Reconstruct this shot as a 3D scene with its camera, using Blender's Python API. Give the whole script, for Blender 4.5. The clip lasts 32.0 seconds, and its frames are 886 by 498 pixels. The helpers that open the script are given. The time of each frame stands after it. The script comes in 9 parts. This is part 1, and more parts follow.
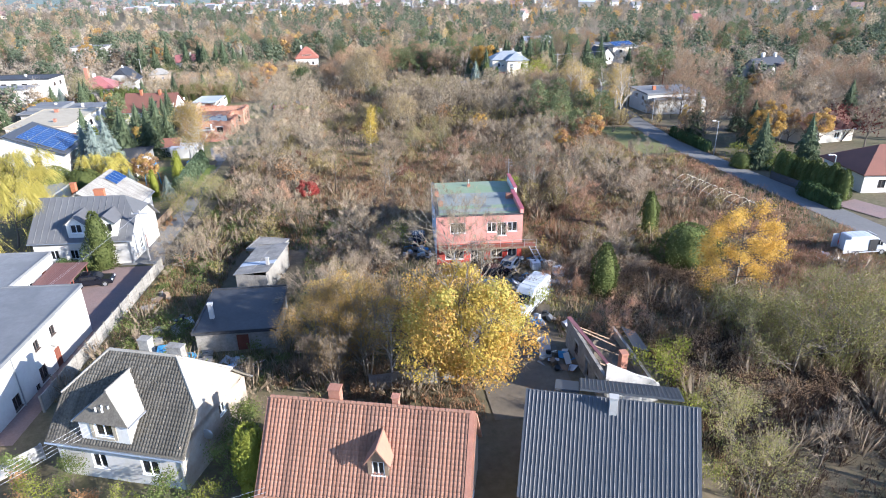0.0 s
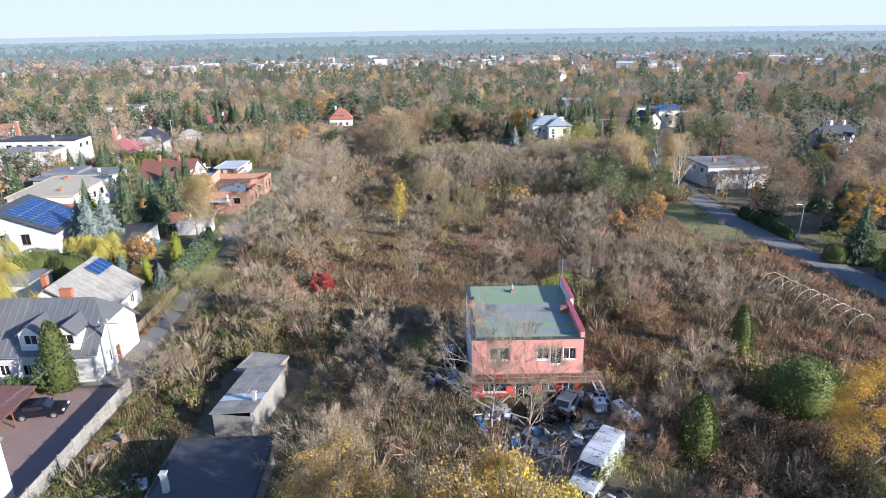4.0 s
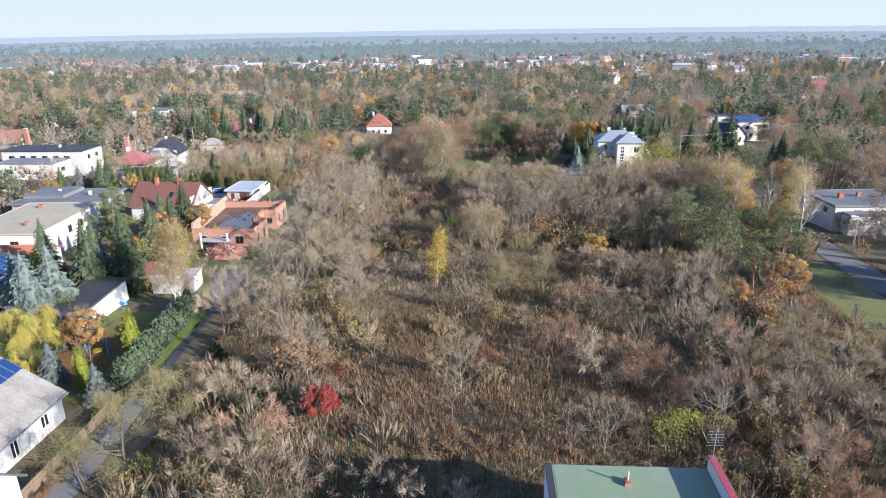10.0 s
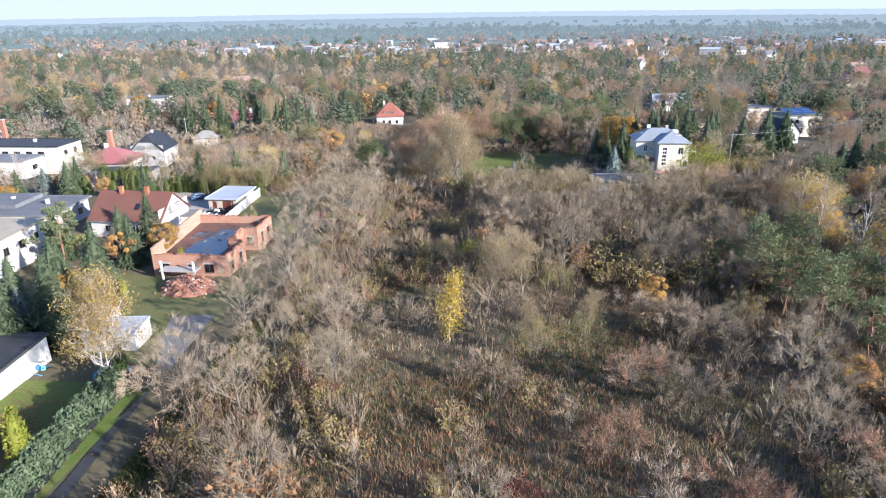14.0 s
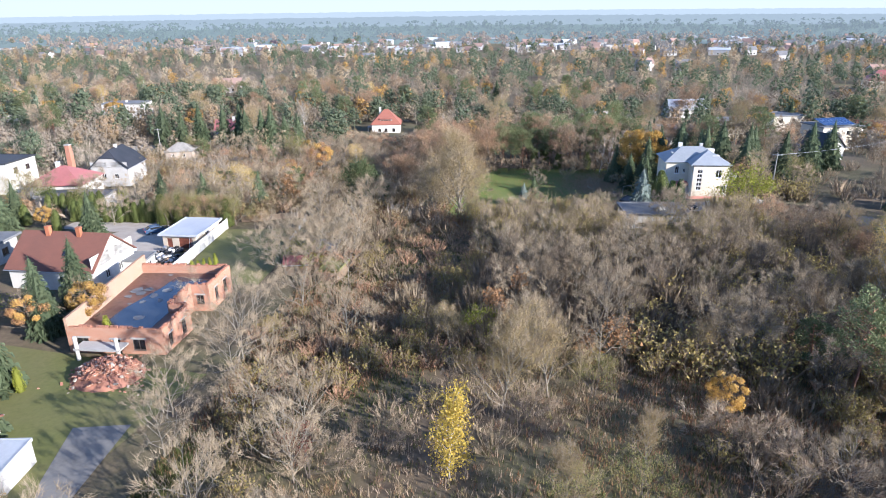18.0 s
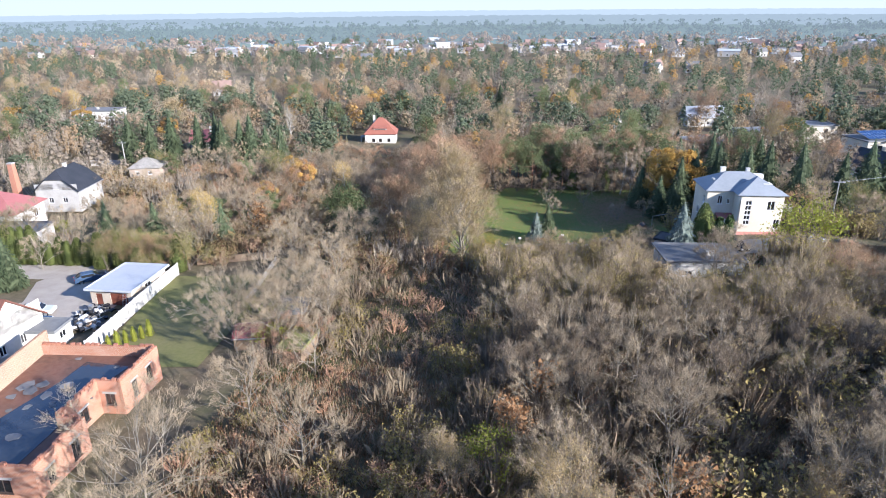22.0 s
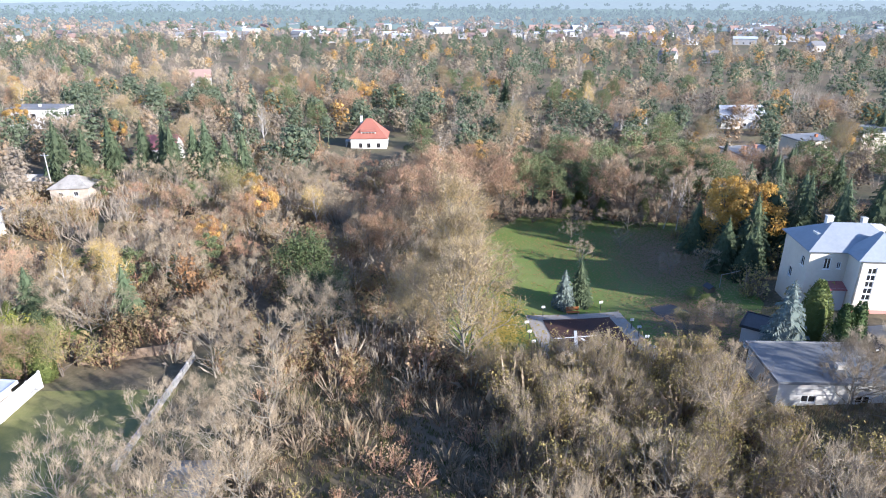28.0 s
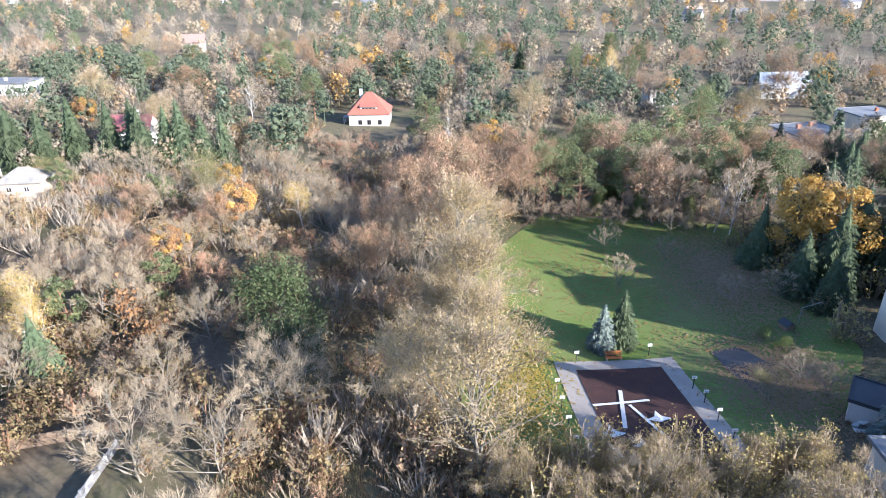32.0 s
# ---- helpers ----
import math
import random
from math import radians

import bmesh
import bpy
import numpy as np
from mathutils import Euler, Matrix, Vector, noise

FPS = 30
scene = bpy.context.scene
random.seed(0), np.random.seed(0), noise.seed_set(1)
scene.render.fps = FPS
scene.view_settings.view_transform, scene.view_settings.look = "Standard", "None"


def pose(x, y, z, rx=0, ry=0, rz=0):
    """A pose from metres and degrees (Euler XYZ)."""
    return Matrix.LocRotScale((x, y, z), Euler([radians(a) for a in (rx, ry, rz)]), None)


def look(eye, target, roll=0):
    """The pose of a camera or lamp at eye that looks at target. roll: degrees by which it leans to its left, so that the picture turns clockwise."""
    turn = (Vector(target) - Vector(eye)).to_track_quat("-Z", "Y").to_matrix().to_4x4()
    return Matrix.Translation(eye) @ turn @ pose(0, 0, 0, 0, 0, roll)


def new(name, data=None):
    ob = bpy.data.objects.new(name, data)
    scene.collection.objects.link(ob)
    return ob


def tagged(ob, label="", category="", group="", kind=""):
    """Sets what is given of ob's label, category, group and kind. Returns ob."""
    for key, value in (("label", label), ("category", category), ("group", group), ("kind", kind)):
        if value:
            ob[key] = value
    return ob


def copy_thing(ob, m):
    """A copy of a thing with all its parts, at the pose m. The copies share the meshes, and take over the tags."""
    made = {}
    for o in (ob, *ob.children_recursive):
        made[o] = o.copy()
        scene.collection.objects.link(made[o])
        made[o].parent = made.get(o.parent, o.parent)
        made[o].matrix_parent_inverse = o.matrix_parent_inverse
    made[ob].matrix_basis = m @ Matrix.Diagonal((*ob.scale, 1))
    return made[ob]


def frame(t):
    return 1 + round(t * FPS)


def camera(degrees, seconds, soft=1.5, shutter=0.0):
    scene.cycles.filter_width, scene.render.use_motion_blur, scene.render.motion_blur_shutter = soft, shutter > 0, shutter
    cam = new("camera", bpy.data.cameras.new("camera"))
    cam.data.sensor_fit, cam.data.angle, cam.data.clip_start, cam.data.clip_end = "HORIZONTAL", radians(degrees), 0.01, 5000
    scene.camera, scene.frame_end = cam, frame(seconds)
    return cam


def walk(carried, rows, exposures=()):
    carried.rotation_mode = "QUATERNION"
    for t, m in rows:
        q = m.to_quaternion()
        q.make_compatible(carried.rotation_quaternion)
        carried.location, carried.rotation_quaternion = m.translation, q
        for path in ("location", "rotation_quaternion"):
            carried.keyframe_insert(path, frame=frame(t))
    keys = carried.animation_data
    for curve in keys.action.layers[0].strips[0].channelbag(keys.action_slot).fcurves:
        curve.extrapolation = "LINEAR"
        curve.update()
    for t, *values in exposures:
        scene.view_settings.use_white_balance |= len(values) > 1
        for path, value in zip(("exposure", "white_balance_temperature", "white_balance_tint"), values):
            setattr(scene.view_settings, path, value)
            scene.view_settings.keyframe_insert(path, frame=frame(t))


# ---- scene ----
cam = camera(69.6, 32.0, soft=1.0)
PATH = [
    (0, (0.073, -0.712, 35.247), (0.177, 1.112, 34.434), -1.0),
    (0.5, (0.143, 1.153, 35.235), (0.201, 2.979, 34.421), -1.0),
    (1, (0.222, 3.156, 35.244), (0.236, 4.983, 34.43), -1.1),
    (1.5, (0.299, 5.195, 35.265), (0.31, 7.022, 34.451), -1.1),
    (2, (0.356, 7.332, 35.285), (0.368, 9.159, 34.472), -1.1),
    (2.5, (0.428, 9.494, 35.314), (0.44, 11.337, 34.538), -1.1),
    (3, (0.495, 11.692, 35.341), (0.51, 13.555, 34.614), -1.0),
    (3.5, (0.567, 14.001, 35.334), (0.577, 15.882, 34.656), -1.0),
    (4, (0.572, 16.253, 35.348), (0.579, 18.143, 34.693), -0.9),
    (4.5, (0.563, 18.49, 35.343), (0.491, 20.378, 34.689), -1.0),
    (6.5, (0.501, 27.974, 35.383), (0.38, 29.859, 34.727), -1.1),
    (7, (0.247, 30.431, 35.378), (0.128, 32.316, 34.721), -1.2),
    (8, (-0.227, 35.41, 35.376), (-0.342, 37.296, 34.721), -0.9),
    (9, (-0.626, 40.439, 35.351), (-0.741, 42.326, 34.696), -0.8),
    (10, (-0.965, 45.784, 35.361), (-1.084, 47.67, 34.706), -0.8),
    (10.5, (-1.135, 48.576, 35.377), (-1.256, 50.461, 34.72), -0.8),
    (11, (-1.288, 51.353, 35.365), (-1.418, 53.232, 34.694), -0.8),
    (11.5, (-1.387, 54.06, 35.34), (-1.523, 55.93, 34.644), -0.7),
    (12, (-1.497, 56.703, 35.279), (-1.647, 58.57, 34.577), -0.7),
    (13, (-1.712, 62.083, 35.093), (-1.876, 63.949, 34.392), -0.8),
    (14, (-2.247, 67.398, 35.149), (-2.411, 69.264, 34.448), -0.7),
    (14.5, (-2.496, 70.029, 35.18), (-2.659, 71.894, 34.478), -0.8),
    (16.5, (-3.25, 80.883, 35.437), (-3.415, 82.747, 34.732), -0.7),
    (17, (-3.437, 83.682, 35.447), (-3.603, 85.546, 34.742), -0.6),
    (18, (-3.81, 89.176, 35.434), (-3.977, 91.04, 34.729), -0.6),
    (19, (-4.207, 94.671, 35.474), (-4.374, 96.535, 34.769), -0.6),
    (20, (-4.452, 100.281, 35.538), (-4.621, 102.144, 34.831), -0.5),
    (21, (-4.836, 105.884, 35.427), (-5.005, 107.748, 34.721), -0.5),
    (22, (-5.295, 111.512, 35.305), (-5.464, 113.375, 34.599), -0.5),
    (23, (-5.679, 117.172, 35.302), (-5.848, 119.037, 34.598), -0.3),
    (24, (-6.146, 122.682, 35.362), (-6.314, 124.545, 34.656), -0.3),
    (25, (-6.622, 128.315, 35.338), (-6.79, 130.179, 34.633), -0.3),
    (26, (-6.946, 133.99, 35.426), (-7.116, 135.853, 34.719), -0.3),
    (26.5, (-7.152, 136.726, 35.429), (-7.321, 138.589, 34.722), -0.4),
    (28.5, (-7.921, 148.311, 34.967), (-8.086, 150.146, 34.19), -0.1),
    (29, (-8.019, 151.093, 34.91), (-8.185, 152.916, 34.103), -0.2),
    (30, (-8.036, 156.264, 34.799), (-8.212, 158.074, 33.967), -0.0),
    (31, (-8.392, 161.206, 34.729), (-8.574, 163.006, 33.877), -0.3),
    (31.5, (-8.695, 163.442, 34.739), (-8.885, 165.24, 33.884), -0.5),
    (32, (-9.076, 165.569, 34.757), (-9.272, 167.366, 33.901), -0.7),
]
walk(cam, [(t, look(eye, target, roll)) for t, eye, target, roll in PATH], [(0, 1.86, 5650, 12), (3, 1.66, 5680, 12), (6.5, 1.33, 5740, 14), (12, 1.56, 5680, 14), (26.5, 1.70, 5660, 14), (29, 2.05, 5580, 14), (32, 2.15, 5590, 13)])

# ---- ground height ----
RISE_Y = (-400, 0, 40, 70, 110, 150, 185, 205, 225, 270, 350, 500, 1000, 1500, 2500, 4600)
RISE_Z = (4.6, 4.2, 3.6, 2.6, 1.8, .2, -1.2, -2.4, -5.2, -7.8, -11, -14, -16, -14, -6, 10)


def ground_z(x, y):
    """Height of the ground: a long fall to the north with a few swells and a hollow."""
    x, y = np.asarray(x, float), np.asarray(y, float)
    z = np.interp(y, RISE_Y, RISE_Z)
    for a, b, h, s in ((38, 216, 2.6, 15), (80, 262, 5, 28), (-150, 330, 6, 45), (0, 226, -1.3, 15)):
        z = z + h * np.exp(-((x - a) ** 2 + (y - b) ** 2) / (2 * s * s))
    return z


def gz(x, y):
    return float(ground_z(x, y))


# ---- light ----
SUN_AZ, SUN_EL = radians(-29), radians(20)
sun_way = Vector((math.cos(SUN_EL) * math.cos(SUN_AZ), math.cos(SUN_EL) * math.sin(SUN_AZ), math.sin(SUN_EL)))
sun = new("sun", bpy.data.lights.new("sun", "SUN"))
sun.data.energy, sun.data.angle, sun.data.color = 4.2, radians(0.6), (1.0, 0.9, 0.76)
sun.matrix_world = look(sun_way * 300, (0, 0, 0))
world = bpy.data.worlds.new("sky")
scene.world = world
world.use_nodes = True
wn = world.node_tree
for n in list(wn.nodes):
    wn.nodes.remove(n)
sky = wn.nodes.new("ShaderNodeTexSky")
sky.sky_type, sky.sun_disc = "NISHITA", False
sky.sun_elevation, sky.sun_rotation = SUN_EL, radians(119)
sky.air_density, sky.dust_density, sky.ozone_density = 0.6, 0.2, 2.0
bg = wn.nodes.new("ShaderNodeBackground")
bg.inputs[1].default_value = 0.12
wo = wn.nodes.new("ShaderNodeOutputWorld")
wn.links.new(sky.outputs[0], bg.inputs[0])
wn.links.new(bg.outputs[0], wo.inputs[0])


# ---- materials ----
def node(nt, kind, **values):
    n = nt.nodes.new("ShaderNode" + kind)
    for k, v in values.items():
        n.inputs[k.replace("_", " ")].default_value = v
    return n


def mix_rgb(nt, fac, a, b, mode="MIX"):
    m = nt.nodes.new("ShaderNodeMix")
    m.data_type, m.blend_type = "RGBA", mode
    for sock, val in ((m.inputs[0], fac), (m.inputs[6], a), (m.inputs[7], b)):
        if isinstance(val, (int, float)):
            sock.default_value = val
        elif isinstance(val, tuple):
            sock.default_value = (*val, 1)
        else:
            nt.links.new(val, sock)
    return m.outputs[2]


def noise_fac(nt, coord, scale, lo=0.4, hi=0.6, detail=4, rough=0.6):
    n = node(nt, "TexNoise", Scale=scale, Detail=detail, Roughness=rough)
    nt.links.new(coord, n.inputs["Vector"])
    r = node(nt, "MapRange")
    r.inputs[1].default_value, r.inputs[2].default_value = lo, hi
    nt.links.new(n.outputs[0], r.inputs[0])
    return r.outputs[0], n.outputs[0]


def mat(name, a, b, c=None, rough=0.85, big=0.35, fine=6.0, bump=0.25, metal=0.0, spread=0.25, world_coord=False, spec=0.3, piece=0.0):
    """A worn surface: colour a with patches of b (large) and c (fine), and fine relief; piece: how far loose pieces differ."""
    m = bpy.data.materials.new(name)
    m.use_nodes = True
    nt = m.node_tree
    p = nt.nodes["Principled BSDF"]
    co = node(nt, "NewGeometry").outputs[0] if world_coord else node(nt, "TexCoord").outputs[3]
    f1, _ = noise_fac(nt, co, big, 0.38, 0.64, 5)
    f2, raw = noise_fac(nt, co, fine, 0.35, 0.7, 6, 0.7)
    col = mix_rgb(nt, f1, a, b)
    c = c or tuple(0.6 * (x + y) / 2 for x, y in zip(a, b))
    half = node(nt, "Math")
    half.operation = "MULTIPLY"
    half.inputs[1].default_value = 0.6
    nt.links.new(f2, half.inputs[0])
    col = mix_rgb(nt, half.outputs[0], col, c)
    info = node(nt, "ObjectInfo")
    hsv = node(nt, "HueSaturation")
    vr = node(nt, "MapRange")
    vr.inputs[3].default_value, vr.inputs[4].default_value = 1 - spread * 0.5, 1 + spread * 0.5
    nt.links.new(info.outputs["Random"], vr.inputs[0])
    nt.links.new(vr.outputs[0], hsv.inputs["Value"])
    if piece:
        pr = node(nt, "MapRange")
        pr.inputs[3].default_value, pr.inputs[4].default_value = 1 - piece, 1 + piece
        nt.links.new(node(nt, "NewGeometry").outputs["Random Per Island"], pr.inputs[0])
        ml = node(nt, "Math")
        ml.operation = "MULTIPLY"
        nt.links.new(vr.outputs[0], ml.inputs[0])
        nt.links.new(pr.outputs[0], ml.inputs[1])
        nt.links.new(ml.outputs[0], hsv.inputs["Value"])
    nt.links.new(col, hsv.inputs["Color"])
    nt.links.new(hsv.outputs[0], p.inputs["Base Color"])
    p.inputs["Roughness"].default_value, p.inputs["Metallic"].default_value = rough, metal
    p.inputs["Specular IOR Level"].default_value = spec
    if bump:
        bp = node(nt, "Bump", Strength=bump, Distance=0.04)
        nt.links.new(raw, bp.inputs["Height"])
        nt.links.new(bp.outputs[0], p.inputs["Normal"])
    return m


def leaf_mat(name, a, b, glow=0.35, rough=0.6, vary=0.6):
    """Leaves or needles: colour varies leaf by leaf and plant by plant, and light passes through."""
    m = bpy.data.materials.new(name)
    m.use_nodes = True
    nt = m.node_tree
    p = nt.nodes["Principled BSDF"]
    geo, info = node(nt, "NewGeometry"), node(nt, "ObjectInfo")
    co = node(nt, "TexCoord").outputs[3]
    f1, _ = noise_fac(nt, co, 0.5, 0.35, 0.65, 2)
    avg = node(nt, "Math")
    avg.operation = "MULTIPLY_ADD"
    avg.inputs[1].default_value = vary
    nt.links.new(geo.outputs["Random Per Island"], avg.inputs[0])
    hf = node(nt, "Math")
    hf.operation = "MULTIPLY"
    hf.inputs[1].default_value = 0.4
    nt.links.new(f1, hf.inputs[0])
    nt.links.new(hf.outputs[0], avg.inputs[2])
    col = mix_rgb(nt, avg.outputs[0], a, b)
    vr = node(nt, "MapRange")
    vr.inputs[3].default_value, vr.inputs[4].default_value = 0.75, 1.25
    nt.links.new(info.outputs["Random"], vr.inputs[0])
    hsv = node(nt, "HueSaturation")
    nt.links.new(vr.outputs[0], hsv.inputs["Value"])
    nt.links.new(col, hsv.inputs["Color"])
    p.inputs["Roughness"].default_value = rough
    p.inputs["Specular IOR Level"].default_value = 0.08
    nt.links.new(hsv.outputs[0], p.inputs["Base Color"])
    tr = node(nt, "BsdfTranslucent")
    nt.links.new(hsv.outputs[0], tr.inputs[0])
    mx = node(nt, "MixShader")
    mx.inputs[0].default_value = glow
    nt.links.new(p.outputs[0], mx.inputs[1])
    nt.links.new(tr.outputs[0], mx.inputs[2])
    nt.links.new(mx.outputs[0], nt.nodes["Material Output"].inputs[0])
    return m


def plain(name, col, rough=0.5, metal=0.0, spec=0.5):
    m = bpy.data.materials.new(name)
    m.use_nodes = True
    p = m.node_tree.nodes["Principled BSDF"]
    p.inputs["Base Color"].default_value = (*col, 1)
    p.inputs["Roughness"].default_value, p.inputs["Metallic"].default_value = rough, metal
    p.inputs["Specular IOR Level"].default_value = spec
    return m


def brick_mat(name, a, b, mortar, scale=1.0):
    """Brickwork seen from far off: courses with pale joints, broken by stains."""
    m = mat(name, a, b, rough=0.9, big=0.6, fine=9, bump=0.2)
    nt = m.node_tree
    p = nt.nodes["Principled BSDF"]
    src = p.inputs["Base Color"].links[0].from_socket
    br = node(nt, "TexBrick", Scale=scale, Mortar_Size=0.026, Brick_Width=0.5, Row_Height=0.25)
    co = node(nt, "TexCoord")
    sep, comb = node(nt, "SeparateXYZ"), node(nt, "CombineXYZ")
    nt.links.new(co.outputs[3], sep.inputs[0])
    add = node(nt, "Math")
    nt.links.new(sep.outputs[0], add.inputs[0])
    nt.links.new(sep.outputs[1], add.inputs[1])
    nt.links.new(add.outputs[0], comb.inputs[0])
    nt.links.new(sep.outputs[2], comb.inputs[1])
    nt.links.new(comb.outputs[0], br.inputs["Vector"])
    for k in (1, 2):
        br.inputs[k].default_value = (0, 0, 0, 1)
    br.inputs[3].default_value = (1, 1, 1, 1)
    col = mix_rgb(nt, br.outputs[0], src, mortar)
    nt.links.new(col, p.inputs["Base Color"])
    return m


M = {}
M["soil"] = mat("field_soil", (.105, .078, .05), (.075, .08, .034), (.2, .155, .1), big=.06, fine=1.3, bump=.6, world_coord=True, rough=.95)
M["grass"] = mat("lawn_grass", (.13, .19, .036), (.18, .2, .06), (.09, .13, .028), big=.12, fine=3, bump=.5, world_coord=True)
M["rough_grass"] = mat("rough_grass_ground", (.16, .17, .052), (.2, .18, .08), (.11, .12, .04), big=.1, fine=2, bump=.5, world_coord=True)
M["asphalt"] = mat("worn_asphalt", (.185, .18, .17), (.15, .146, .14), (.225, .218, .205), big=.15, fine=2.5, bump=.15, world_coord=True, rough=.85)
M["pavers"] = mat("reddish_pavers", (.22, .145, .125), (.17, .125, .115), (.27, .2, .18), big=.3, fine=5, bump=.3, world_coord=True)
M["gravel"] = mat("pale_gravel", (.34, .3, .255), (.27, .235, .2), (.42, .38, .33), big=.5, fine=9, bump=.5, world_coord=True)
M["dirt"] = mat("bare_dirt", (.13, .108, .08), (.17, .14, .1), (.08, .066, .05), big=.15, fine=2, bump=.4, world_coord=True)
M["mulch"] = mat("dark_red_mulch", (.06, .028, .022), (.04, .02, .018), (.1, .05, .04), big=.8, fine=12, bump=.8, world_coord=True)
M["pebble"] = mat("white_pebbles", (.75, .74, .7), (.6, .6, .58), (.85, .84, .8), big=2, fine=14, bump=.6)
M["white"] = mat("white_render", (.56, .54, .5), (.48, .46, .42), (.6, .585, .545), big=.4, fine=3, bump=.08, spread=.1)
M["cream"] = mat("cream_render", (.62, .55, .44), (.55, .49, .39), (.66, .6, .49), big=.4, fine=3, bump=.08, spread=.1)
M["grey_render"] = mat("grey_render", (.42, .41, .39), (.33, .32, .3), (.5, .48, .45), big=.4, fine=3, bump=.1)
M["old_plaster"] = mat("stained_old_plaster", (.42, .36, .29), (.3, .23, .17), (.5, .45, .38), big=.45, fine=2.2, bump=.3)
M["bluish_plaster"] = mat("pale_blue_grey_plaster", (.52, .5, .46), (.4, .38, .34), (.58, .56, .52), big=.4, fine=2.5, bump=.12)
M["blue_white"] = mat("pale_blue_whitewash", (.56, .59, .63), (.46, .49, .53), (.62, .64, .66), big=.4, fine=2.5, bump=.12)
M["pink"] = mat("salmon_pink_render", (.56, .25, .21), (.5, .22, .185), (.6, .29, .24), big=.35, fine=3, bump=.05, spread=.05)
M["redwall"] = mat("red_painted_wall", (.5, .05, .035), (.38, .04, .03), (.55, .1, .07), big=.5, fine=3, bump=.05)
M["green_roof"] = mat("green_bitumen_roof", (.17, .245, .135), (.21, .25, .18), (.24, .28, .2), big=.22, fine=1.1, bump=.08, rough=.7, spread=0)
M["bitumen"] = mat("dark_bitumen_felt", (.045, .047, .052), (.06, .062, .066), (.03, .03, .033), big=.4, fine=3, bump=.1, rough=.6)
M["felt_grey"] = mat("grey_roofing_felt", (.16, .165, .17), (.21, .215, .22), (.12, .125, .13), big=.3, fine=1.6, bump=.1, rough=.7)
M["felt_beige"] = mat("beige_roofing_felt", (.36, .31, .23), (.3, .26, .19), (.4, .36, .27), big=.3, fine=1.6, bump=.1, rough=.8)
M["felt_sage"] = mat("grey_green_roofing_felt", (.2, .225, .215), (.235, .25, .225), (.15, .17, .165), big=.3, fine=1.2, bump=.1, rough=.7, spread=.1)
M["tile_red"] = mat("weathered_red_tile", (.31, .15, .095), (.25, .125, .085), (.17, .115, .085), big=.5, fine=5, bump=.3, spread=.12, piece=.22)
M["tile_brown"] = mat("brown_clay_tile", (.2, .085, .06), (.165, .075, .055), (.13, .065, .05), big=.5, fine=5, bump=.3, spread=.2)
M["tile_grey"] = mat("lichened_grey_tile", (.085, .075, .06), (.055, .048, .04), (.16, .145, .115), big=.5, fine=6, bump=.4, spread=.12, piece=.25)
M["cement_shingle"] = mat("pale_cement_shingles", (.27, .25, .21), (.22, .2, .165), (.33, .31, .27), big=.5, fine=5, bump=.3, spread=.1)
M["tile_orange"] = mat("orange_clay_tile", (.42, .15, .07), (.36, .125, .06), (.3, .13, .08), big=.5, fine=5, bump=.3)
M["tile_cottage"] = mat("bright_red_clay_tile", (.31, .115, .08), (.27, .1, .07), (.24, .11, .08), big=.5, fine=5, bump=.3)
M["sheet_wine"] = mat("wine_brown_tile_sheet", (.15, .075, .07), (.12, .065, .06), (.19, .11, .1), big=.4, fine=3, bump=.1, rough=.5)
M["roof_magenta"] = mat("wine_red_sheet_roof", (.28, .095, .09), (.23, .085, .08), (.34, .15, .14), big=.4, fine=3, bump=.1, rough=.5)
M["sheet_grey"] = mat("standing_seam_grey_sheet", (.12, .12, .122), (.15, .15, .148), (.095, .095, .097), big=.25, fine=2, bump=.05, rough=.5, metal=.2)
M["sheet_mid"] = mat("blue_grey_roof_sheet", (.24, .26, .285), (.2, .22, .24), (.29, .31, .33), big=.25, fine=2, bump=.05, rough=.5)
M["sheet_dark"] = mat("anthracite_metal_sheet", (.062, .066, .073), (.075, .078, .083), (.05, .052, .056), big=.3, fine=3, bump=.03, rough=.45, metal=.2, spec=.45)
M["sheet_pale"] = mat("pale_metal_sheet", (.4, .425, .455), (.35, .375, .41), (.46, .48, .51), big=.3, fine=3, bump=.04, rough=.45)
M["black_tile"] = mat("black_roof_tile", (.03, .033, .04), (.045, .047, .055), (.02, .022, .026), big=.4, fine=5, bump=.2, rough=.5)
M["concrete"] = mat("grey_concrete", (.36, .35, .33), (.28, .27, .25), (.44, .43, .41), big=.5, fine=4, bump=.2)
M["asbestos"] = mat("weathered_cement_sheet", (.24, .225, .2), (.14, .13, .11), (.36, .34, .31), big=.7, fine=5, bump=.4)
M["brick"] = brick_mat("orange_brick", (.43, .19, .11), (.36, .15, .085), (.45, .36, .29), 2.2)
M["brick_old"] = mat("old_brick", (.33, .14, .09), (.26, .12, .085), (.4, .22, .15), big=1.5, fine=8, bump=.4)
M["brick_tan"] = brick_mat("tan_smeared_brick", (.44, .27, .17), (.38, .22, .14), (.45, .38, .31), 2.2)
M["wood"] = mat("weathered_wood", (.2, .14, .09), (.14, .1, .07), (.27, .2, .14), big=1.2, fine=9, bump=.3)
M["wood_red"] = mat("red_brown_wood", (.17, .05, .03), (.12, .04, .025), (.22, .08, .05), big=1, fine=8, bump=.2)
M["bench_wood"] = mat("orange_varnished_wood", (.5, .17, .05), (.42, .14, .04), (.55, .2, .07), big=2, fine=12, bump=.1, rough=.5)
M["frame_white"] = plain("white_window_frame", (.75, .75, .74), .45)
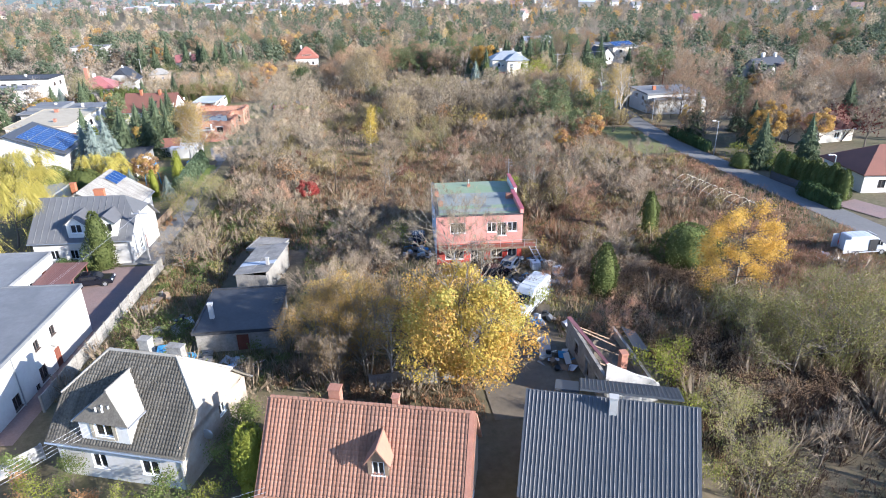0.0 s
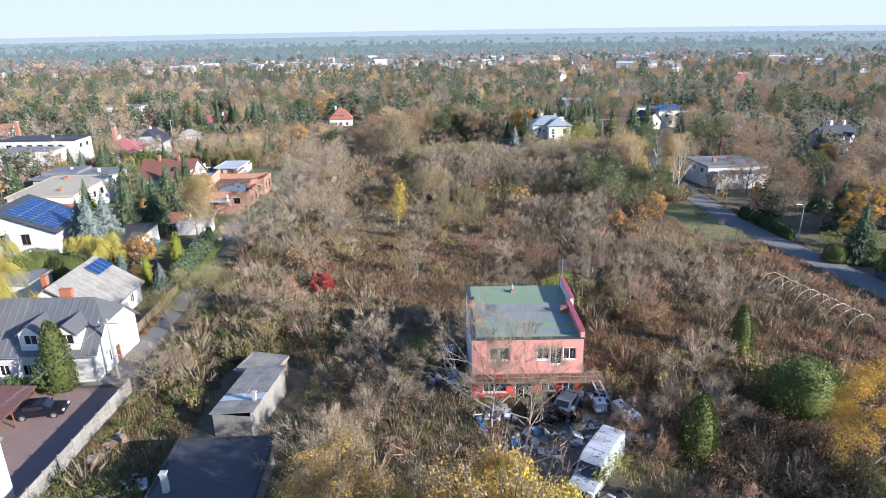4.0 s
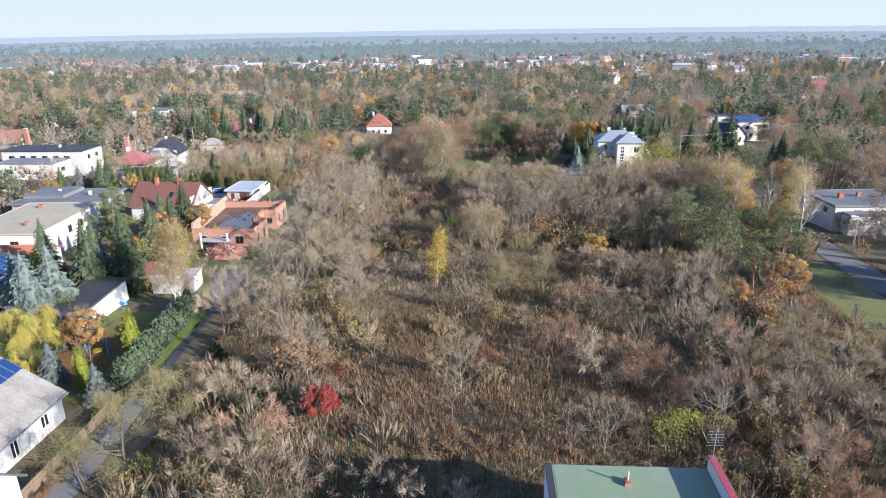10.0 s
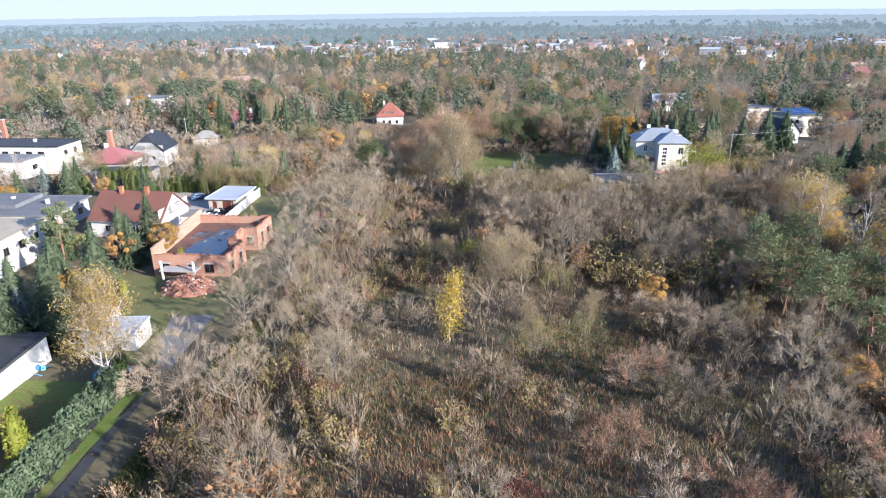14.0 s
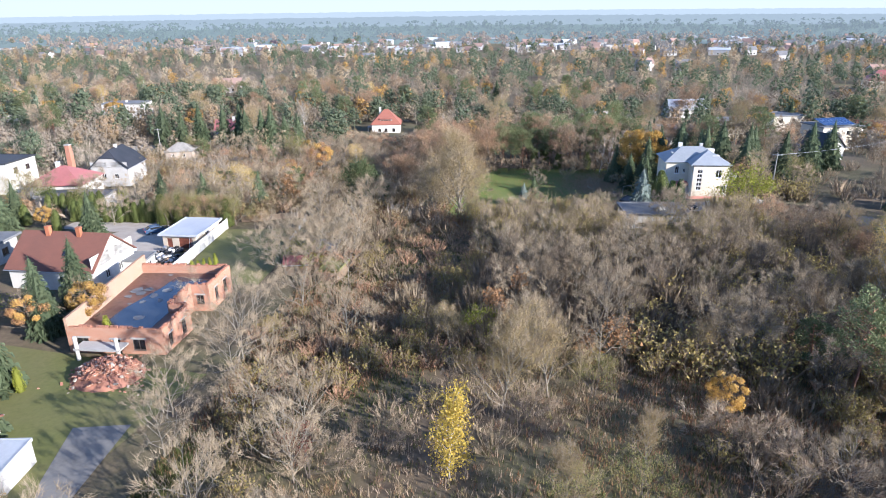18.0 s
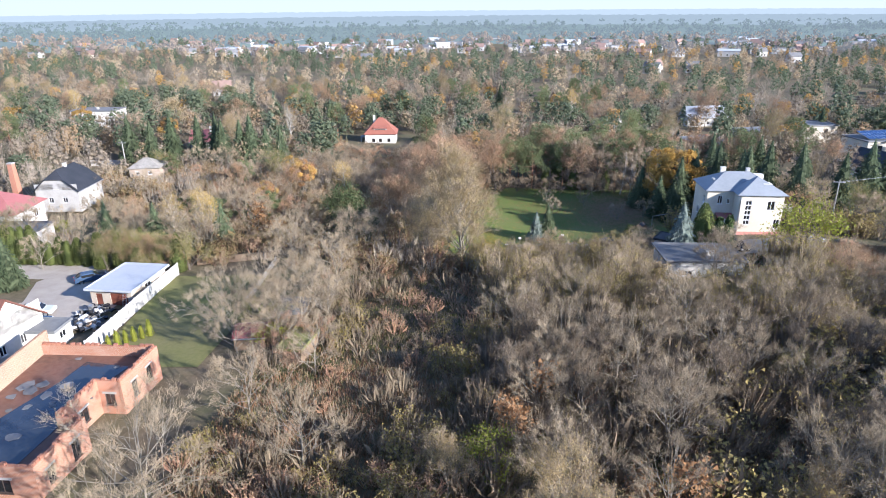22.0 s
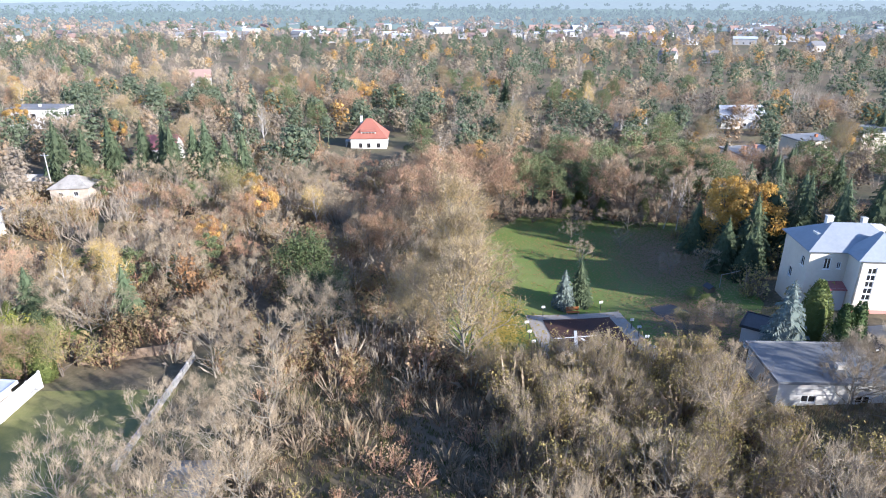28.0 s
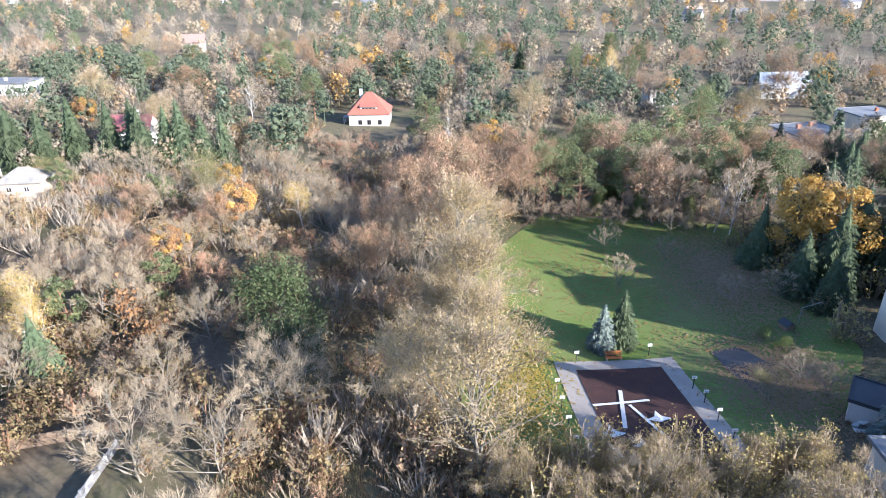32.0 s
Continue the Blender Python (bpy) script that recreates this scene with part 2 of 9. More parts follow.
M["frame_dark"] = plain("dark_window_frame", (.08, .06, .05), .5)
M["glass"] = plain("window_glass", (.018, .02, .024), .06, 0, .8)
M["solar"] = plain("solar_cell_blue", (.02, .055, .16), .15, .2, .7)
M["steel"] = plain("galvanised_steel", (.42, .43, .44), .4, .7)
M["black"] = plain("black_plastic", (.02, .02, .022), .5)
M["rubber"] = plain("tyre_rubber", (.02, .02, .02), .85)
M["van_white"] = mat("white_vehicle_paint", (.5, .53, .56), (.42, .45, .48), (.36, .37, .38), big=.6, fine=3, bump=0, rough=.35, spec=.5, spread=0)
M["car_dark"] = plain("dark_blue_car_paint", (.012, .014, .022), .18, .3, .7)
M["car_blue"] = plain("blue_car_paint", (.05, .09, .16), .2, .3, .7)
M["car_silver"] = plain("silver_car_paint", (.4, .42, .44), .25, .5, .6)
M["tarp_blue"] = mat("faded_blue_tarp", (.05, .2, .42), (.04, .3, .5), (.12, .3, .5), big=1, fine=5, bump=.3, rough=.5)
M["tank"] = mat("white_tank_plastic", (.7, .72, .72), (.62, .62, .6), (.75, .75, .74), big=1, fine=5, bump=.05, rough=.4)
M["tank_cream"] = mat("yellowed_tank_plastic", (.6, .53, .36), (.52, .46, .33), (.65, .6, .45), big=1, fine=5, bump=.05, rough=.4)
M["parapet"] = mat("crimson_sheet_capping", (.3, .028, .045), (.24, .03, .045), (.45, .2, .22), big=.8, fine=5, bump=.05, rough=.4)
M["wet"] = mat("wet_black_membrane", (.025, .035, .055), (.03, .038, .05), (.04, .045, .055), big=.3, fine=2, bump=.02, rough=.12, spec=.6)
M["bark"] = mat("grey_brown_bark", (.13, .105, .08), (.09, .075, .06), (.17, .145, .12), big=1, fine=7, bump=.4)
M["bark_pale"] = mat("pale_grey_bark", (.23, .2, .155), (.17, .15, .115), (.29, .26, .21), big=1, fine=7, bump=.3)
M["bark_birch"] = mat("white_birch_bark", (.66, .63, .57), (.55, .52, .47), (.12, .1, .09), big=2, fine=5, bump=.1)
M["bark_pine"] = mat("reddish_pine_bark", (.24, .12, .07), (.16, .09, .06), (.3, .17, .11), big=1, fine=7, bump=.4)
M["twig"] = leaf_mat("grey_brown_twigs", (.2, .152, .102), (.4, .318, .222), .12)
M["twig_pale"] = leaf_mat("pale_grey_twigs", (.212, .167, .11), (.375, .302, .205), .12)
# darker copy of the twigs, the shade of the brush put into colour
M["twig_shaded"] = leaf_mat("shaded_grey_brown_twigs", (.125, .097, .068), (.265, .21, .148), .1)
M["twig_red"] = leaf_mat("reddish_twigs", (.27, .15, .095), (.43, .27, .175), .12)
M["straw"] = leaf_mat("dry_straw", (.34, .26, .15), (.21, .16, .095), .25)
M["weed_brown"] = leaf_mat("dead_brown_weeds", (.2, .105, .06), (.37, .225, .13), .2)
# dark brown dead weeds, taken darker still for the shadows over them
M["weed_dark"] = leaf_mat("shade_darkened_dead_weeds", (.055, .036, .026), (.125, .082, .056), .1)
M["weed_grey"] = leaf_mat("grey_dead_weeds", (.215, .166, .115), (.385, .302, .212), .2)
M["weed_olive"] = leaf_mat("faded_olive_grass", (.24, .2, .1), (.19, .175, .075), .25)
M["weed_green"] = leaf_mat("green_weeds", (.085, .115, .035), (.15, .15, .06), .3)
M["lf_yellow"] = leaf_mat("yellow_leaves", (.49, .355, .07), (.35, .27, .065), .35)
M["lf_amber"] = leaf_mat("amber_leaves", (.5, .3, .07), (.38, .24, .07), .4)
M["lf_gold"] = leaf_mat("golden_leaves", (.56, .38, .12), (.44, .29, .09), .4)
M["lf_birch"] = leaf_mat("pale_gold_birch_leaves", (.6, .44, .16), (.5, .35, .12), .4)
M["lf_larch"] = leaf_mat("larch_needles", (.74, .48, .11), (.58, .37, .085), .4)
M["lf_copper"] = leaf_mat("copper_gold_leaves", (.55, .36, .1), (.4, .25, .09), .35)
M["lf_orange"] = leaf_mat("orange_brown_leaves", (.38, .21, .1), (.29, .17, .085), .35)
M["lf_rust"] = leaf_mat("rust_leaves", (.3, .2, .12), (.37, .265, .16), .3)
M["lf_tan"] = leaf_mat("tan_olive_leaves", (.4, .3, .145), (.3, .235, .12), .3)
M["lf_ivy"] = leaf_mat("dark_ivy_leaves", (.06, .085, .035), (.11, .135, .06), .15)
M["lf_willow"] = leaf_mat("yellow_willow_strands", (.46, .38, .1), (.33, .3, .075), .35)
M["lf_moss"] = leaf_mat("mossy_green_leaves", (.19, .19, .065), (.28, .25, .09), .3)
M["lf_olive"] = leaf_mat("olive_green_leaves", (.27, .22, .08), (.34, .27, .105), .3)
M["lf_green"] = leaf_mat("green_leaves", (.11, .155, .04), (.17, .185, .06), .3)
M["lf_lime"] = leaf_mat("yellow_green_leaves", (.3, .31, .05), (.2, .22, .045), .4)
M["lf_red"] = leaf_mat("red_leaves", (.38, .07, .06), (.28, .065, .055), .4)
M["lf_wine"] = leaf_mat("dark_red_leaves", (.16, .035, .03), (.11, .035, .03), .3)
M["nd_pine"] = leaf_mat("pine_needles", (.115, .14, .066), (.175, .195, .092), .15)
M["nd_spruce"] = leaf_mat("dark_spruce_needles", (.056, .078, .042), (.095, .115, .062), .1)
M["nd_blue"] = leaf_mat("blue_spruce_needles", (.092, .118, .104), (.16, .186, .162), .12)
M["nd_thuja"] = leaf_mat("thuja_foliage", (.08, .105, .032), (.13, .145, .048), .15)
M["nd_thuja_dark"] = leaf_mat("dark_thuja_foliage", (.04, .07, .025), (.07, .095, .035), .1)
M["nd_juniper"] = leaf_mat("juniper_foliage", (.085, .125, .07), (.14, .175, .1), .12)
# far crowns coloured paler and greyer, haze put into the base colour
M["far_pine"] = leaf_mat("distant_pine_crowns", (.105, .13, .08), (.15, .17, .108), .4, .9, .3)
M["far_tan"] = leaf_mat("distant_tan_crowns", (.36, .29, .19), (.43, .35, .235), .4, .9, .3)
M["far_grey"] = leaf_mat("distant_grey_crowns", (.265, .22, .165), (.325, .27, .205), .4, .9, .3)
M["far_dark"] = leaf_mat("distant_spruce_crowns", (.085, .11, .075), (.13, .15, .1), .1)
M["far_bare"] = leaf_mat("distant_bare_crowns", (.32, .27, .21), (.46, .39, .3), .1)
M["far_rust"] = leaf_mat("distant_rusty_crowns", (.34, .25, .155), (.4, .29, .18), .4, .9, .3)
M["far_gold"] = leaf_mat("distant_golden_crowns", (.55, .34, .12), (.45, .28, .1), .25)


# ---- mesh helpers ----
def mesh_of(name, v, f, mats, idx=None, smooth=False):
    """A mesh from arrays; every face has the same number of corners."""
    v, f = np.asarray(v, np.float32).reshape(-1, 3), np.asarray(f, np.int32)
    me = bpy.data.meshes.new(name)
    n, k = f.shape
    me.vertices.add(len(v))
    me.vertices.foreach_set("co", v.ravel())
    me.loops.add(n * k)
    me.loops.foreach_set("vertex_index", f.ravel())
    me.polygons.add(n)
    me.polygons.foreach_set("loop_start", np.arange(0, n * k, k, dtype=np.int32))
    me.polygons.foreach_set("loop_total", np.full(n, k, dtype=np.int32))
    if idx is not None:
        me.polygons.foreach_set("material_index", np.asarray(idx, np.int32))
    for m in (mats if isinstance(mats, (list, tuple)) else [mats]):
        me.materials.append(m)
    me.update(calc_edges=True)
    if smooth:
        me.polygons.foreach_set("use_smooth", np.ones(n, bool))
    return me


def thing(name, x, y, z=None, yaw=0.0, label="", category="", group="", kind=""):
    """An Empty at the base of a thing, to carry its parts."""
    ob = new(name)
    ob.empty_display_size = 0.3
    ob.matrix_world = pose(x, y, gz(x, y) if z is None else z, 0, 0, yaw)
    return tagged(ob, label, category, group, kind)


def part(name, bm, material, parent, label="", m=None):
    """Links a bmesh as one mesh object under a thing or a part."""
    me = bpy.data.meshes.new(name)
    bm.to_mesh(me)
    bm.free()
    for x in (material if isinstance(material, (list, tuple)) else [material]):
        me.materials.append(x)
    ob = new(name, me)
    ob.parent = parent
    if m is not None:
        ob.matrix_basis = m
    return tagged(ob, label)


def linked(name, me, parent, m=None, label=""):
    ob = new(name, me)
    ob.parent = parent
    if m is not None:
        ob.matrix_basis = m
    return tagged(ob, label)


def box(bm, x0, x1, y0, y1, z0, z1, bevel=0.0, m=None, mi=0):
    vs = [bm.verts.new((x, y, z)) for z in (z0, z1) for x, y in ((x0, y0), (x1, y0), (x1, y1), (x0, y1))]
    fs = [bm.faces.new([vs[i] for i in q]) for q in ((3, 2, 1, 0), (4, 5, 6, 7), (0, 1, 5, 4), (1, 2, 6, 5), (2, 3, 7, 6), (3, 0, 4, 7))]
    for f in fs:
        f.material_index = mi
    if bevel:
        es = list({e for f in fs for e in f.edges})
        r = bmesh.ops.bevel(bm, geom=es, offset=bevel, segments=2, affect="EDGES", profile=0.6)
        vs = list({v for f in r["faces"] for v in f.verts} | {v for v in vs if v.is_valid})
    if m is not None:
        bmesh.ops.transform(bm, matrix=m, verts=[v for v in vs if v.is_valid])
    return vs


def B(*a, **k):
    bm = bmesh.new()
    box(bm, *a, **k)
    return bm


def rim(bm, x0, x1, y0, y1, t, z0, z1):
    """A low rim round a rectangle, t wide, as one closed ring."""
    out, inn = ((x0, y0), (x1, y0), (x1, y1), (x0, y1)), ((x0 + t, y0 + t), (x1 - t, y0 + t), (x1 - t, y1 - t), (x0 + t, y1 - t))
    v = [[bm.verts.new((*p, z)) for p in loop] for loop, z in ((out, z0), (out, z1), (inn, z1), (inn, z0))]
    for k in range(4):
        for i in range(4):
            j = (i + 1) % 4
            bm.faces.new((v[k][i], v[k][j], v[(k + 1) % 4][j], v[(k + 1) % 4][i]))


def tube(bm, a, b, r0, r1=None, n=8, caps=True):
    a, b = Vector(a), Vector(b)
    r1 = r0 if r1 is None else r1
    q = (b - a).to_track_quat("Z", "Y")
    rings = []
    for p, r in ((a, r0), (b, r1)):
        rings.append([bm.verts.new(p + q @ Vector((r * math.cos(2 * math.pi * i / n), r * math.sin(2 * math.pi * i / n), 0))) for i in range(n)])
    for i in range(n):
        bm.faces.new((rings[0][i], rings[0][(i + 1) % n], rings[1][(i + 1) % n], rings[1][i]))
    if caps:
        bm.faces.new(rings[0][::-1])
        bm.faces.new(rings[1])


def T(*a, **k):
    bm = bmesh.new()
    tube(bm, *a, **k)
    return bm


def prism(bm, pts, z0, z1, mi=0):
    """A closed outline of (x, y), counterclockwise, raised from z0 to z1."""
    lo = [bm.verts.new((x, y, z0)) for x, y in pts]
    hi = [bm.verts.new((x, y, z1)) for x, y in pts]
    n = len(pts)
    for i in range(n):
        bm.faces.new((lo[i], lo[(i + 1) % n], hi[(i + 1) % n], hi[i])).material_index = mi
    bm.faces.new(hi).material_index = mi
    bm.faces.new(lo[::-1]).material_index = mi


def slab(bm, quad, t):
    """A sheet of thickness t under a quad or triangle of points."""
    q = [Vector(p) for p in quad]
    n = (q[1] - q[0]).cross(q[2] - q[0]).normalized()
    if n.z < 0:
        q, n = q[::-1], -n
    up = [bm.verts.new(p) for p in q]
    lo = [bm.verts.new(p - n * t) for p in q]
    bm.faces.new(up)
    bm.faces.new(lo[::-1])
    for i in range(len(q)):
        j = (i + 1) % len(q)
        bm.faces.new((lo[i], lo[j], up[j], up[i]))


def drape(name, pts, wid, material, off=0.08, label="", category="", kind="structure", step=2.5, n=4):
    """A strip of ground cover along a line of (x, y), wid wide (a number or one for each point), laid on the ground."""
    P2 = [Vector(p) for p in pts]
    ws = [wid] * len(P2) if isinstance(wid, (int, float)) else wid
    v, f, rows = [], [], 0
    for i in range(len(P2) - 1):
        a, b = P2[i], P2[i + 1]
        k = max(1, int((b - a).length / step))
        for j in range(k + (i == len(P2) - 2)):
            s = j / k
            p = a.lerp(b, s)
            pa = P2[max(i - 1, 0)] if j == 0 and i else a
            d = (b - pa).normalized()
            w = ws[i] * (1 - s) + ws[i + 1] * s
            nn = Vector((-d.y, d.x))
            for q in range(n + 1):
                e = p + nn * w * (q / n - 0.5)
                v.append((e.x, e.y, gz(e.x, e.y) + off))
            rows += 1
    for r in range(rows - 1):
        for q in range(n):
            a = r * (n + 1) + q
            f.append((a, a + n + 1, a + n + 2, a + 1))
    f = [t[::-1] for t in f]
    return tagged(new(name, mesh_of(name, v, f, material)), label, category, "", kind)


# ---- houses ----
def facade(bm, o, u, n, w, h, holes, depth=0.16):
    """A wall face from o along u, w wide and h high, facing n, with openings (u0, u1, z0, z1) cut through and their reveals."""
    o, u, n = Vector(o), Vector(u), Vector(n)
    us = sorted({0, w, *(x for q in holes for x in q[:2])})
    zs = sorted({0, h, *(x for q in holes for x in q[2:4])})

    def P(a, z, d=0.0):
        return bm.verts.new(o + u * a + Vector((0, 0, z)) - n * d)
    for a, b in zip(us, us[1:]):
        for c, d in zip(zs, zs[1:]):
            if any(q[0] - 1e-4 <= a and b <= q[1] + 1e-4 and q[2] - 1e-4 <= c and d <= q[3] + 1e-4 for q in holes):
                continue
            bm.faces.new((P(a, c), P(b, c), P(b, d), P(a, d)))
    for a, b, c, d in (q[:4] for q in holes):
        for p, q in (((a, c), (b, c)), ((b, c), (b, d)), ((b, d), (a, d)), ((a, d), (a, c))):
            bm.faces.new((P(*p), P(*q), P(*q, depth), P(*p, depth)))


FACES = {"S": ((-1, -1), (1, 0), (0, -1)), "E": ((1, -1), (0, 1), (1, 0)), "N": ((1, 1), (-1, 0), (0, 1)), "W": ((-1, 1), (0, -1), (-1, 0))}


def window(parent, o, u, n, q, frame_m, kind="window", panes=2):
    """A window or door in the opening q: frame, mullion, glass and sill."""
    a, b, c, d = q[:4]
    m = Matrix((( u[0], n[0], 0, o[0]), (u[1], n[1], 0, o[1]), (0, 0, 1, o[2]), (0, 0, 0, 1)))
    t = min(0.07, 0.12 * (b - a))
    if kind == "door":
        bm = B(a + .03, b - .03, -.14, -.08, c, d - .03)
        for k in range(2):
            box(bm, a + .15, b - .15, -.08, -.065, c + .2 + k * (d - c) * .45, c + (d - c) * (.45 + k * .45))
        return part("door", bm, frame_m, parent, m=m)
    bm = bmesh.new()
    box(bm, a, a + t, -.15, -.05, c, d)
    box(bm, b - t, b, -.15, -.05, c, d)
    box(bm, a + t, b - t, -.15, -.05, c, c + t)
    box(bm, a + t, b - t, -.15, -.05, d - t, d)
    for k in range(1, panes):
        x = a + (b - a) * k / panes
        box(bm, x - t * .45, x + t * .45, -.145, -.06, c + t, d - t)
    w = part("window", bm, frame_m, parent, m=m)
    part("pane", B(a + t * .5, b - t * .5, -.125, -.1, c + t * .5, d - t * .5), M["glass"], w)
    part("sill", B(a - .06, b + .06, -.05, .07, c - .05, c), frame_m, w)
    return w


def chimney(parent, x, y, z0, z1, w=.5, d=.5, material=None, pots=0):
    bm = bmesh.new()
    box(bm, x - w / 2, x + w / 2, y - d / 2, y + d / 2, z0, z1 - .1)
    box(bm, x - w / 2 - .05, x + w / 2 + .05, y - d / 2 - .05, y + d / 2 + .05, z1 - .1, z1)
    for i in range(pots):
        tube(bm, (x + (i - (pots - 1) / 2) * .3, y, z1), (x + (i - (pots - 1) / 2) * .3, y, z1 + .35), .09)
    return part("chimney", bm, material or M["brick_old"], parent)


def house(name, cx, cy, yaw, w, d, eave, ridge, roof, wall_m, roof_m, label, category="house", z=None, wins=(), over=.4, frame_m=None,
          chims=(), sink=1.0, seams=0.0, thick=.16, group=""):
    """A house: walls with real openings, a roof (gx: ridge along x, gy: ridge along y, hip, flat), windows, chimneys.
    wins: (face, u from the face's own left, sill height, width, height, kind, panes)."""
    h = thing(name, cx, cy, z, yaw, label, category, group)
    fm = frame_m or M["frame_white"]
    bm = bmesh.new()
    todo = []
    for face, (cr, u, n) in FACES.items():
        ln = w if face in "SN" else d
        o = (cr[0] * w / 2, cr[1] * d / 2, -sink)
        holes = [(q[1] - q[3] / 2, q[1] + q[3] / 2, q[2] + sink, q[2] + q[4] + sink) for q in wins if q[0] == face]
        facade(bm, o, (*u, 0), (*n, 0), ln, eave + sink, holes)
        todo += [(o, u, n, hq, q) for hq, q in zip(holes, [q for q in wins if q[0] == face])]
        if (roof == "gx" and face in "EW") or (roof == "gy" and face in "SN"):
            pk = Vector(o) + Vector((*u, 0)) * ln / 2
            a, b = Vector((o[0], o[1], eave)), Vector(o) + Vector((*u, 0)) * ln
            bm.faces.new([bm.verts.new(p) for p in (a, (b.x, b.y, eave), (pk.x, pk.y, ridge))])
    wl = part("wall", bm, wall_m, h)
    for o, u, n, hq, q in todo:
        kind = q[5] if len(q) > 5 else "window"
        window(h, o, u, n, hq, M["wood_red"] if kind == "door" else fm, kind, q[6] if len(q) > 6 else 2)
    W2, D2 = w / 2 + over, d / 2 + over
    bm = bmesh.new()
    if roof == "flat":
        box(bm, -W2, W2, -D2, D2, eave, eave + .22)
        rb = bmesh.new()
        rim(rb, -W2, W2, -D2, D2, .15, eave + .222, eave + .22 + max(ridge - eave, .06))
        part("roof_rim", rb, roof_m, h)
    elif roof in ("gx", "gy"):
        half, ln = (d / 2, W2) if roof == "gx" else (w / 2, D2)
        sl = (ridge - eave) / half
        lo = eave - sl * over

        def pt(along, across, z):
            return (along, across, z) if roof == "gx" else (across, along, z)
        for s in (-1, 1):
            slab(bm, [pt(-ln, 0, ridge + thick), pt(ln, 0, ridge + thick), pt(ln, s * (half + over), lo + thick), pt(-ln, s * (half + over), lo + thick)], thick)
    else:
        lo = eave
        k = max(W2 - D2, 0)
        k2 = max(D2 - W2, 0)
        r0, r1 = (-k, -k2, ridge), (k, k2, ridge)
        c = [(-W2, -D2, lo), (W2, -D2, lo), (W2, D2, lo), (-W2, D2, lo)]
        if W2 >= D2:
            qs = ([c[0], c[1], r1, r0], [c[1], c[2], r1], [c[2], c[3], r0, r1], [c[3], c[0], r0])
        else:
            qs = ([c[0], c[1], r0], [c[1], c[2], r1, r0], [c[2], c[3], r1], [c[3], c[0], r0, r1])
        for q in qs:
            q2 = [Vector(p) + Vector((0, 0, thick)) for p in q]
            slab(bm, q2, thick)
    rf = part("roof", bm, roof_m, h)
    if roof in ("gx", "gy"):
        half, ln = (d / 2, W2) if roof == "gx" else (w / 2, D2)
        sl = (ridge - eave) / half
        lo = eave - sl * over
        turn = Matrix.Identity(4) if roof == "gx" else Matrix.Rotation(radians(90), 4, "Z")
        for s in (-1, 1):
            if seams:
                cnt = int(2 * ln / seams)
                me = mesh_from(lambda q: tube(q, (0, .05 * s, ridge + thick + .02 - sl * .05), (0, s * (half + over), lo + thick + .02), .035, n=4), "standing_seam", roof_m)
                for i in range(1, cnt):
                    linked("standing_seam", me, rf, turn @ Matrix.Translation((-ln + 2 * ln * i / cnt, 0, 0)))
            part("gutter", T((-ln, s * (half + over + .06), lo + .05), (ln, s * (half + over + .06), lo + .05), .07, n=6), M["steel"], h, m=turn)
    for c in chims:
        chimney(h, *c)
    return h


def solar(parent, o, u, v, nu, nv, pw=1.0, ph=1.65, label="dark blue solar panel with pale frame"):
    """Rows of solar panels on a slope: o the lowest corner, u across, v up the slope."""
    u, v = Vector(u).normalized(), Vector(v).normalized()
    n = u.cross(v)
    m0 = Matrix((( u.x, v.x, n.x, 0), (u.y, v.y, n.y, 0), (u.z, v.z, n.z, 0), (0, 0, 0, 1)))
    fr = mesh_from(lambda bm: box(bm, 0, pw - .03, 0, ph - .03, 0, .04), "panel_frame", M["steel"])
    ce = mesh_from(lambda bm: box(bm, .03, pw - .06, .03, ph - .06, .04, .046), "cell_sheet", M["solar"])
    for i in range(nu):
        for j in range(nv):
            p = Vector(o) + u * pw * i + v * ph * j + n * .08
            a = linked("solar_panel", fr, parent, Matrix.Translation(p) @ m0, label)
            linked("cell_sheet", ce, a)


def mesh_from(fn, name, material):
    bm = bmesh.new()
    fn(bm)
    me = bpy.data.meshes.new(name)
    bm.to_mesh(me)
    bm.free()
    for x in (material if isinstance(material, (list, tuple)) else [material]):
        me.materials.append(x)
    return me


# ---- ground, roads, lawns ----
def axis(fine0, fine1, step, far0, far1, grow=1.16):
    a = list(np.arange(fine0, fine1 + step, step))
    s = step
    while a[-1] < far1:
        s *= grow
        a.append(a[-1] + s)
    s = step
    while a[0] > far0:
        s *= grow
        a.insert(0, a[0] - s)
    return np.array(a)


gx, gy = axis(-130, 110, 2.5, -3800, 3800), axis(-10, 300, 2.5, -500, 4500)
X, Y = np.meshgrid(gx, gy)
Z = ground_z(X, Y)
nx, ny = len(gx), len(gy)
i0 = (np.arange(ny - 1)[:, None] * nx + np.arange(nx - 1)[None, :]).ravel()
tagged(new("ground", mesh_of("ground", np.stack([X, Y, Z], -1), np.stack([i0, i0 + 1, i0 + nx + 1, i0 + nx], -1), M["soil"], smooth=True)),
       "brown autumn field of earth, moss and dead plants", "ground", "", "structure")
drape("road", [(62, 40), (61.3, 70), (58.8, 90), (56, 108), (54.2, 125), (55.5, 150), (58, 175), (64, 210)], 4.8, M["asphalt"], .06, "worn grey asphalt lane beside the field", "road")
drape("pavement", [(63.5, 80), (68, 82)], 7, M["pavers"], .1, "reddish paved entrance beside the lane", "pavement")
drape("alley", [(-32.4, 71.5), (-32.6, 76), (-33, 90), (-33.6, 97)], [5, 3.2, 2.4, 2.0], M["asphalt"], .07, "narrow grey paved alley between the gardens and the field", "alley")
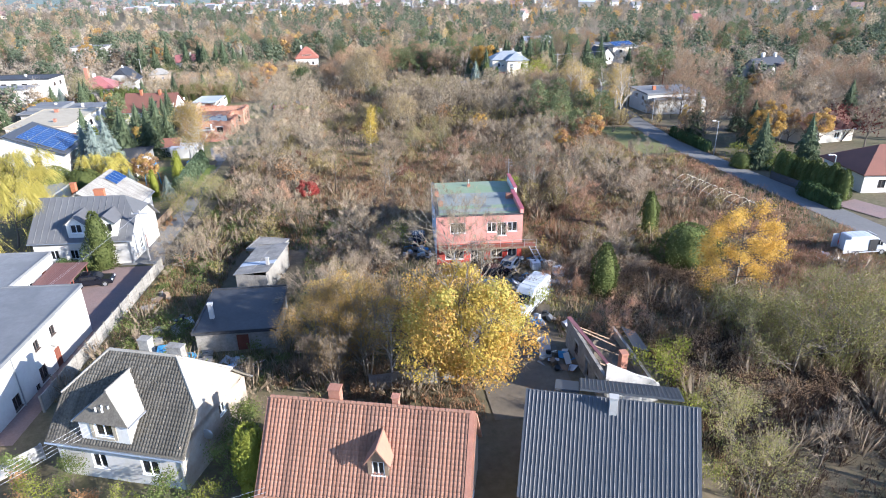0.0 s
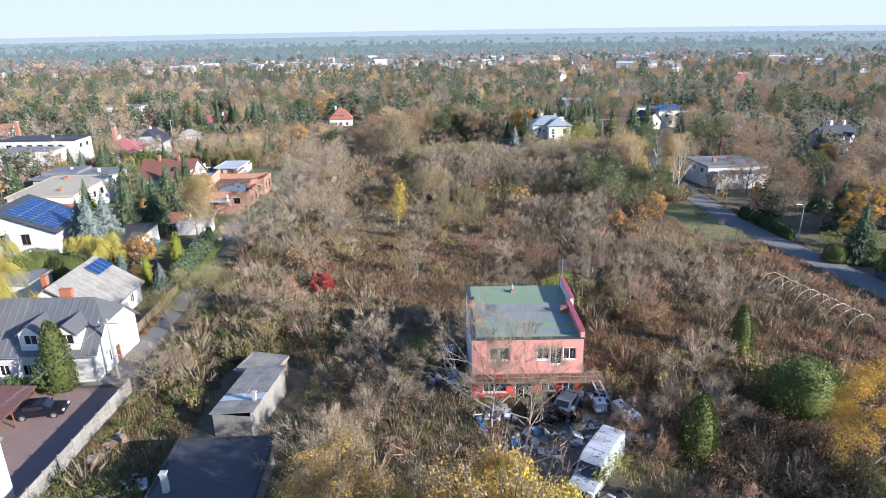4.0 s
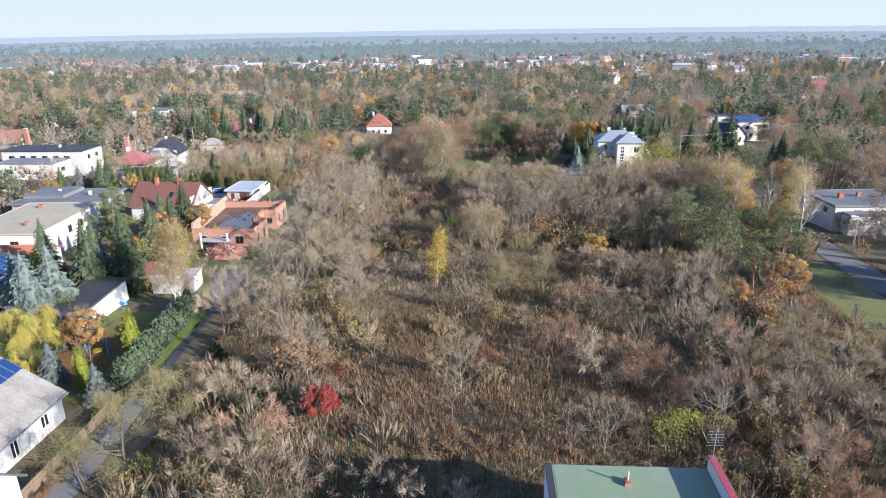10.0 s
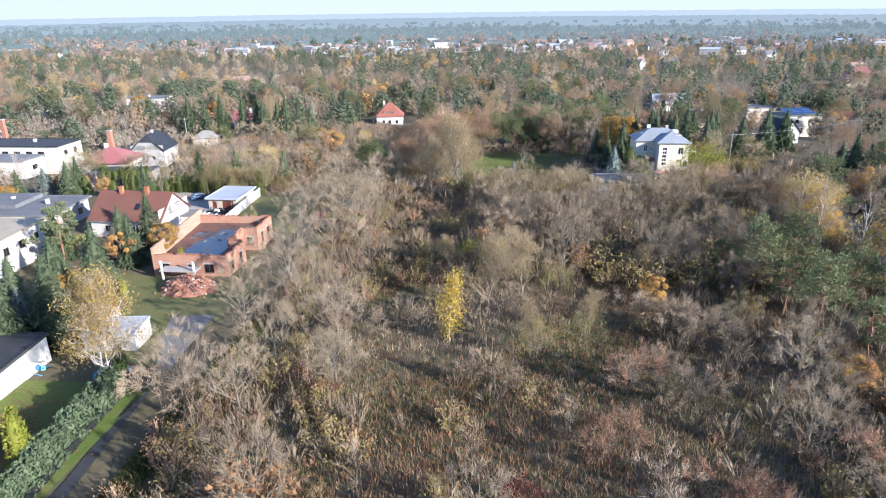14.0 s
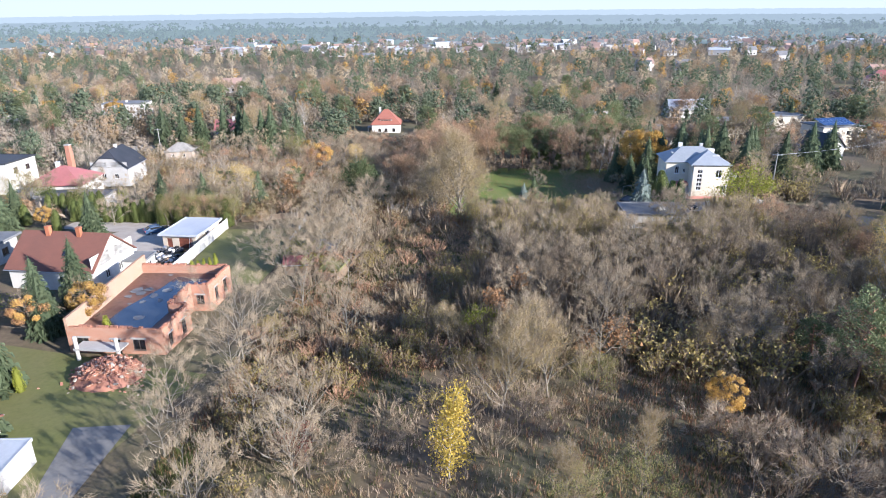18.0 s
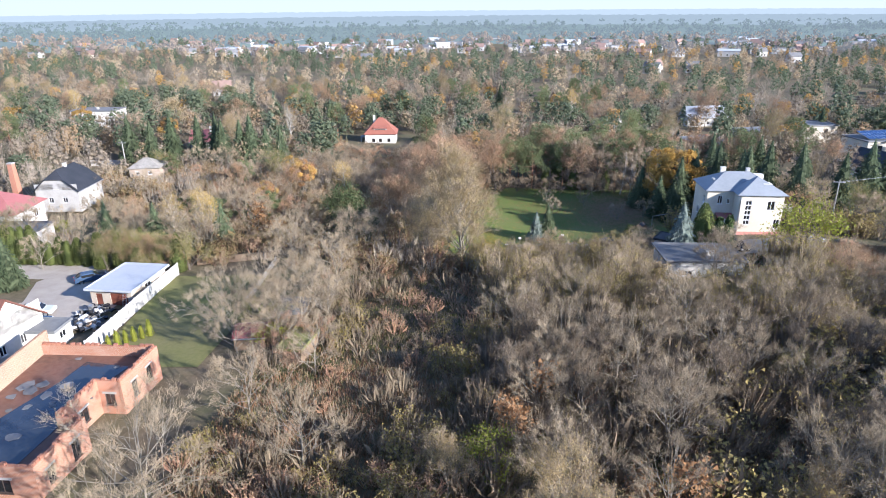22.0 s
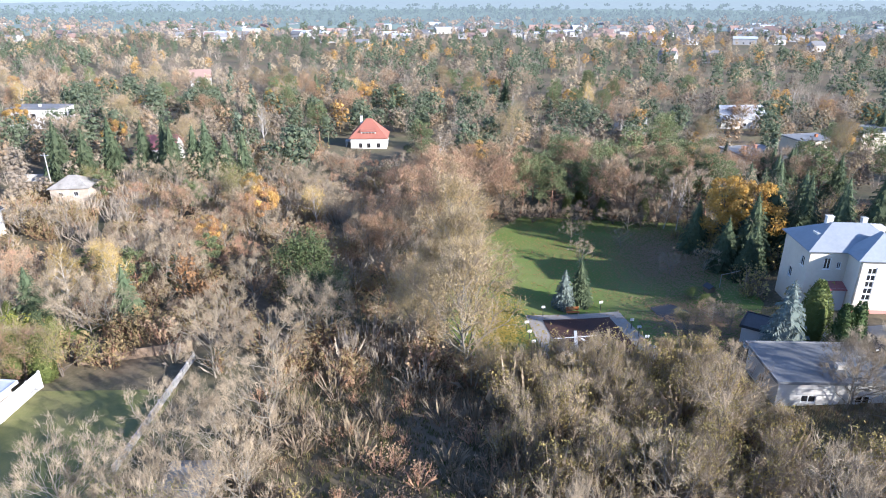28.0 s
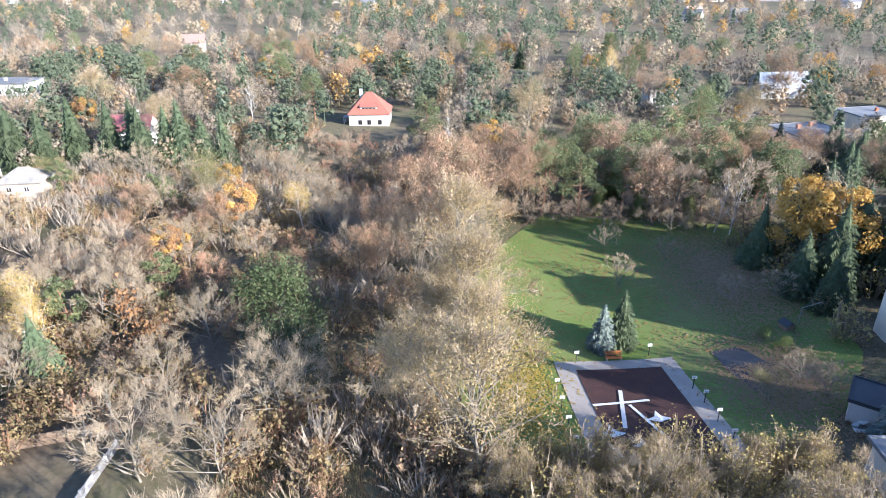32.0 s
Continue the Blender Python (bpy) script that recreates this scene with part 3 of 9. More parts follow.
# this stretch is laid in bitumen colour, darker than the asphalt
drape("alley_north", [(-33.6, 97), (-34.0, 104), (-35.6, 121)], [2.0, 1.1, 1.1], M["bitumen"], .07, "narrow dark path beside the juniper row", "alley")
drape("alley_end", [(-35.6, 121), (-37.2, 127), (-38.5, 134)], [1.4, 3.6, 5], M["asphalt"], .07, "grey paved turning place under the birches", "alley")
drape("yard", [(-34.2, 38), (-34.2, 71)], 9.4, M["pavers"], .04, "reddish brown block-paved yard", "pavement")
drape("lawn", [(2, 204), (3, 215), (6, 228), (9, 248), (12, 268)], [22, 34, 44, 42, 30], M["grass"], .07, "wide mown lawn with long shadows", "lawn", n=16)
drape("orchard_grass", [(-43, 168), (-44, 180), (-46, 196)], [12, 14, 14], M["rough_grass"], .07, "rough garden grass beside the brick shell", "grass", n=6)
drape("garden_grass", [(-44, 96), (-44, 118)], 18, M["grass"], .07, "garden lawn with fallen leaves", "lawn", n=6)
drape("garden_grass", [(-50, 124), (-46, 146)], 26, M["rough_grass"], .05, "garden grass behind the birches", "grass", n=6)
drape("back_garden_lawn", [(-84, 206), (-66, 210), (-56, 208)], [8, 12, 8], M["grass"], .07, "green garden lawn behind the hedge", "lawn", n=6)
drape("mown_strip", [(48, 116), (46.5, 142)], 10, M["rough_grass"], .06, "grey-green mown strip beside the lane", "grass", n=4)
drape("driveway", [(-62, 176), (-62, 186), (-70, 196), (-84, 196)], [12, 14, 8, 5], M["gravel"], .06, "pale gravel drive in front of the hangar", "driveway", n=6)
drape("courtyard", [(9.5, 38), (9, 52), (10, 66)], [7, 8, 14], M["dirt"], .06, "bare dirt yard between sheds and the pink house", "yard", n=5)
drape("villa_yard", [(24, 208.5), (46, 213)], 7, M["asphalt"], .1, "dark paved yard in front of the villa", "pavement", n=4)


# ---- plants: shapes ----
rng = random.Random(7)


def rv(k=1.0):
    return Vector((rng.gauss(0, 1), rng.gauss(0, 1), rng.gauss(0, 1))) * k


def grow(h, spread, low, n_main, levels, rise=.55, lean=0.0, r0=None, trunk=.8, stems=1):
    """Trunk, limbs and tips of a broadleaf tree of height h."""
    segs, tips = [], []
    r0 = r0 or h * .017

    def branch(p, d, ln, r, lev):
        q = p + d * ln
        segs.append((p, q, r, r * .6))
        if lev == 0:
            tips.append((q, d))
            return
        for _ in range(rng.choice((2, 2, 3))):
            nd = (d + rv(.38) + Vector((0, 0, .12))).normalized()
            branch(p.lerp(q, rng.uniform(.55, 1)), nd, ln * rng.uniform(.55, .8), r * .56, lev - 1)
    for s in range(stems):
        p = Vector((rng.gauss(0, .12 * (stems > 1) * h * .2), rng.gauss(0, .12 * (stems > 1) * h * .2), -.3))
        axis_d = Vector((rng.gauss(lean, .06 + .12 * (stems > 1)), rng.gauss(0, .06 + .12 * (stems > 1)), 1)).normalized()
        pts = [p]
        for k in range(4):
            pts.append(pts[-1] + (axis_d + rv(.05)).normalized() * h * trunk / 4)
        for k in range(4):
            segs.append((pts[k], pts[k + 1], r0 * (1 - k * .2), r0 * (1 - (k + 1) * .2)))
        for i in range(max(2, n_main // stems)):
            f = low + (1 - low) * (i + rng.random()) / max(2, n_main // stems)
            f = min(f, .999)
            k = int(f * 4)
            b = pts[k].lerp(pts[k + 1], f * 4 - k)
            a = i * 2.4 + rng.uniform(-.5, .5)
            e = rise + rng.uniform(-.25, .35) + f * .3
            ln = spread * (.55 + .45 * math.sin(math.pi * (0.25 + .7 * f))) * rng.uniform(.45, .7)
            branch(b, Vector((math.cos(a) * math.cos(e), math.sin(a) * math.cos(e), math.sin(e))), ln, r0 * (.55 - .3 * f), levels)
        tips.append((pts[-1], axis_d))
    return segs, tips


def seg_arrays(segs, n=4):
    v, f = [], []
    for p, q, a, b in segs:
        w = (q - p).to_track_quat("Z", "Y")
        s = len(v)
        for c, r in ((p, a), (q, b)):
            for i in range(n):
                g = 2 * math.pi * i / n
                v.append(c + w @ Vector((r * math.cos(g), r * math.sin(g), 0)))
        f += [(s + i, s + (i + 1) % n, s + n + (i + 1) % n, s + n + i) for i in range(n)]
    return v, f


def blades(spots, per, ln, wid, jit, up=.2, droop=0.0):
    """Thin twigs: long triangles that start at the tips and go on outwards."""
    v, f = [], []
    for p, d in spots:
        for _ in range(per):
            b = p + rv(jit * .5)
            e = (d + rv(.55) + Vector((0, 0, up))).normalized()
            l = ln * rng.uniform(.5, 1.25)
            s = e.cross(rv()).normalized() * wid * .5
            q = b + e * l - Vector((0, 0, droop * l))
            k = len(v)
            v += [b - s, b + s, q]
            f.append((k, k + 1, k + 2))
    return v, f


def leaves(spots, per, size, jit, flat=0.0):
    """Leaf sprays: small loose triangles round the tips."""
    v, f = [], []
    for p, d in spots:
        for _ in range(per):
            c = p + rv(jit) - d * jit * .3
            a = rv().normalized()
            if flat:
                a = (a * (1 - flat) + Vector((0, 0, flat))).normalized()
            u = a.cross(rv()).normalized()
            w = a.cross(u)
            s = size * rng.uniform(.6, 1.3)
            k = len(v)
            v += [c - u * s * .5 - w * s * .3, c + u * s * .5 - w * s * .25, c + w * s * .6 + u * s * rng.uniform(-.2, .2)]
            f.append((k, k + 1, k + 2))
    return v, f


def join_tris(*pairs):
    vs, fs, mi, n = [], [], [], 0
    for k, (v, f) in enumerate(pairs):
        vs += v
        for q in f:
            fs.append(tuple(i + n for i in q))
            mi.append(k)
        n += len(v)
    return vs, fs, mi


PROTO = {}


def proto(kind, trunk_mesh, crown_mesh, h):
    PROTO.setdefault(kind, []).append((trunk_mesh, crown_mesh, h))


def make_broadleaf(kind, h, spread, low, n_main, levels, bark, leaf_m, per, size, jit, twig_m=None, twig_per=0, twig_len=.8, n=3, rise=.55, droop=0.0, stems=1, r0=None, tw=.03, trunk=.8):
    for _ in range(n):
        segs, tips = grow(h, spread, low, n_main, levels, rise, r0=r0, stems=stems, trunk=trunk)
        v, f = seg_arrays(segs)
        tm = mesh_of("trunk", v, f, M[bark])
        sets, mats = [], []
        if twig_per:
            sets.append(blades(tips, twig_per, twig_len, tw, jit * .6, droop=droop))
            mats.append(M[twig_m or "twig"])
        if per:
            sp = tips
            if droop:
                sp = [(p - Vector((0, 0, rng.random() * droop * 1.5)), d) for p, d in tips]
            sets.append(leaves(sp, per, size, jit))
            mats.append(M[leaf_m])
        v, f, mi = join_tris(*sets)
        proto(kind, tm, mesh_of("crown", v, f, mats, mi), h)


def make_spruce(kind, h, r, needles, n=2, layers=20, bark="bark"):
    for _ in range(n):
        tv, tf = seg_arrays([(Vector((0, 0, -.3)), Vector((0, 0, h * .97)), h * .016, .02)], 6)
        v, f = [], []
        for k in range(layers):
            s = (k + rng.random() * .6) / layers
            z = h * (.05 + .93 * s)
            R = r * (1 - s) ** .85 + .08
            cnt = int(6 + 9 * (1 - s))
            for i in range(cnt):
                a = 2 * math.pi * (i + rng.random()) / cnt
                d = Vector((math.cos(a), math.sin(a), 0))
                t = Vector((-d.y, d.x, 0))
                ln = R * rng.uniform(.75, 1.1)
                dr = ln * rng.uniform(.18, .42)
                base, tip = Vector((0, 0, z)) + d * ln * .15, Vector((0, 0, z - dr)) + d * ln
                wd = ln * rng.uniform(.2, .32) + .06
                for q, e in ((.3, .8), (.48, 1), (.66, .9), (.84, .7), (.98, .4)):
                    for sg in (-1, 1):
                        m = base.lerp(tip, min(1, q + rng.uniform(.06, .2))) + t * wd * sg * e * rng.uniform(.7, 1.3) - Vector((0, 0, wd * rng.uniform(.1, .75)))
                        b0 = base.lerp(tip, q) + Vector((0, 0, rng.uniform(0, .12) * wd))
                        j = len(v)
                        v += [base.lerp(tip, q - .17), m, b0]
                        f.append((j, j + 1, j + 2))
        for i in range(5):
            for j in range(7):
                a0, a1 = 6.283 * j / 7, 6.283 * (j + 1) / 7
                k = len(v)
                for s, g in ((i / 5, a0), (i / 5, a1), ((i + 1) / 5, a1), ((i + 1) / 5, a0)):
                    q = r * .62 * (1 - s) ** .9 + .02
                    v.append(Vector((q * math.cos(g), q * math.sin(g), h * (.06 + .88 * s))))
                f += [(k, k + 1, k + 2), (k, k + 2, k + 3)]
        proto(kind, mesh_of("trunk", tv, tf, M[bark]), mesh_of("crown", v, f, M[needles]), h)


def make_pine(kind, h, n=3, clumps=15, per=75, size=.5, spread=.24):
    for _ in range(n):
        pts = [Vector((0, 0, -.3))]
        for k in range(4):
            pts.append(pts[-1] + (Vector((0, 0, 1)) + rv(.07)) * h * .23)
        segs = [(pts[k], pts[k + 1], h * .016 * (1 - k * .2), h * .016 * (1 - (k + 1) * .2)) for k in range(4)]
        sp = []
        for i in range(clumps):
            s = .32 + .68 * (i + rng.random()) / clumps
            k = min(3, int(s * 4))
            b = pts[k].lerp(pts[k + 1], min(1, s * 4 - k))
            a = i * 2.4 + rng.random()
            rr = h * spread * (1.3 - s) * rng.uniform(.5, 1.2) + .3
            c = b + Vector((math.cos(a) * rr, math.sin(a) * rr, rr * rng.uniform(.05, .5)))
            segs.append((b, c, h * .006, .02))
            sp.append((c, (c - b).normalized(), h * rng.uniform(.045, .085)))
        v, f = [], []
        for c, d, R in sp:
            for _i in range(per):
                o = rv(1)
                o.z *= .8
                o = o.normalized() * R * rng.random() ** .4
                p = c + Vector((o.x * 1.3, o.y * 1.3, o.z * .9))
                e = (o.normalized() + Vector((0, 0, .5)) + rv(.3)).normalized()
                s = e.cross(rv()).normalized() * size * .35
                j = len(v)
                v += [p - s, p + s, p + e * size * rng.uniform(.6, 1.1)]
                f.append((j, j + 1, j + 2))
        tv, tf = seg_arrays(segs, 5)
        proto(kind, mesh_of("trunk", tv, tf, M["bark_pine"]), mesh_of("crown", v, f, M["nd_pine"]), h)


def make_column(kind, h, r, leaf_m, per=900, size=.28, power=.6, n=2, base=.02, peak=.35):
    """A dense column, cone or ball: sprays over a closed dark body."""
    for _ in range(n):
        v, f = [], []

        def rad(s):
            return r * (max(0, math.sin(math.pi * min(1, (s + peak * (1 - s)) * (1 - peak * .1)))) ** power) if s < 1 else 0
        N, K = 8, 9
        ring = []
        for i in range(N + 1):
            s = base + (1 - base) * i / N
            for j in range(K):
                a = 2 * math.pi * j / K
                q = rad(s) * .82
                v.append(Vector((q * math.cos(a), q * math.sin(a), s * h * .97)))
        for i in range(N):
            for j in range(K):
                a, b, c, d = i * K + j, i * K + (j + 1) % K, (i + 1) * K + (j + 1) % K, (i + 1) * K + j
                f += [(a, b, c), (a, c, d)]
        lump = [(rng.uniform(0, 6.28), rng.random(), rng.uniform(-.3, .3)) for _k in range(11)]
        for _i in range(per):
            s = base + (1 - base) * rng.random() ** 1.1
            a = rng.uniform(0, 2 * math.pi)
            q = rad(s) * (1 + sum(g * math.exp(-4 * ((math.cos(a - b) - 1) ** 2 + 9 * (s - c) ** 2)) for b, c, g in lump)) * rng.uniform(.82, 1.08)
            p = Vector((q * math.cos(a), q * math.sin(a), s * h))
            e = (Vector((math.cos(a) * .6, math.sin(a) * .6, .8)) + rv(.4)).normalized()
            t = e.cross(rv()).normalized() * size * .4
            j = len(v)
            v += [p - t, p + t, p + e * size * rng.uniform(.6, 1.2)]
            f.append((j, j + 1, j + 2))
        tv, tf = seg_arrays([(Vector((0, 0, -.2)), Vector((0, 0, h * .4)), .08, .05)], 5)
        proto(kind, mesh_of("trunk", tv, tf, M["bark"]), mesh_of("crown", v, f, M[leaf_m]), h)


def shrub_arrays(h, r, stems, fine, wid, leaf=0, lsize=.12):
    """A bare or thinly leaved shrub: stems that fan out of the ground, with fine twigs."""
    v, f, sp = [], [], []
    for _ in range(stems):
        a, q = rng.uniform(0, 6.28), rng.random() ** .6
        b = Vector((math.cos(a), math.sin(a), 0)) * r * .35 * q
        t = Vector((math.cos(a) * r * q, math.sin(a) * r * q, h * (1 - .45 * q * q) * rng.uniform(.7, 1.05)))
        e = t - b
        s = e.cross(rv()).normalized() * wid * .55
        k = len(v)
        if h > 1.5:
            m = b.lerp(t, .55) + rv(h * .045)
            v += [b - s, b + s, m + s * .5, t]
            f += [(k, k + 1, k + 2), (k, k + 2, k + 3)]
        else:
            v += [b - s, b + s, t]
            f.append((k, k + 1, k + 2))
        for _j in range(int(fine * 1.5)):
            c = b.lerp(t, rng.uniform(.35, 1))
            d = (e.normalized() + rv(.65 if h < 3 else 1.0)).normalized() * h * rng.uniform(.1, .28 if h < 3 else .22)
            s = d.cross(rv()).normalized() * wid * .5
            k = len(v)
            v += [c - s, c + s, c + d]
            f.append((k, k + 1, k + 2))
            sp.append((c + d, d.normalized()))
    lf = leaves(sp, leaf, lsize, .12) if leaf else ([], [])
    return join_tris((v, f), lf)


nrg = np.random.default_rng(11)


def lobed_leaves(h, r, z0, lobes, per, size, kinds):
    """Leaves over the outer skin of many uneven lobes round a crown's middle; each lobe leans to one of the leaf colours."""
    V, I = [], []
    mid = np.array([0, 0, (z0 + h) / 2])
    half = np.array([r, r, (h - z0) / 2])
    for i in range(lobes):
        u = 1 - 1.75 * (i + .5) / lobes
        a = i * 2.39996 + nrg.uniform(-.3, .3)
        w = math.sqrt(max(0, 1 - u * u))
        c = mid + half * np.array([math.cos(a) * w, math.sin(a) * w, u]) * nrg.uniform(.42, .86)
        R = r * nrg.uniform(.17, .38)
        d = nrg.normal(0, 1, (per, 3))
        d /= np.linalg.norm(d, axis=1)[:, None]
        out = (c - mid) / (np.linalg.norm(c - mid) + 1e-6)
        d = np.where((d @ out < -.15)[:, None], -d, d)
        p = c + d * R * nrg.uniform(.45, 1.08, (per, 1)) * np.array([1, 1, .85])
        n = d * .8 + nrg.normal(0, .5, (per, 3))
        n /= np.linalg.norm(n, axis=1)[:, None]
        t = np.cross(n, nrg.normal(0, 1, (per, 3)))
        t /= np.linalg.norm(t, axis=1)[:, None] + 1e-6
        b = np.cross(n, t)
        s = size * nrg.uniform(.6, 1.3, (per, 1))
        V.append(np.stack([p - t * s * .55 - b * s * .35, p + t * s * .55 - b * s * .35, p + b * s * .65], 1).reshape(-1, 3))
        own = nrg.integers(kinds)
        I.append(np.where(nrg.random(per) < .75, own, nrg.integers(0, kinds, per)))
    v, i = np.concatenate(V), np.concatenate(I)
    return v, np.arange(len(v)).reshape(-1, 3), i


def make_lobed(kind, h, r, z0, lobes, per, size, bark, leaf_ms, n=2, stems=1, low=.2):
    """A tree in full leaf: limbs inside, and a crown of many small leaves in lobes."""
    for _ in range(n):
        segs, tips = grow(h, r * 1.15, low, 18, 2, .6, stems=stems, trunk=.8)
        v, f = seg_arrays(segs)
        tm = mesh_of("trunk", v, f, M[bark])
        tv, tf = blades(tips, 5, .8, .03, .3)
        tv, tf = np.array([tuple(p) for p in tv]), np.array(tf)
        lv, lf, li = lobed_leaves(h, r, z0, lobes, per, size, len(leaf_ms))
        cm = mesh_of("crown", np.concatenate([tv, lv]), np.concatenate([tf, lf + len(tv)]), [M["twig"]] + [M[q] for q in leaf_ms], np.concatenate([np.zeros(len(tf), int), li + 1]))
        proto(kind, tm, cm, h)


make_broadleaf("bare_tree", 6.5, 4.4, .16, 15, 2, "bark_pale", None, 0, 0, .5, "twig_pale", 26, .8, 4, tw=.03)
make_broadleaf("dome_shrub", 3.2, 3.3, .05, 16, 2, "bark", None, 0, 0, .4, "twig", 20, .65, 3, rise=.35, stems=5, tw=.034)
make_broadleaf("red_dome_shrub", 2.9, 3.0, .05, 16, 2, "bark", "lf_rust", 6, .1, .4, "twig_red", 18, .65, 2, rise=.3, stems=5, tw=.034)
make_broadleaf("bare_brown_tree", 9, 4.6, .25, 13, 2, "bark", None, 0, 0, .5, "twig", 20, 1.1, 3, tw=.055)
make_broadleaf("big_bare_tree", 8.5, 6.6, .14, 16, 3, "bark_pale", None, 0, 0, .6, "twig_pale", 20, .9, 2, rise=.4, tw=.026)
make_broadleaf("sapling", 5, 1.7, .2, 9, 1, "bark", None, 0, 0, .3, "twig", 9, .8, 3, rise=.85, tw=.028)
make_broadleaf("tan_tree", 13, 6.2, .2, 18, 2, "bark_pale", "lf_tan", 85, .14, .7, "twig", 14, 1.3, 3, tw=.055, rise=.8)
make_broadleaf("alder", 8.5, 3.8, .12, 14, 2, "bark", "lf_olive", 22, .12, .5, "twig", 18, 1.0, 3, rise=.95, stems=3, tw=.042)
make_broadleaf("bare_alder", 8.5, 3.4, .1, 16, 2, "bark", None, 0, 0, .45, "twig_shaded", 20, 1.0, 3, rise=1.0, stems=4, tw=.038)
make_broadleaf("olive_tree", 6.5, 4.6, .15, 13, 2, "bark", "lf_moss", 64, .12, .65, "twig", 10, .8, 3, stems=2, tw=.03)
make_broadleaf("rust_tree", 10, 5, .22, 13, 2, "bark", "lf_rust", 56, .18, .7, "twig_red", 12, 1.1, 3, tw=.05)
make_broadleaf("copper_tree", 9, 4.2, .1, 20, 2, "bark_pale", "lf_copper", 80, .11, .45, "twig", 14, 1.0, 3, rise=.85, stems=3, tw=.03)
make_lobed("orange_tree", 8, 2.9, 1.6, 18, 300, .19, "bark", ["lf_orange", "lf_copper"], 3)
make_lobed("yellow_tree", 9, 3.4, 1.8, 20, 300, .2, "bark", ["lf_gold", "lf_amber"], 3)
make_lobed("maple", 10, 5.5, .6, 62, 560, .15, "bark", ["lf_yellow", "lf_yellow", "lf_willow", "lf_amber", "lf_gold"], 1)
make_broadleaf("larch", 9.5, 3.6, .1, 26, 2, "bark", "lf_larch", 130, .14, .36, "twig", 4, .7, 1, rise=.15, trunk=.97)
make_broadleaf("birch", 11, 3.8, .25, 16, 2, "bark_birch", "lf_birch", 44, .15, .55, "twig_pale", 10, 1.0, 3, rise=.8, droop=.6, trunk=.95, r0=.15, tw=.025)
make_lobed("thin_gold_tree", 8, 2.7, 1.2, 26, 150, .13, "bark_pale", ["lf_gold", "lf_copper", "lf_willow"], 2, stems=3)
make_broadleaf("bare_birch", 11, 3.6, .2, 15, 2, "bark_birch", "lf_tan", 3, .18, .5, "twig_pale", 14, 1.0, 2, rise=.85, droop=.3, trunk=.95, r0=.13, tw=.024)
make_broadleaf("slim_birch", 7, 1.5, .1, 18, 1, "bark_birch", "lf_yellow", 70, .17, .4, "twig", 3, .5, 2, rise=.7, trunk=.95, r0=.07)
make_broadleaf("willow", 10, 7, .3, 20, 2, "bark", "lf_willow", 70, .15, .8, "lf_willow", 90, 2.0, 1, rise=.35, droop=1.35, tw=.06)
make_lobed("red_shrub", 3.2, 2.0, .1, 22, 360, .13, "bark", ["lf_red"], 1, stems=4)
make_broadleaf("wine_shrub", 2.6, 2.3, .05, 12, 2, "bark", "lf_wine", 16, .16, .35, "twig_red", 4, .5, 2, stems=4)
make_broadleaf("orange_shrub", 2.6, 2.0, .05, 10, 2, "bark", "lf_orange", 12, .22, .35, "twig", 4, .5, 2, stems=4)
make_broadleaf("lime_shrub", 3.4, 2.7, .05, 12, 2, "bark", "lf_lime", 16, .18, .4, "twig", 3, .5, 2, stems=4)
make_broadleaf("green_shrub", 3.2, 2.6, .05, 12, 2, "bark", "lf_green", 26, .18, .4, "twig", 2, .5, 2, stems=4)
make_broadleaf("ivy_tree", 8.5, 4, .15, 14, 2, "bark", "lf_ivy", 90, .24, .8, "twig_pale", 4, 1, 1)
make_spruce("spruce", 12, 3.5, "nd_spruce", 3, 26)
make_spruce("blue_spruce", 8, 2.7, "nd_blue", 2, 22)
make_pine("pine", 13, 4, 28, 140, .3, .27)
make_pine("young_pine", 7.5, 2, 14, 150, .25, .3)
make_column("thuja", 6, 1.25, "nd_thuja", 2200, .2, .7, 2, .03, .3)
make_column("ivy", 5, 1.1, "lf_lime", 3400, .15, .4, 1, .02, .25)
make_column("thuja_dark", 5, .8, "nd_thuja_dark", 800, .26, .6, 2, .03, .3)
make_column("thuja_yellow", 5.5, .8, "lf_lime", 800, .24, .6, 1, .03, .3)
make_column("juniper", 2.6, 1.0, "nd_juniper", 700, .3, .6, 2, .03, .35)
make_column("round_bush", 4.6, 2.9, "nd_thuja", 5200, .18, .5, 2, .03, .22)
make_column("hedge_plant", 2, .8, "nd_thuja_dark", 420, .2, .4, 2, .02, .3)

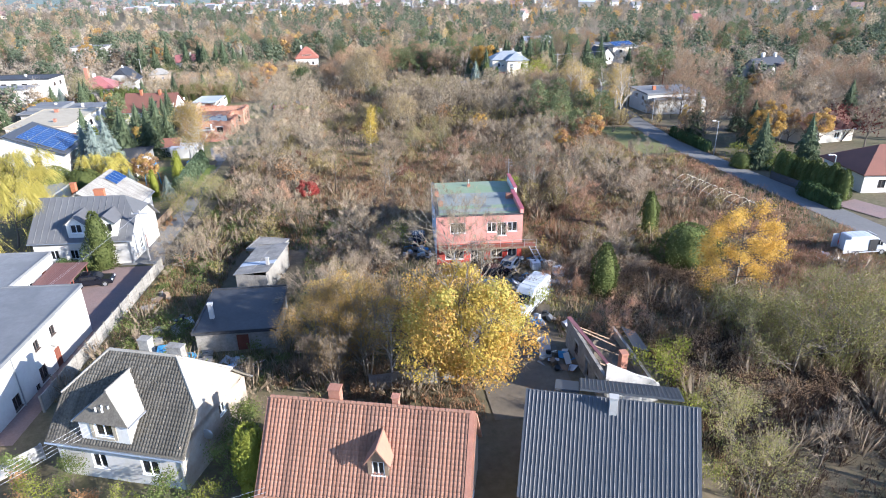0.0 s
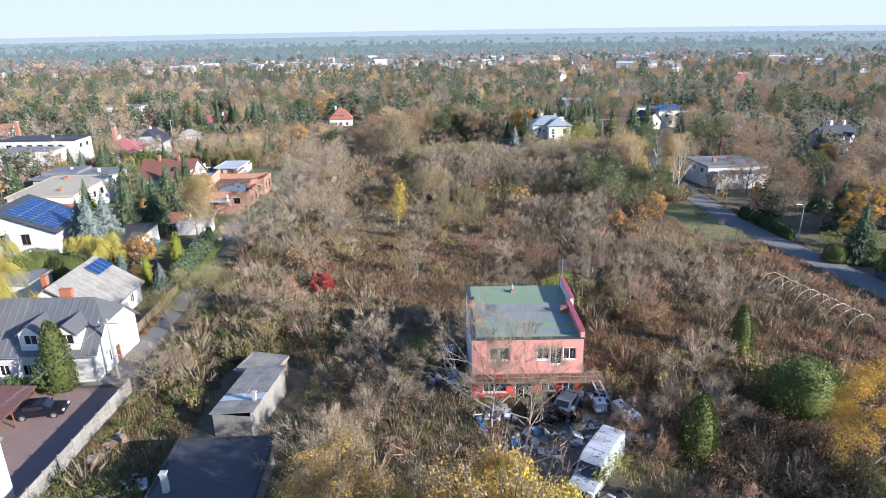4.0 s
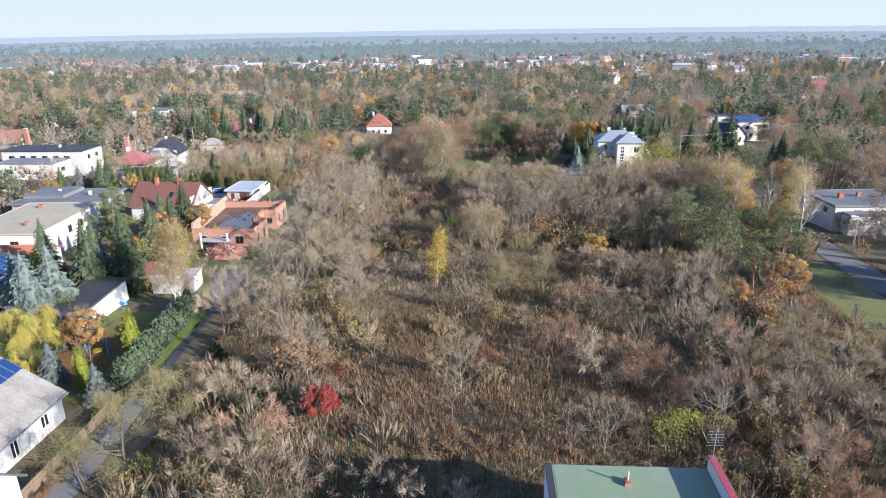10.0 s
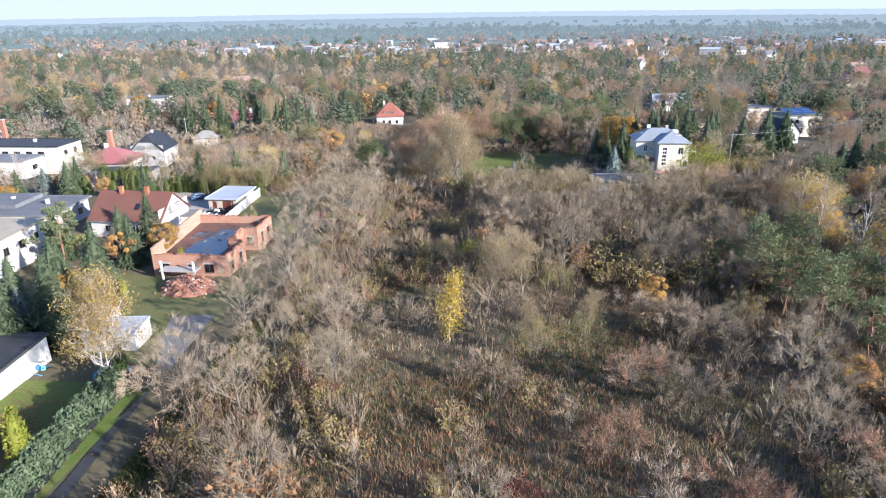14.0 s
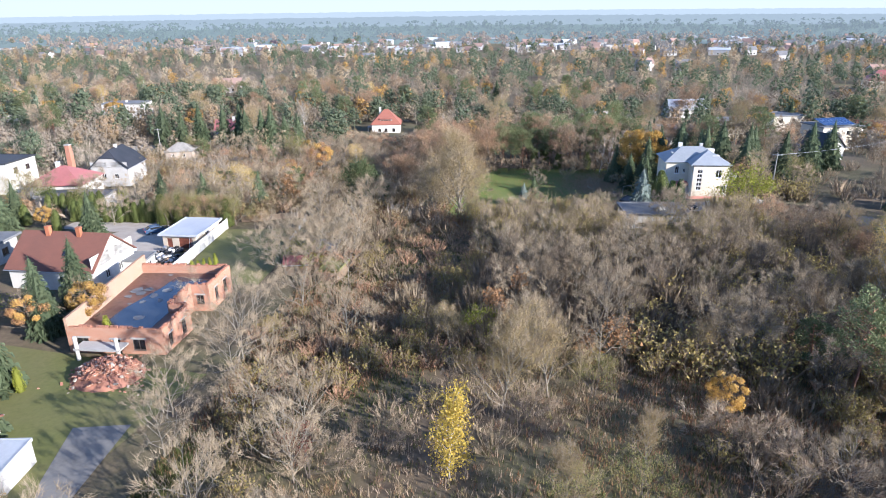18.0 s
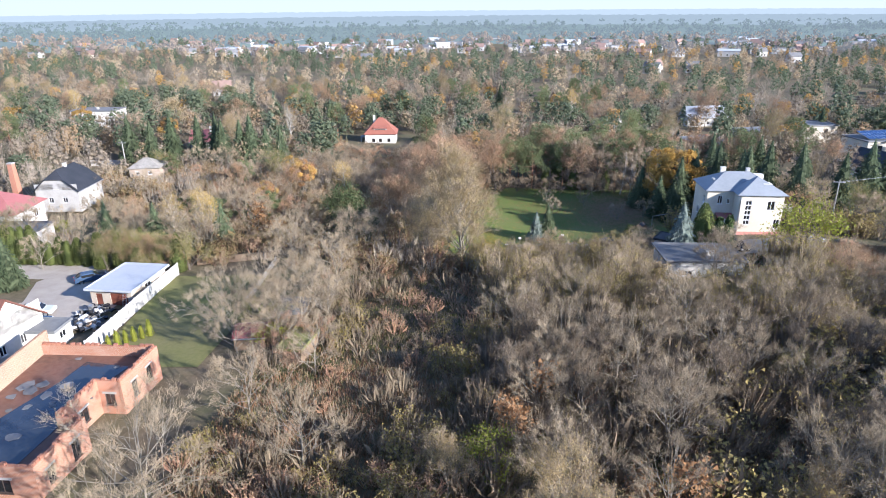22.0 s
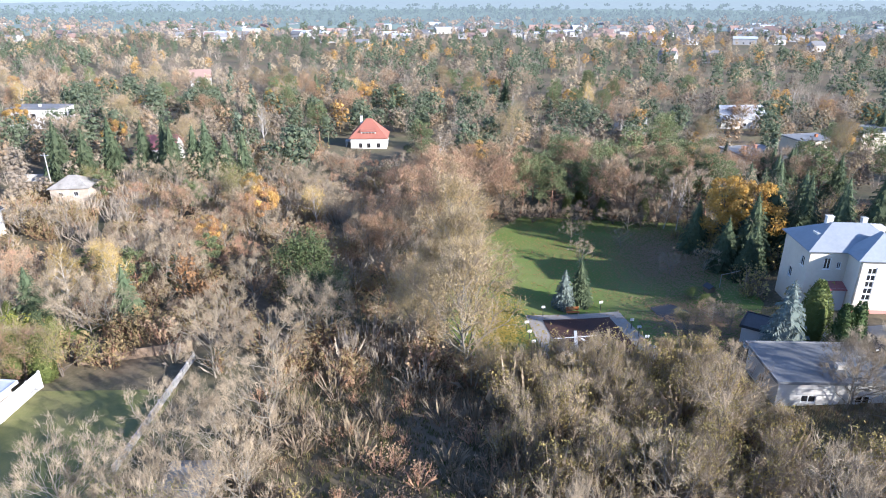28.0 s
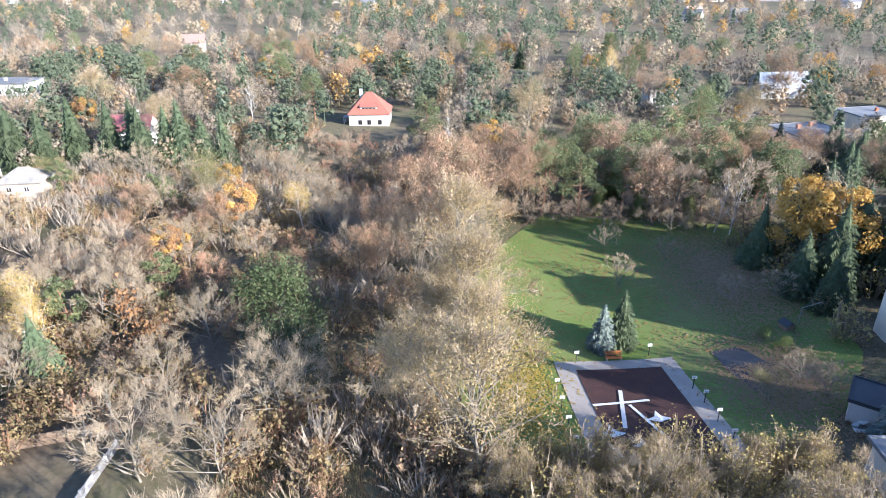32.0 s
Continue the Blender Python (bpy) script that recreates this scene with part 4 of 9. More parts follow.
LOOK = {
    "bare_tree": ("leafless grey fruit tree with fine pale twigs", "tree"), "bare_brown_tree": ("leafless brown-grey tree in the thicket", "tree"),
    "big_bare_tree": ("spreading leafless walnut tree with pale limbs", "tree"), "sapling": ("thin leafless sapling among dead weeds", "sapling"),
    "tan_tree": ("tall tree with sparse tan autumn leaves", "tree"), "alder": ("many-stemmed tree with thin olive-yellow leaves", "tree"),
    "bare_alder": ("many-stemmed upright tree without leaves", "tree"),
    "olive_tree": ("spreading shrubby tree with olive-green leaves", "tree"), "rust_tree": ("tree with thin rust-brown autumn leaves", "tree"),
    "thin_gold_tree": ("many-stemmed tree in thin golden leaf", "tree"), "copper_tree": ("many-stemmed tree in thin copper and gold leaf", "tree"),
    "orange_tree": ("rounded tree in orange-brown autumn leaf", "tree"), "yellow_tree": ("broad tree in golden autumn leaf", "tree"),
    "maple": ("large round maple in bright yellow leaf", "tree"), "larch": ("golden larch with tiered side branches", "tree"),
    "birch": ("white-stemmed birch with thin golden leaves", "tree"), "bare_birch": ("white-stemmed birch almost without leaves", "tree"),
    "slim_birch": ("slim young birch in bright yellow leaf", "tree"), "willow": ("weeping willow with long yellow-green strands", "tree"),
    "dome_shrub": ("domed leafless grey-brown shrub of dense twigs", "shrub"), "red_dome_shrub": ("domed leafless shrub of reddish arching twigs", "shrub"),
    "red_shrub": ("rounded shrub in vivid red leaf", "shrub"), "wine_shrub": ("dark wine-red shrub among the weeds", "shrub"), "orange_shrub": ("small shrub in orange-brown leaf", "shrub"),
    "lime_shrub": ("rounded shrub in yellow-green leaf", "shrub"), "green_shrub": ("leafy green shrub beside the gardens", "shrub"), "ivy_tree": ("tree overgrown with green ivy", "tree"),
    "spruce": ("tall dark green spruce with drooping branches", "tree"), "blue_spruce": ("silvery blue spruce with tiered branches", "tree"), "pine": ("tall pine with bare reddish trunk and loose green crown", "tree"),
    "young_pine": ("bushy young pine with soft green needles", "tree"), "thuja": ("dense green thuja of conical shape", "tree"), "thuja_dark": ("narrow dark green thuja column", "tree"),
    "thuja_yellow": ("narrow golden-green thuja column", "tree"), "juniper": ("upright grey-green juniper in a hedge row", "shrub"), "round_bush": ("large rounded evergreen bush in the field", "bush"),
    "ivy": ("bright green ivy over the house corner", "ivy"), "hedge_plant": ("clipped dark green hedge plant in a row", "hedge"),
}


def plant(kind, x, y, h=None, name=None, label="", group="", z=None, lean=0.0):
    """One tree or shrub of its own: an Empty with trunk and crown. h: its height in metres."""
    tm, cm, h0 = rng.choice(PROTO[kind])
    s = (h or h0 * rng.uniform(.85, 1.15)) / h0
    ob = new(name or kind)
    ob.empty_display_size = .3
    ob.matrix_world = pose(x, y, gz(x, y) if z is None else z, lean, 0, rng.uniform(0, 360)) @ Matrix.Diagonal((s * rng.uniform(.93, 1.07), s * rng.uniform(.93, 1.07), s, 1))
    tagged(ob, label or LOOK[kind][0], LOOK[kind][1], group)
    linked("trunk", tm, ob)
    linked("crown", cm, ob)
    return ob


def plants(kind, spots, h=None, group=""):
    for x, y in spots:
        plant(kind, x, y, h * rng.uniform(.88, 1.12) if h else None, group=group)


# ---- buildings ----
def half_hip(name, cx, cy, yaw, w, d, eave, ridge, cut, wall_m, roof_m, label, z, wins=(), over=.4, dormers=(), chims=(), frame_m=None, both=False, rows=0.0, seams=0.0, run=None, hip_m=None, east_m=None):
    """A gabled house with the ridge along x whose east gable is clipped by a small hip."""
    h = thing(name, cx, cy, z, yaw, label, "house")
    fm = frame_m or M["frame_white"]
    bm = bmesh.new()
    todo = []
    sl = (ridge - eave) / (d / 2)
    zc = ridge - cut
    yc = cut / sl
    for face, (cr, u, n) in FACES.items():
        ln = w if face in "SN" else d
        o = (cr[0] * w / 2, cr[1] * d / 2, -1.0)
        mine = [q for q in wins if q[0] == face]
        holes = [(q[1] - q[3] / 2, q[1] + q[3] / 2, q[2] + 1, q[2] + q[4] + 1) for q in mine]
        facade(bm, o, (*u, 0), (*n, 0), ln, eave + 1, holes)
        todo += [(o, u, n, hq, q) for hq, q in zip(holes, mine)]
        if face in "EW":
            x, s = o[0], (1 if face == "E" else -1)
            clip = face == "E" or both
            top = [(x, s * yc, zc), (x, -s * yc, zc)] if clip else [(x, 0, ridge)]
            bm.faces.new([bm.verts.new(p) for p in [(x, -s * d / 2, eave), (x, s * d / 2, eave), *top]])
    wall = part("wall", bm, wall_m, h)
    if east_m:
        wall.data.materials.append(east_m)
        for p in wall.data.polygons:
            if p.center.x > w / 2 - .05:
                p.material_index = 1
    for o, u, n, hq, q in todo:
        kind = q[5] if len(q) > 5 else "window"
        window(h, o, u, n, hq, M["wood_red"] if kind == "door" else fm, kind, q[6] if len(q) > 6 else 2)
    W2, D2, t = w / 2 + over, d / 2 + over, .14
    lo = eave - sl * over
    run = run or cut * .9
    xr, xl = W2 - run, (-W2 + run if both else -W2)
    bm = bmesh.new()
    for s in (-1, 1):
        pts = [(xl, 0, ridge + t), (xr, 0, ridge + t), (W2, s * yc, zc + t), (W2, s * D2, lo + t), (-W2, s * D2, lo + t)]
        if both:
            pts.append((-W2, s * yc, zc + t))
        slab(bm, pts, t)
    rf = part("roof", bm, roof_m, h)
    for s in (1, -1) if both else (1,):
        bm = bmesh.new()
        slab(bm, [(s * xr, 0, ridge + t), (s * W2, -yc, zc + t), (s * W2, yc, zc + t)], t)
        part("hip", bm, hip_m or roof_m, rf)
    if seams:
        for s in (-1, 1):
            k = int(2 * W2 / seams)
            for i in range(1, k):
                x = -W2 + 2 * W2 * i / k
                f = max(0, (abs(x) - xr) / run) if (x > 0 or both) else 0
                part("standing_seam", T((x, s * max(.04, yc * f), ridge + t + .02 - cut * f), (x, s * D2, lo + t + .02), .035, n=4), roof_m, rf)
    if rows:
        tile_rows(rf, xl, xr, D2, ridge + t, lo + t, rows, roof_m, lambda fall: (xl - run * min(1, fall / cut) * both, xr + run * min(1, fall / cut)), .22)
        for s in (-1, 1):
            for e in (-1, 1) if both else (1,):
                part("hip_ridge", T((e * xr, 0, ridge + t + .04), (e * W2, s * yc, zc + t + .04), .11, n=6), hip_m or roof_m, rf)
        part("ridge_capping", T((xl, 0, ridge + t + .05), (xr, 0, ridge + t + .05), .12, n=6), hip_m or roof_m, rf)
    for q in dormers:
        dormer(h, *q, eave=eave, ridge=ridge, half=d / 2, roof_m=roof_m, wall_m=wall_m, frame_m=fm)
    for c in chims:
        chimney(h, *c)
    for s in (-1, 1):
        part("gutter", T((-W2, s * (D2 + .06), lo + .06), (W2, s * (D2 + .06), lo + .06), .07, n=6), M["steel"], h)
        part("downpipe", T((w / 2 - .1, s * (d / 2 + .06), lo), (w / 2 - .1, s * (d / 2 + .06), 0), .05, n=6), M["steel"], h)
    return h


def dormer(h, x, wd, zt, dep, eave=0, ridge=0, half=1, roof_m=None, wall_m=None, frame_m=None, rise=.9, sill=.9):
    """A gabled dormer on the south slope, centred at x, wd wide, its eaves zt high."""
    sl = (ridge - eave) / half
    y0 = -half + dep
    zb = eave + sl * dep
    d = new("dormer")
    d.parent = h
    d.matrix_basis = Matrix.Translation((x, y0, 0))
    bm = bmesh.new()
    hh = zt - zb
    hole = (wd * .2, wd * .8, hh - min(1.2, hh * .8), hh - .12)
    facade(bm, (-wd / 2, 0, zb), (1, 0, 0), (0, -1, 0), wd, hh, [hole])
    back = (zt - zb) / sl
    for s in (-1, 1):
        q = [(s * wd / 2, 0, zb), (s * wd / 2, back, zt), (s * wd / 2, 0, zt)]
        bm.faces.new([bm.verts.new(p) for p in (q if s > 0 else q[::-1])])
    bm.faces.new([bm.verts.new(p) for p in ((-wd / 2, 0, zt), (wd / 2, 0, zt), (0, 0, zt + rise))])
    part("wall", bm, wall_m, d)
    window(d, (-wd / 2, 0, zb), (1, 0), (0, -1), hole, frame_m)
    bm = bmesh.new()
    e = .18
    for s in (-1, 1):
        k = rise / (wd / 2)
        slab(bm, [(0, -.25, zt + rise + .08), (s * (wd / 2 + e), -.25, zt - k * e + .08), (s * (wd / 2 + e), (zt - k * e - zb) / sl, zt - k * e + .08), (0, (zt + rise - zb) / sl, zt + rise + .08)], .08)
    part("roof", bm, roof_m, d)


def tile_rows(roof, x0, x1, D2, ztop, zlo, step, material, ends=None, tw=.24, lip=.022):
    """Courses of rounded tiles on both slopes; ends(fall) gives where a course that lies so far below the ridge begins and stops."""
    ln = math.hypot(D2, ztop - zlo)
    k = int(ln / step)
    ang = math.atan2(ztop - zlo, D2)
    prof = (0, .042, .055, .036, .004)

    def course(a, b):
        n = max(1, round((b - a) / tw))
        v, f = [], []
        for i in range(n):
            w, o = (b - a) / n, len(v)
            up = rng.uniform(0, .012)
            for yy, lift in ((0, 0), (-step * 1.1, lip + up), (-step * 1.1, lip + up - .045)):
                v += [(a + (i + j / 4) * w, yy, p + lift) for j, p in enumerate(prof)]
            f += [(o + r * 5 + j, o + (r + 1) * 5 + j, o + (r + 1) * 5 + j + 1, o + r * 5 + j + 1) for r in range(2) for j in range(4)]
        return mesh_of("tile_course", v, f, material)
    shared = [course(x0, x1) for _ in range(3)] if ends is None else []
    for r in range(k):
        q = (r + .05) * step / ln
        me = course(*ends((ztop - zlo) * (q + step / ln * .6))) if ends else shared[r % 3]
        for s in (1, -1):
            m4 = Matrix.Translation((0, -s * D2 * q, ztop - (ztop - zlo) * q + .03)) @ (Matrix.Rotation(ang, 4, "X") if s > 0 else Matrix.Translation(((x0 + x1), 0, 0)) @ Matrix.Rotation(math.pi, 4, "Z") @ Matrix.Rotation(ang, 4, "X"))
            linked("tile_course", me, roof, m4)


# the old house with the cross gable
old = half_hip("old_house", -18.6, 37.8, -15, 9.4, 8.6, 3.2, 7.3, 2.25, M["bluish_plaster"], M["tile_grey"],
               "old two-storey house with dark lichened tiles and a white cross gable", 3.7,
               wins=[("S", 3.1, .9, 1.1, 1.2), ("S", 6.9, .9, 1.3, 1.2), ("E", 5.2, 2.3, .8, 1.3), ("W", 4, .9, 1.1, 1.2)],
               chims=[(.05, .45, 6, 8.4, .75, .6, M["asbestos"]), (2.35, .4, 6.2, 8.1, 1.1, .55, M["asbestos"])], rows=.3, both=True, run=2.5, hip_m=M["cement_shingle"], east_m=M["old_plaster"])
cg = new("cross_gable")
cg.parent = old
GX, GW, GT, GR, GY = -.55, 3.6, 5.1, 1.55, -4.36
bm = bmesh.new()
hole = (1.15, 2.45, .95, 2.05)
facade(bm, (GX - GW / 2, GY, 2.8), (1, 0, 0), (0, -1, 0), GW, GT - 2.8, [hole])
for e in (-1, 1):
    q = [(GX + e * GW / 2, GY, 2.8), (GX + e * GW / 2, -2.1, GT), (GX + e * GW / 2, GY, GT)]
    bm.faces.new([bm.verts.new(p) for p in (q if e > 0 else q[::-1])])
part("wall", bm, M["white"], cg)
window(cg, (GX - GW / 2, GY, 2.8), (1, 0), (0, -1), hole, M["frame_white"])
part("curtain", B(GX - GW / 2 + 1.25, GX - GW / 2 + 1.8, GY + .17, GY + .19, 3.85, 4.8), M["redwall"], cg, "dark red curtain")
bm = bmesh.new()
for x0, x1, z0, z1 in ((.85, 1.12, .8, 2.2), (2.48, 2.75, .8, 2.2), (1.12, 2.48, 2.08, 2.3), (1.12, 2.48, .7, .9)):
    box(bm, GX - GW / 2 + x0, GX - GW / 2 + x1, GY - .05, GY, 2.8 + z0, 2.8 + z1)
part("window_surround", bm, M["felt_beige"], cg, "cream moulded window surround")
for e in (-1, 1):
    bm = bmesh.new()
    slab(bm, [(GX, GY + .95, GT + GR), (GX, -.72, GT + GR), (GX + e * (GW / 2 + .25), -2.35, GT - .2), (GX + e * (GW / 2 + .25), GY - .2, GT - .2)], .09)
    part("roof", bm, M["cement_shingle"], cg, "pale cement shingle roof slope")
    part("gutter", T((GX + e * (GW / 2 + .3), GY - .2, GT - .24), (GX + e * (GW / 2 + .3), -2.2, GT - .24), .06, n=6), M["steel"], cg)
bm = bmesh.new()
slab(bm, [(GX, GY + .95, GT + GR), (GX - GW / 2 - .25, GY - .2, GT - .2), (GX + GW / 2 + .25, GY - .2, GT - .2)], .09)
part("front_hip", bm, M["tile_grey"], cg, "dark tiled front hip with ceramic insulators")
part("ridge_capping", T((GX, GY + .95, GT + GR + .03), (GX, -.72, GT + GR + .03), .09, n=6), M["cement_shingle"], cg)
for k in range(4):
    part("insulator", T((GX - .3 + k * .24, GY + .1 + (k % 2) * .3, GT + .55), (GX - .3 + k * .24, GY + .1 + (k % 2) * .3, GT + .85), .06, n=6), M["frame_white"], cg)
bm = bmesh.new()
bmesh.ops.create_uvsphere(bm, u_segments=12, v_segments=6, radius=.42)
bmesh.ops.scale(bm, vec=(1, .25, 1), verts=bm.verts)
bmesh.ops.translate(bm, vec=(4.95, -1.6, 2.5), verts=bm.verts)
part("satellite_dish", bm, M["steel"], old, "white satellite dish on the side wall")
# the large red-tiled house
rt = house("red_tiled_house", -2.7, 30.9, -12, 12.5, 6.9, 2.7, 7.1, "gx", M["old_plaster"], M["tile_red"], "long house under a weathered red tile roof", z=3.8, over=.25,
           wins=[("S", 3, .8, 1.1, 1.3), ("S", 8, .8, 1.1, 1.3), ("E", 3.4, .8, 1, 1.3)], chims=[(-2.3, .5, 6, 8.0, .7, .6, M["brick_old"]), (1.5, .45, 6, 7.75, .4, .4, M["brick_old"])])
roof_of = [c for c in rt.children if c.name.startswith("roof")][0]
tile_rows(roof_of, -6.35, 6.05, 3.7, 7.26, 2.55, .3, M["tile_red"])
dormer(rt, .95, 1.25, 5.3, .95, eave=2.7, ridge=7.1, half=3.45, roof_m=M["tile_red"], wall_m=M["wood"], frame_m=M["frame_white"], rise=.95)
bm = bmesh.new()
slab(bm, [(6.05, 0, 7.42), (6.38, 0, 7.42), (6.38, -3.7, 2.72), (6.05, -3.7, 2.72)], .16)
part("verge", bm, M["brick_old"], roof_of, "worn brick verge")
rt_me = mesh_from(lambda q: tube(q, (0, 0, 0), (.35, 0, 0), .13, .11, n=8), "ridge_tile", M["tile_red"])
for i in range(34):
    linked("ridge_tile", rt_me, roof_of, Matrix.Translation((-6.3 + i * .365, 0, 7.3)))
# the house with the dark sheet roof
ds = house("sheet_roofed_house", 11.9, 30.2, -15.5, 9.4, 8.2, 3.2, 7.2, "gx", M["white"], M["sheet_dark"], "white house under a dark ribbed metal sheet roof", z=3.8, seams=.235,
           wins=[("S", 2.5, .8, 1.2, 1.3), ("S", 6.5, .8, 1.2, 1.3)], over=.45, chims=[(.1, -.55, 6.2, 7.9, .45, .4, M["concrete"])])
bm = bmesh.new()
slab(bm, [(-1.9, .2, 7.62), (4.2, .2, 7.62), (4.2, 2.4, 6.9), (-1.9, 2.4, 6.9)], .12)
slab(bm, [(-3.4, .5, 7.25), (-1.9, .5, 7.25), (-1.9, 2.4, 6.6), (-3.4, 2.4, 6.6)], .12)
rr = part("rear_roof", bm, M["sheet_dark"], ds)
for i in range(25):
    part("standing_seam", T((-1.8 + i * .245, .2, 7.64), (-1.8 + i * .245, 2.4, 6.92), .035, n=4), M["sheet_dark"], rr)
bm = B(-4.4, -4.1, -4.14, -4.11, 2.5, 2.62)
box(bm, -4.04, -3.9, -4.14, -4.11, 2.5, 2.62)
part("number_plate", bm, M["black"], ds, "small dark number bars on the white wall")
# white flat-roofed block beside the yard
wb = house("white_flat_block", -39.2, 45.6, 0, 16, 19, 4.75, 4.85, "flat", M["white"], M["felt_grey"], "white two-storey block with a grey flat roof", z=3.2, over=.15,
           wins=[("E", 12.9, -.1, 1.0, 2.1, "door"), ("E", 10.3, .5, 1.1, 1.3), ("E", 9.1, .2, .6, .6), ("E", 13.0, 3.2, .8, .9), ("E", 10.4, 3.3, .8, .9), ("E", 6.2, .6, 1.0, 1.2), ("N", 4, 1, 1.2, 1.2)], frame_m=M["frame_dark"])
bm = bmesh.new()
slab(bm, [(8.0, 2.6, 2.75), (8.9, 2.6, 2.6), (8.9, 4.4, 2.6), (8.0, 4.4, 2.75)], .08)
part("door_canopy", bm, M["grey_render"], wb)
for y in (-2.6, -8.9):
    part("downpipe", T((8.08, y, 0), (8.08, y, 4.7), .06, n=6), M["steel"], wb)
# low annexe with tiled carport
lb = house("low_annexe", -45.6, 62.4, 0, 9.8, 11, 3.2, 3.3, "flat", M["white"], M["felt_grey"], "low white annexe with a grey flat roof", z=2.8, over=.1, wins=[("E", 6, .9, 1.1, 1.1), ("E", 9, 0, 1, 2, "door")])
cp = thing("carport", -38.4, 64.2, 2.7, 0, "carport with a wine-brown tile-effect roof on slim posts", "carport")
bm = bmesh.new()
slab(bm, [(-2.0, -3.6, 1.9), (1.7, -3.6, 1.8), (1.7, 3.6, 2.15), (-2.0, 3.6, 2.25)], .07)
rf = part("roof", bm, M["sheet_wine"], cp)
for i in range(16):
    part("roof_rib", T((-1.9 + i * .235, -3.6, 1.93 - i * .006), (-1.9 + i * .235, 3.6, 2.28 - i * .006), .03, n=4), M["sheet_wine"], rf)
for x, y in ((1.5, -3.3), (1.5, 3.3), (1.5, 0), (-1.8, -3.3)):
    part("post", T((x, y, -.2), (x, y, 2.0), .06, n=6), M["wood_red"], cp)
# white house with two dormers
wh = half_hip("white_gabled_house", -39.3, 76.7, 0, 11.4, 9.0, 3.5, 7.3, 2.0, M["white"], M["sheet_grey"], "white house with a grey seamed sheet roof and two dormers", 2.4,
              wins=[("E", 3.2, .9, .9, 1.4), ("E", 4.5, 0, .9, 2.0, "door"), ("S", 2.3, 1.0, 1.0, 1.2), ("S", 4.6, 1.0, 1.0, 1.2), ("S", 8, 1.0, 1.0, 1.2)],
              dormers=[(-.2, 2.2, 5.5, .1), (3.3, 2.2, 5.5, .1)], chims=[(.9, 1.0, 6, 8.0, 1.2, .5, M["tile_orange"])], seams=.75)
# grey-roofed house with four panels
gh = house("grey_roofed_house", -44.0, 88.4, 0, 10.6, 10.4, 2.7, 6.1, "gy", M["white"], M["asbestos"], "white house with a pale grey sheet roof and four solar panels", z=2.1, over=.4, seams=1.0,
           wins=[("E", 2, .8, 1, 1.2), ("E", 4.2, .5, .9, 1.6), ("E", 8, .8, 1, 1.2), ("N", 3, .8, 1, 1.2)], chims=[(-1.2, -3.4, 4.5, 7.0, .6, .6, M["tile_orange"]), (1.4, 1.5, 4, 4.4, .3, .3, M["tile_orange"])])
sl6 = Vector((-5.3, 0, 3.4)).normalized()
solar(gh, (2.2, 1.6, 4.95), (0, 1, 0), sl6, 4, 1, .95, 1.9)
# house with the solar roof
sh = house("solar_house", -68, 115.3, 6, 17, 11, 4.8, 8.2, "gy", M["white"], M["sheet_dark"], "white house with a roof full of blue solar panels", z=1.7, over=.5, frame_m=M["frame_dark"],
           wins=[("S", 9.5, 2.9, 1.3, 1.7), ("S", 12.5, 2.9, 1.3, 1.7), ("S", 10, .5, 1.5, 1.1), ("S", 12.8, .5, 1.0, 1.1), ("S", 4, .6, 1.4, 1.4), ("E", 3, 1, 1.2, 1.2), ("E", 8, 1, 1.2, 1.2)])
sl7 = Vector((-8.5, 0, 3.4)).normalized()
solar(sh, (8.3, -4.8, 5.05), (0, 1, 0), sl7, 9, 4, 1.06, 1.9)
# small house between, white with green roof strip
house("white_annexe", -55.5, 96.5, 0, 6, 8, 2.8, 2.95, "flat", M["white"], M["felt_grey"], "small white annexe with a flat roof", z=2.0, over=.1, wins=[("E", 3, 1, .8, .9), ("S", 3, 1, .8, .9)])
# beige flat-roofed building
fb = house("beige_flat_building", -78, 147, 4, 12.5, 19, 5.1, 5.2, "flat", M["white"], M["felt_beige"], "white building with a beige felt flat roof", z=.2, over=.25, frame_m=M["frame_dark"],
           wins=[("E", 9, 2.8, 1.2, 1.2), ("E", 12.5, 2.8, 1.2, 1.2), ("E", 16, 2.8, 1, 1.2), ("S", 4, 2.8, 1.4, 1.2), ("S", 8.5, 2.8, 1.4, 1.2)], chims=[(2, -5, 5.2, 6, .5, .5, M["brick_old"]), (-2, 6, 5.2, 6, .9, .5, M["brick_old"])])
house("orange_tiled_shed", -72.5, 134.5, 4, 10, 6, 2.6, 3.9, "gx", M["white"], M["tile_orange"], "low shed with bright orange tiles", "shed", z=.7)
bg2 = house("grey_flat_house", -88, 172, 3, 17, 12, 3.3, 3.4, "flat", M["grey_render"], M["felt_grey"], "low grey house with felt roofs at two levels", z=-.7, over=.6, frame_m=M["frame_dark"],
            wins=[("S", 4, 1, 1.6, 1.3), ("S", 9, 1, 1.6, 1.3), ("S", 13.5, 0, 1.2, 2.1, "door"), ("E", 4, 1, 1.4, 1.2), ("E", 9, 1, 1.4, 1.2)], chims=[(-3, 2, 3.4, 4.6, .5, .5, M["white"]), (4, 1, 3.4, 4.4, .5, .5, M["white"])])
part("upper_roof", B(-8.5, 0, -2, 6, 3.5, 4.2), M["felt_grey"], bg2)
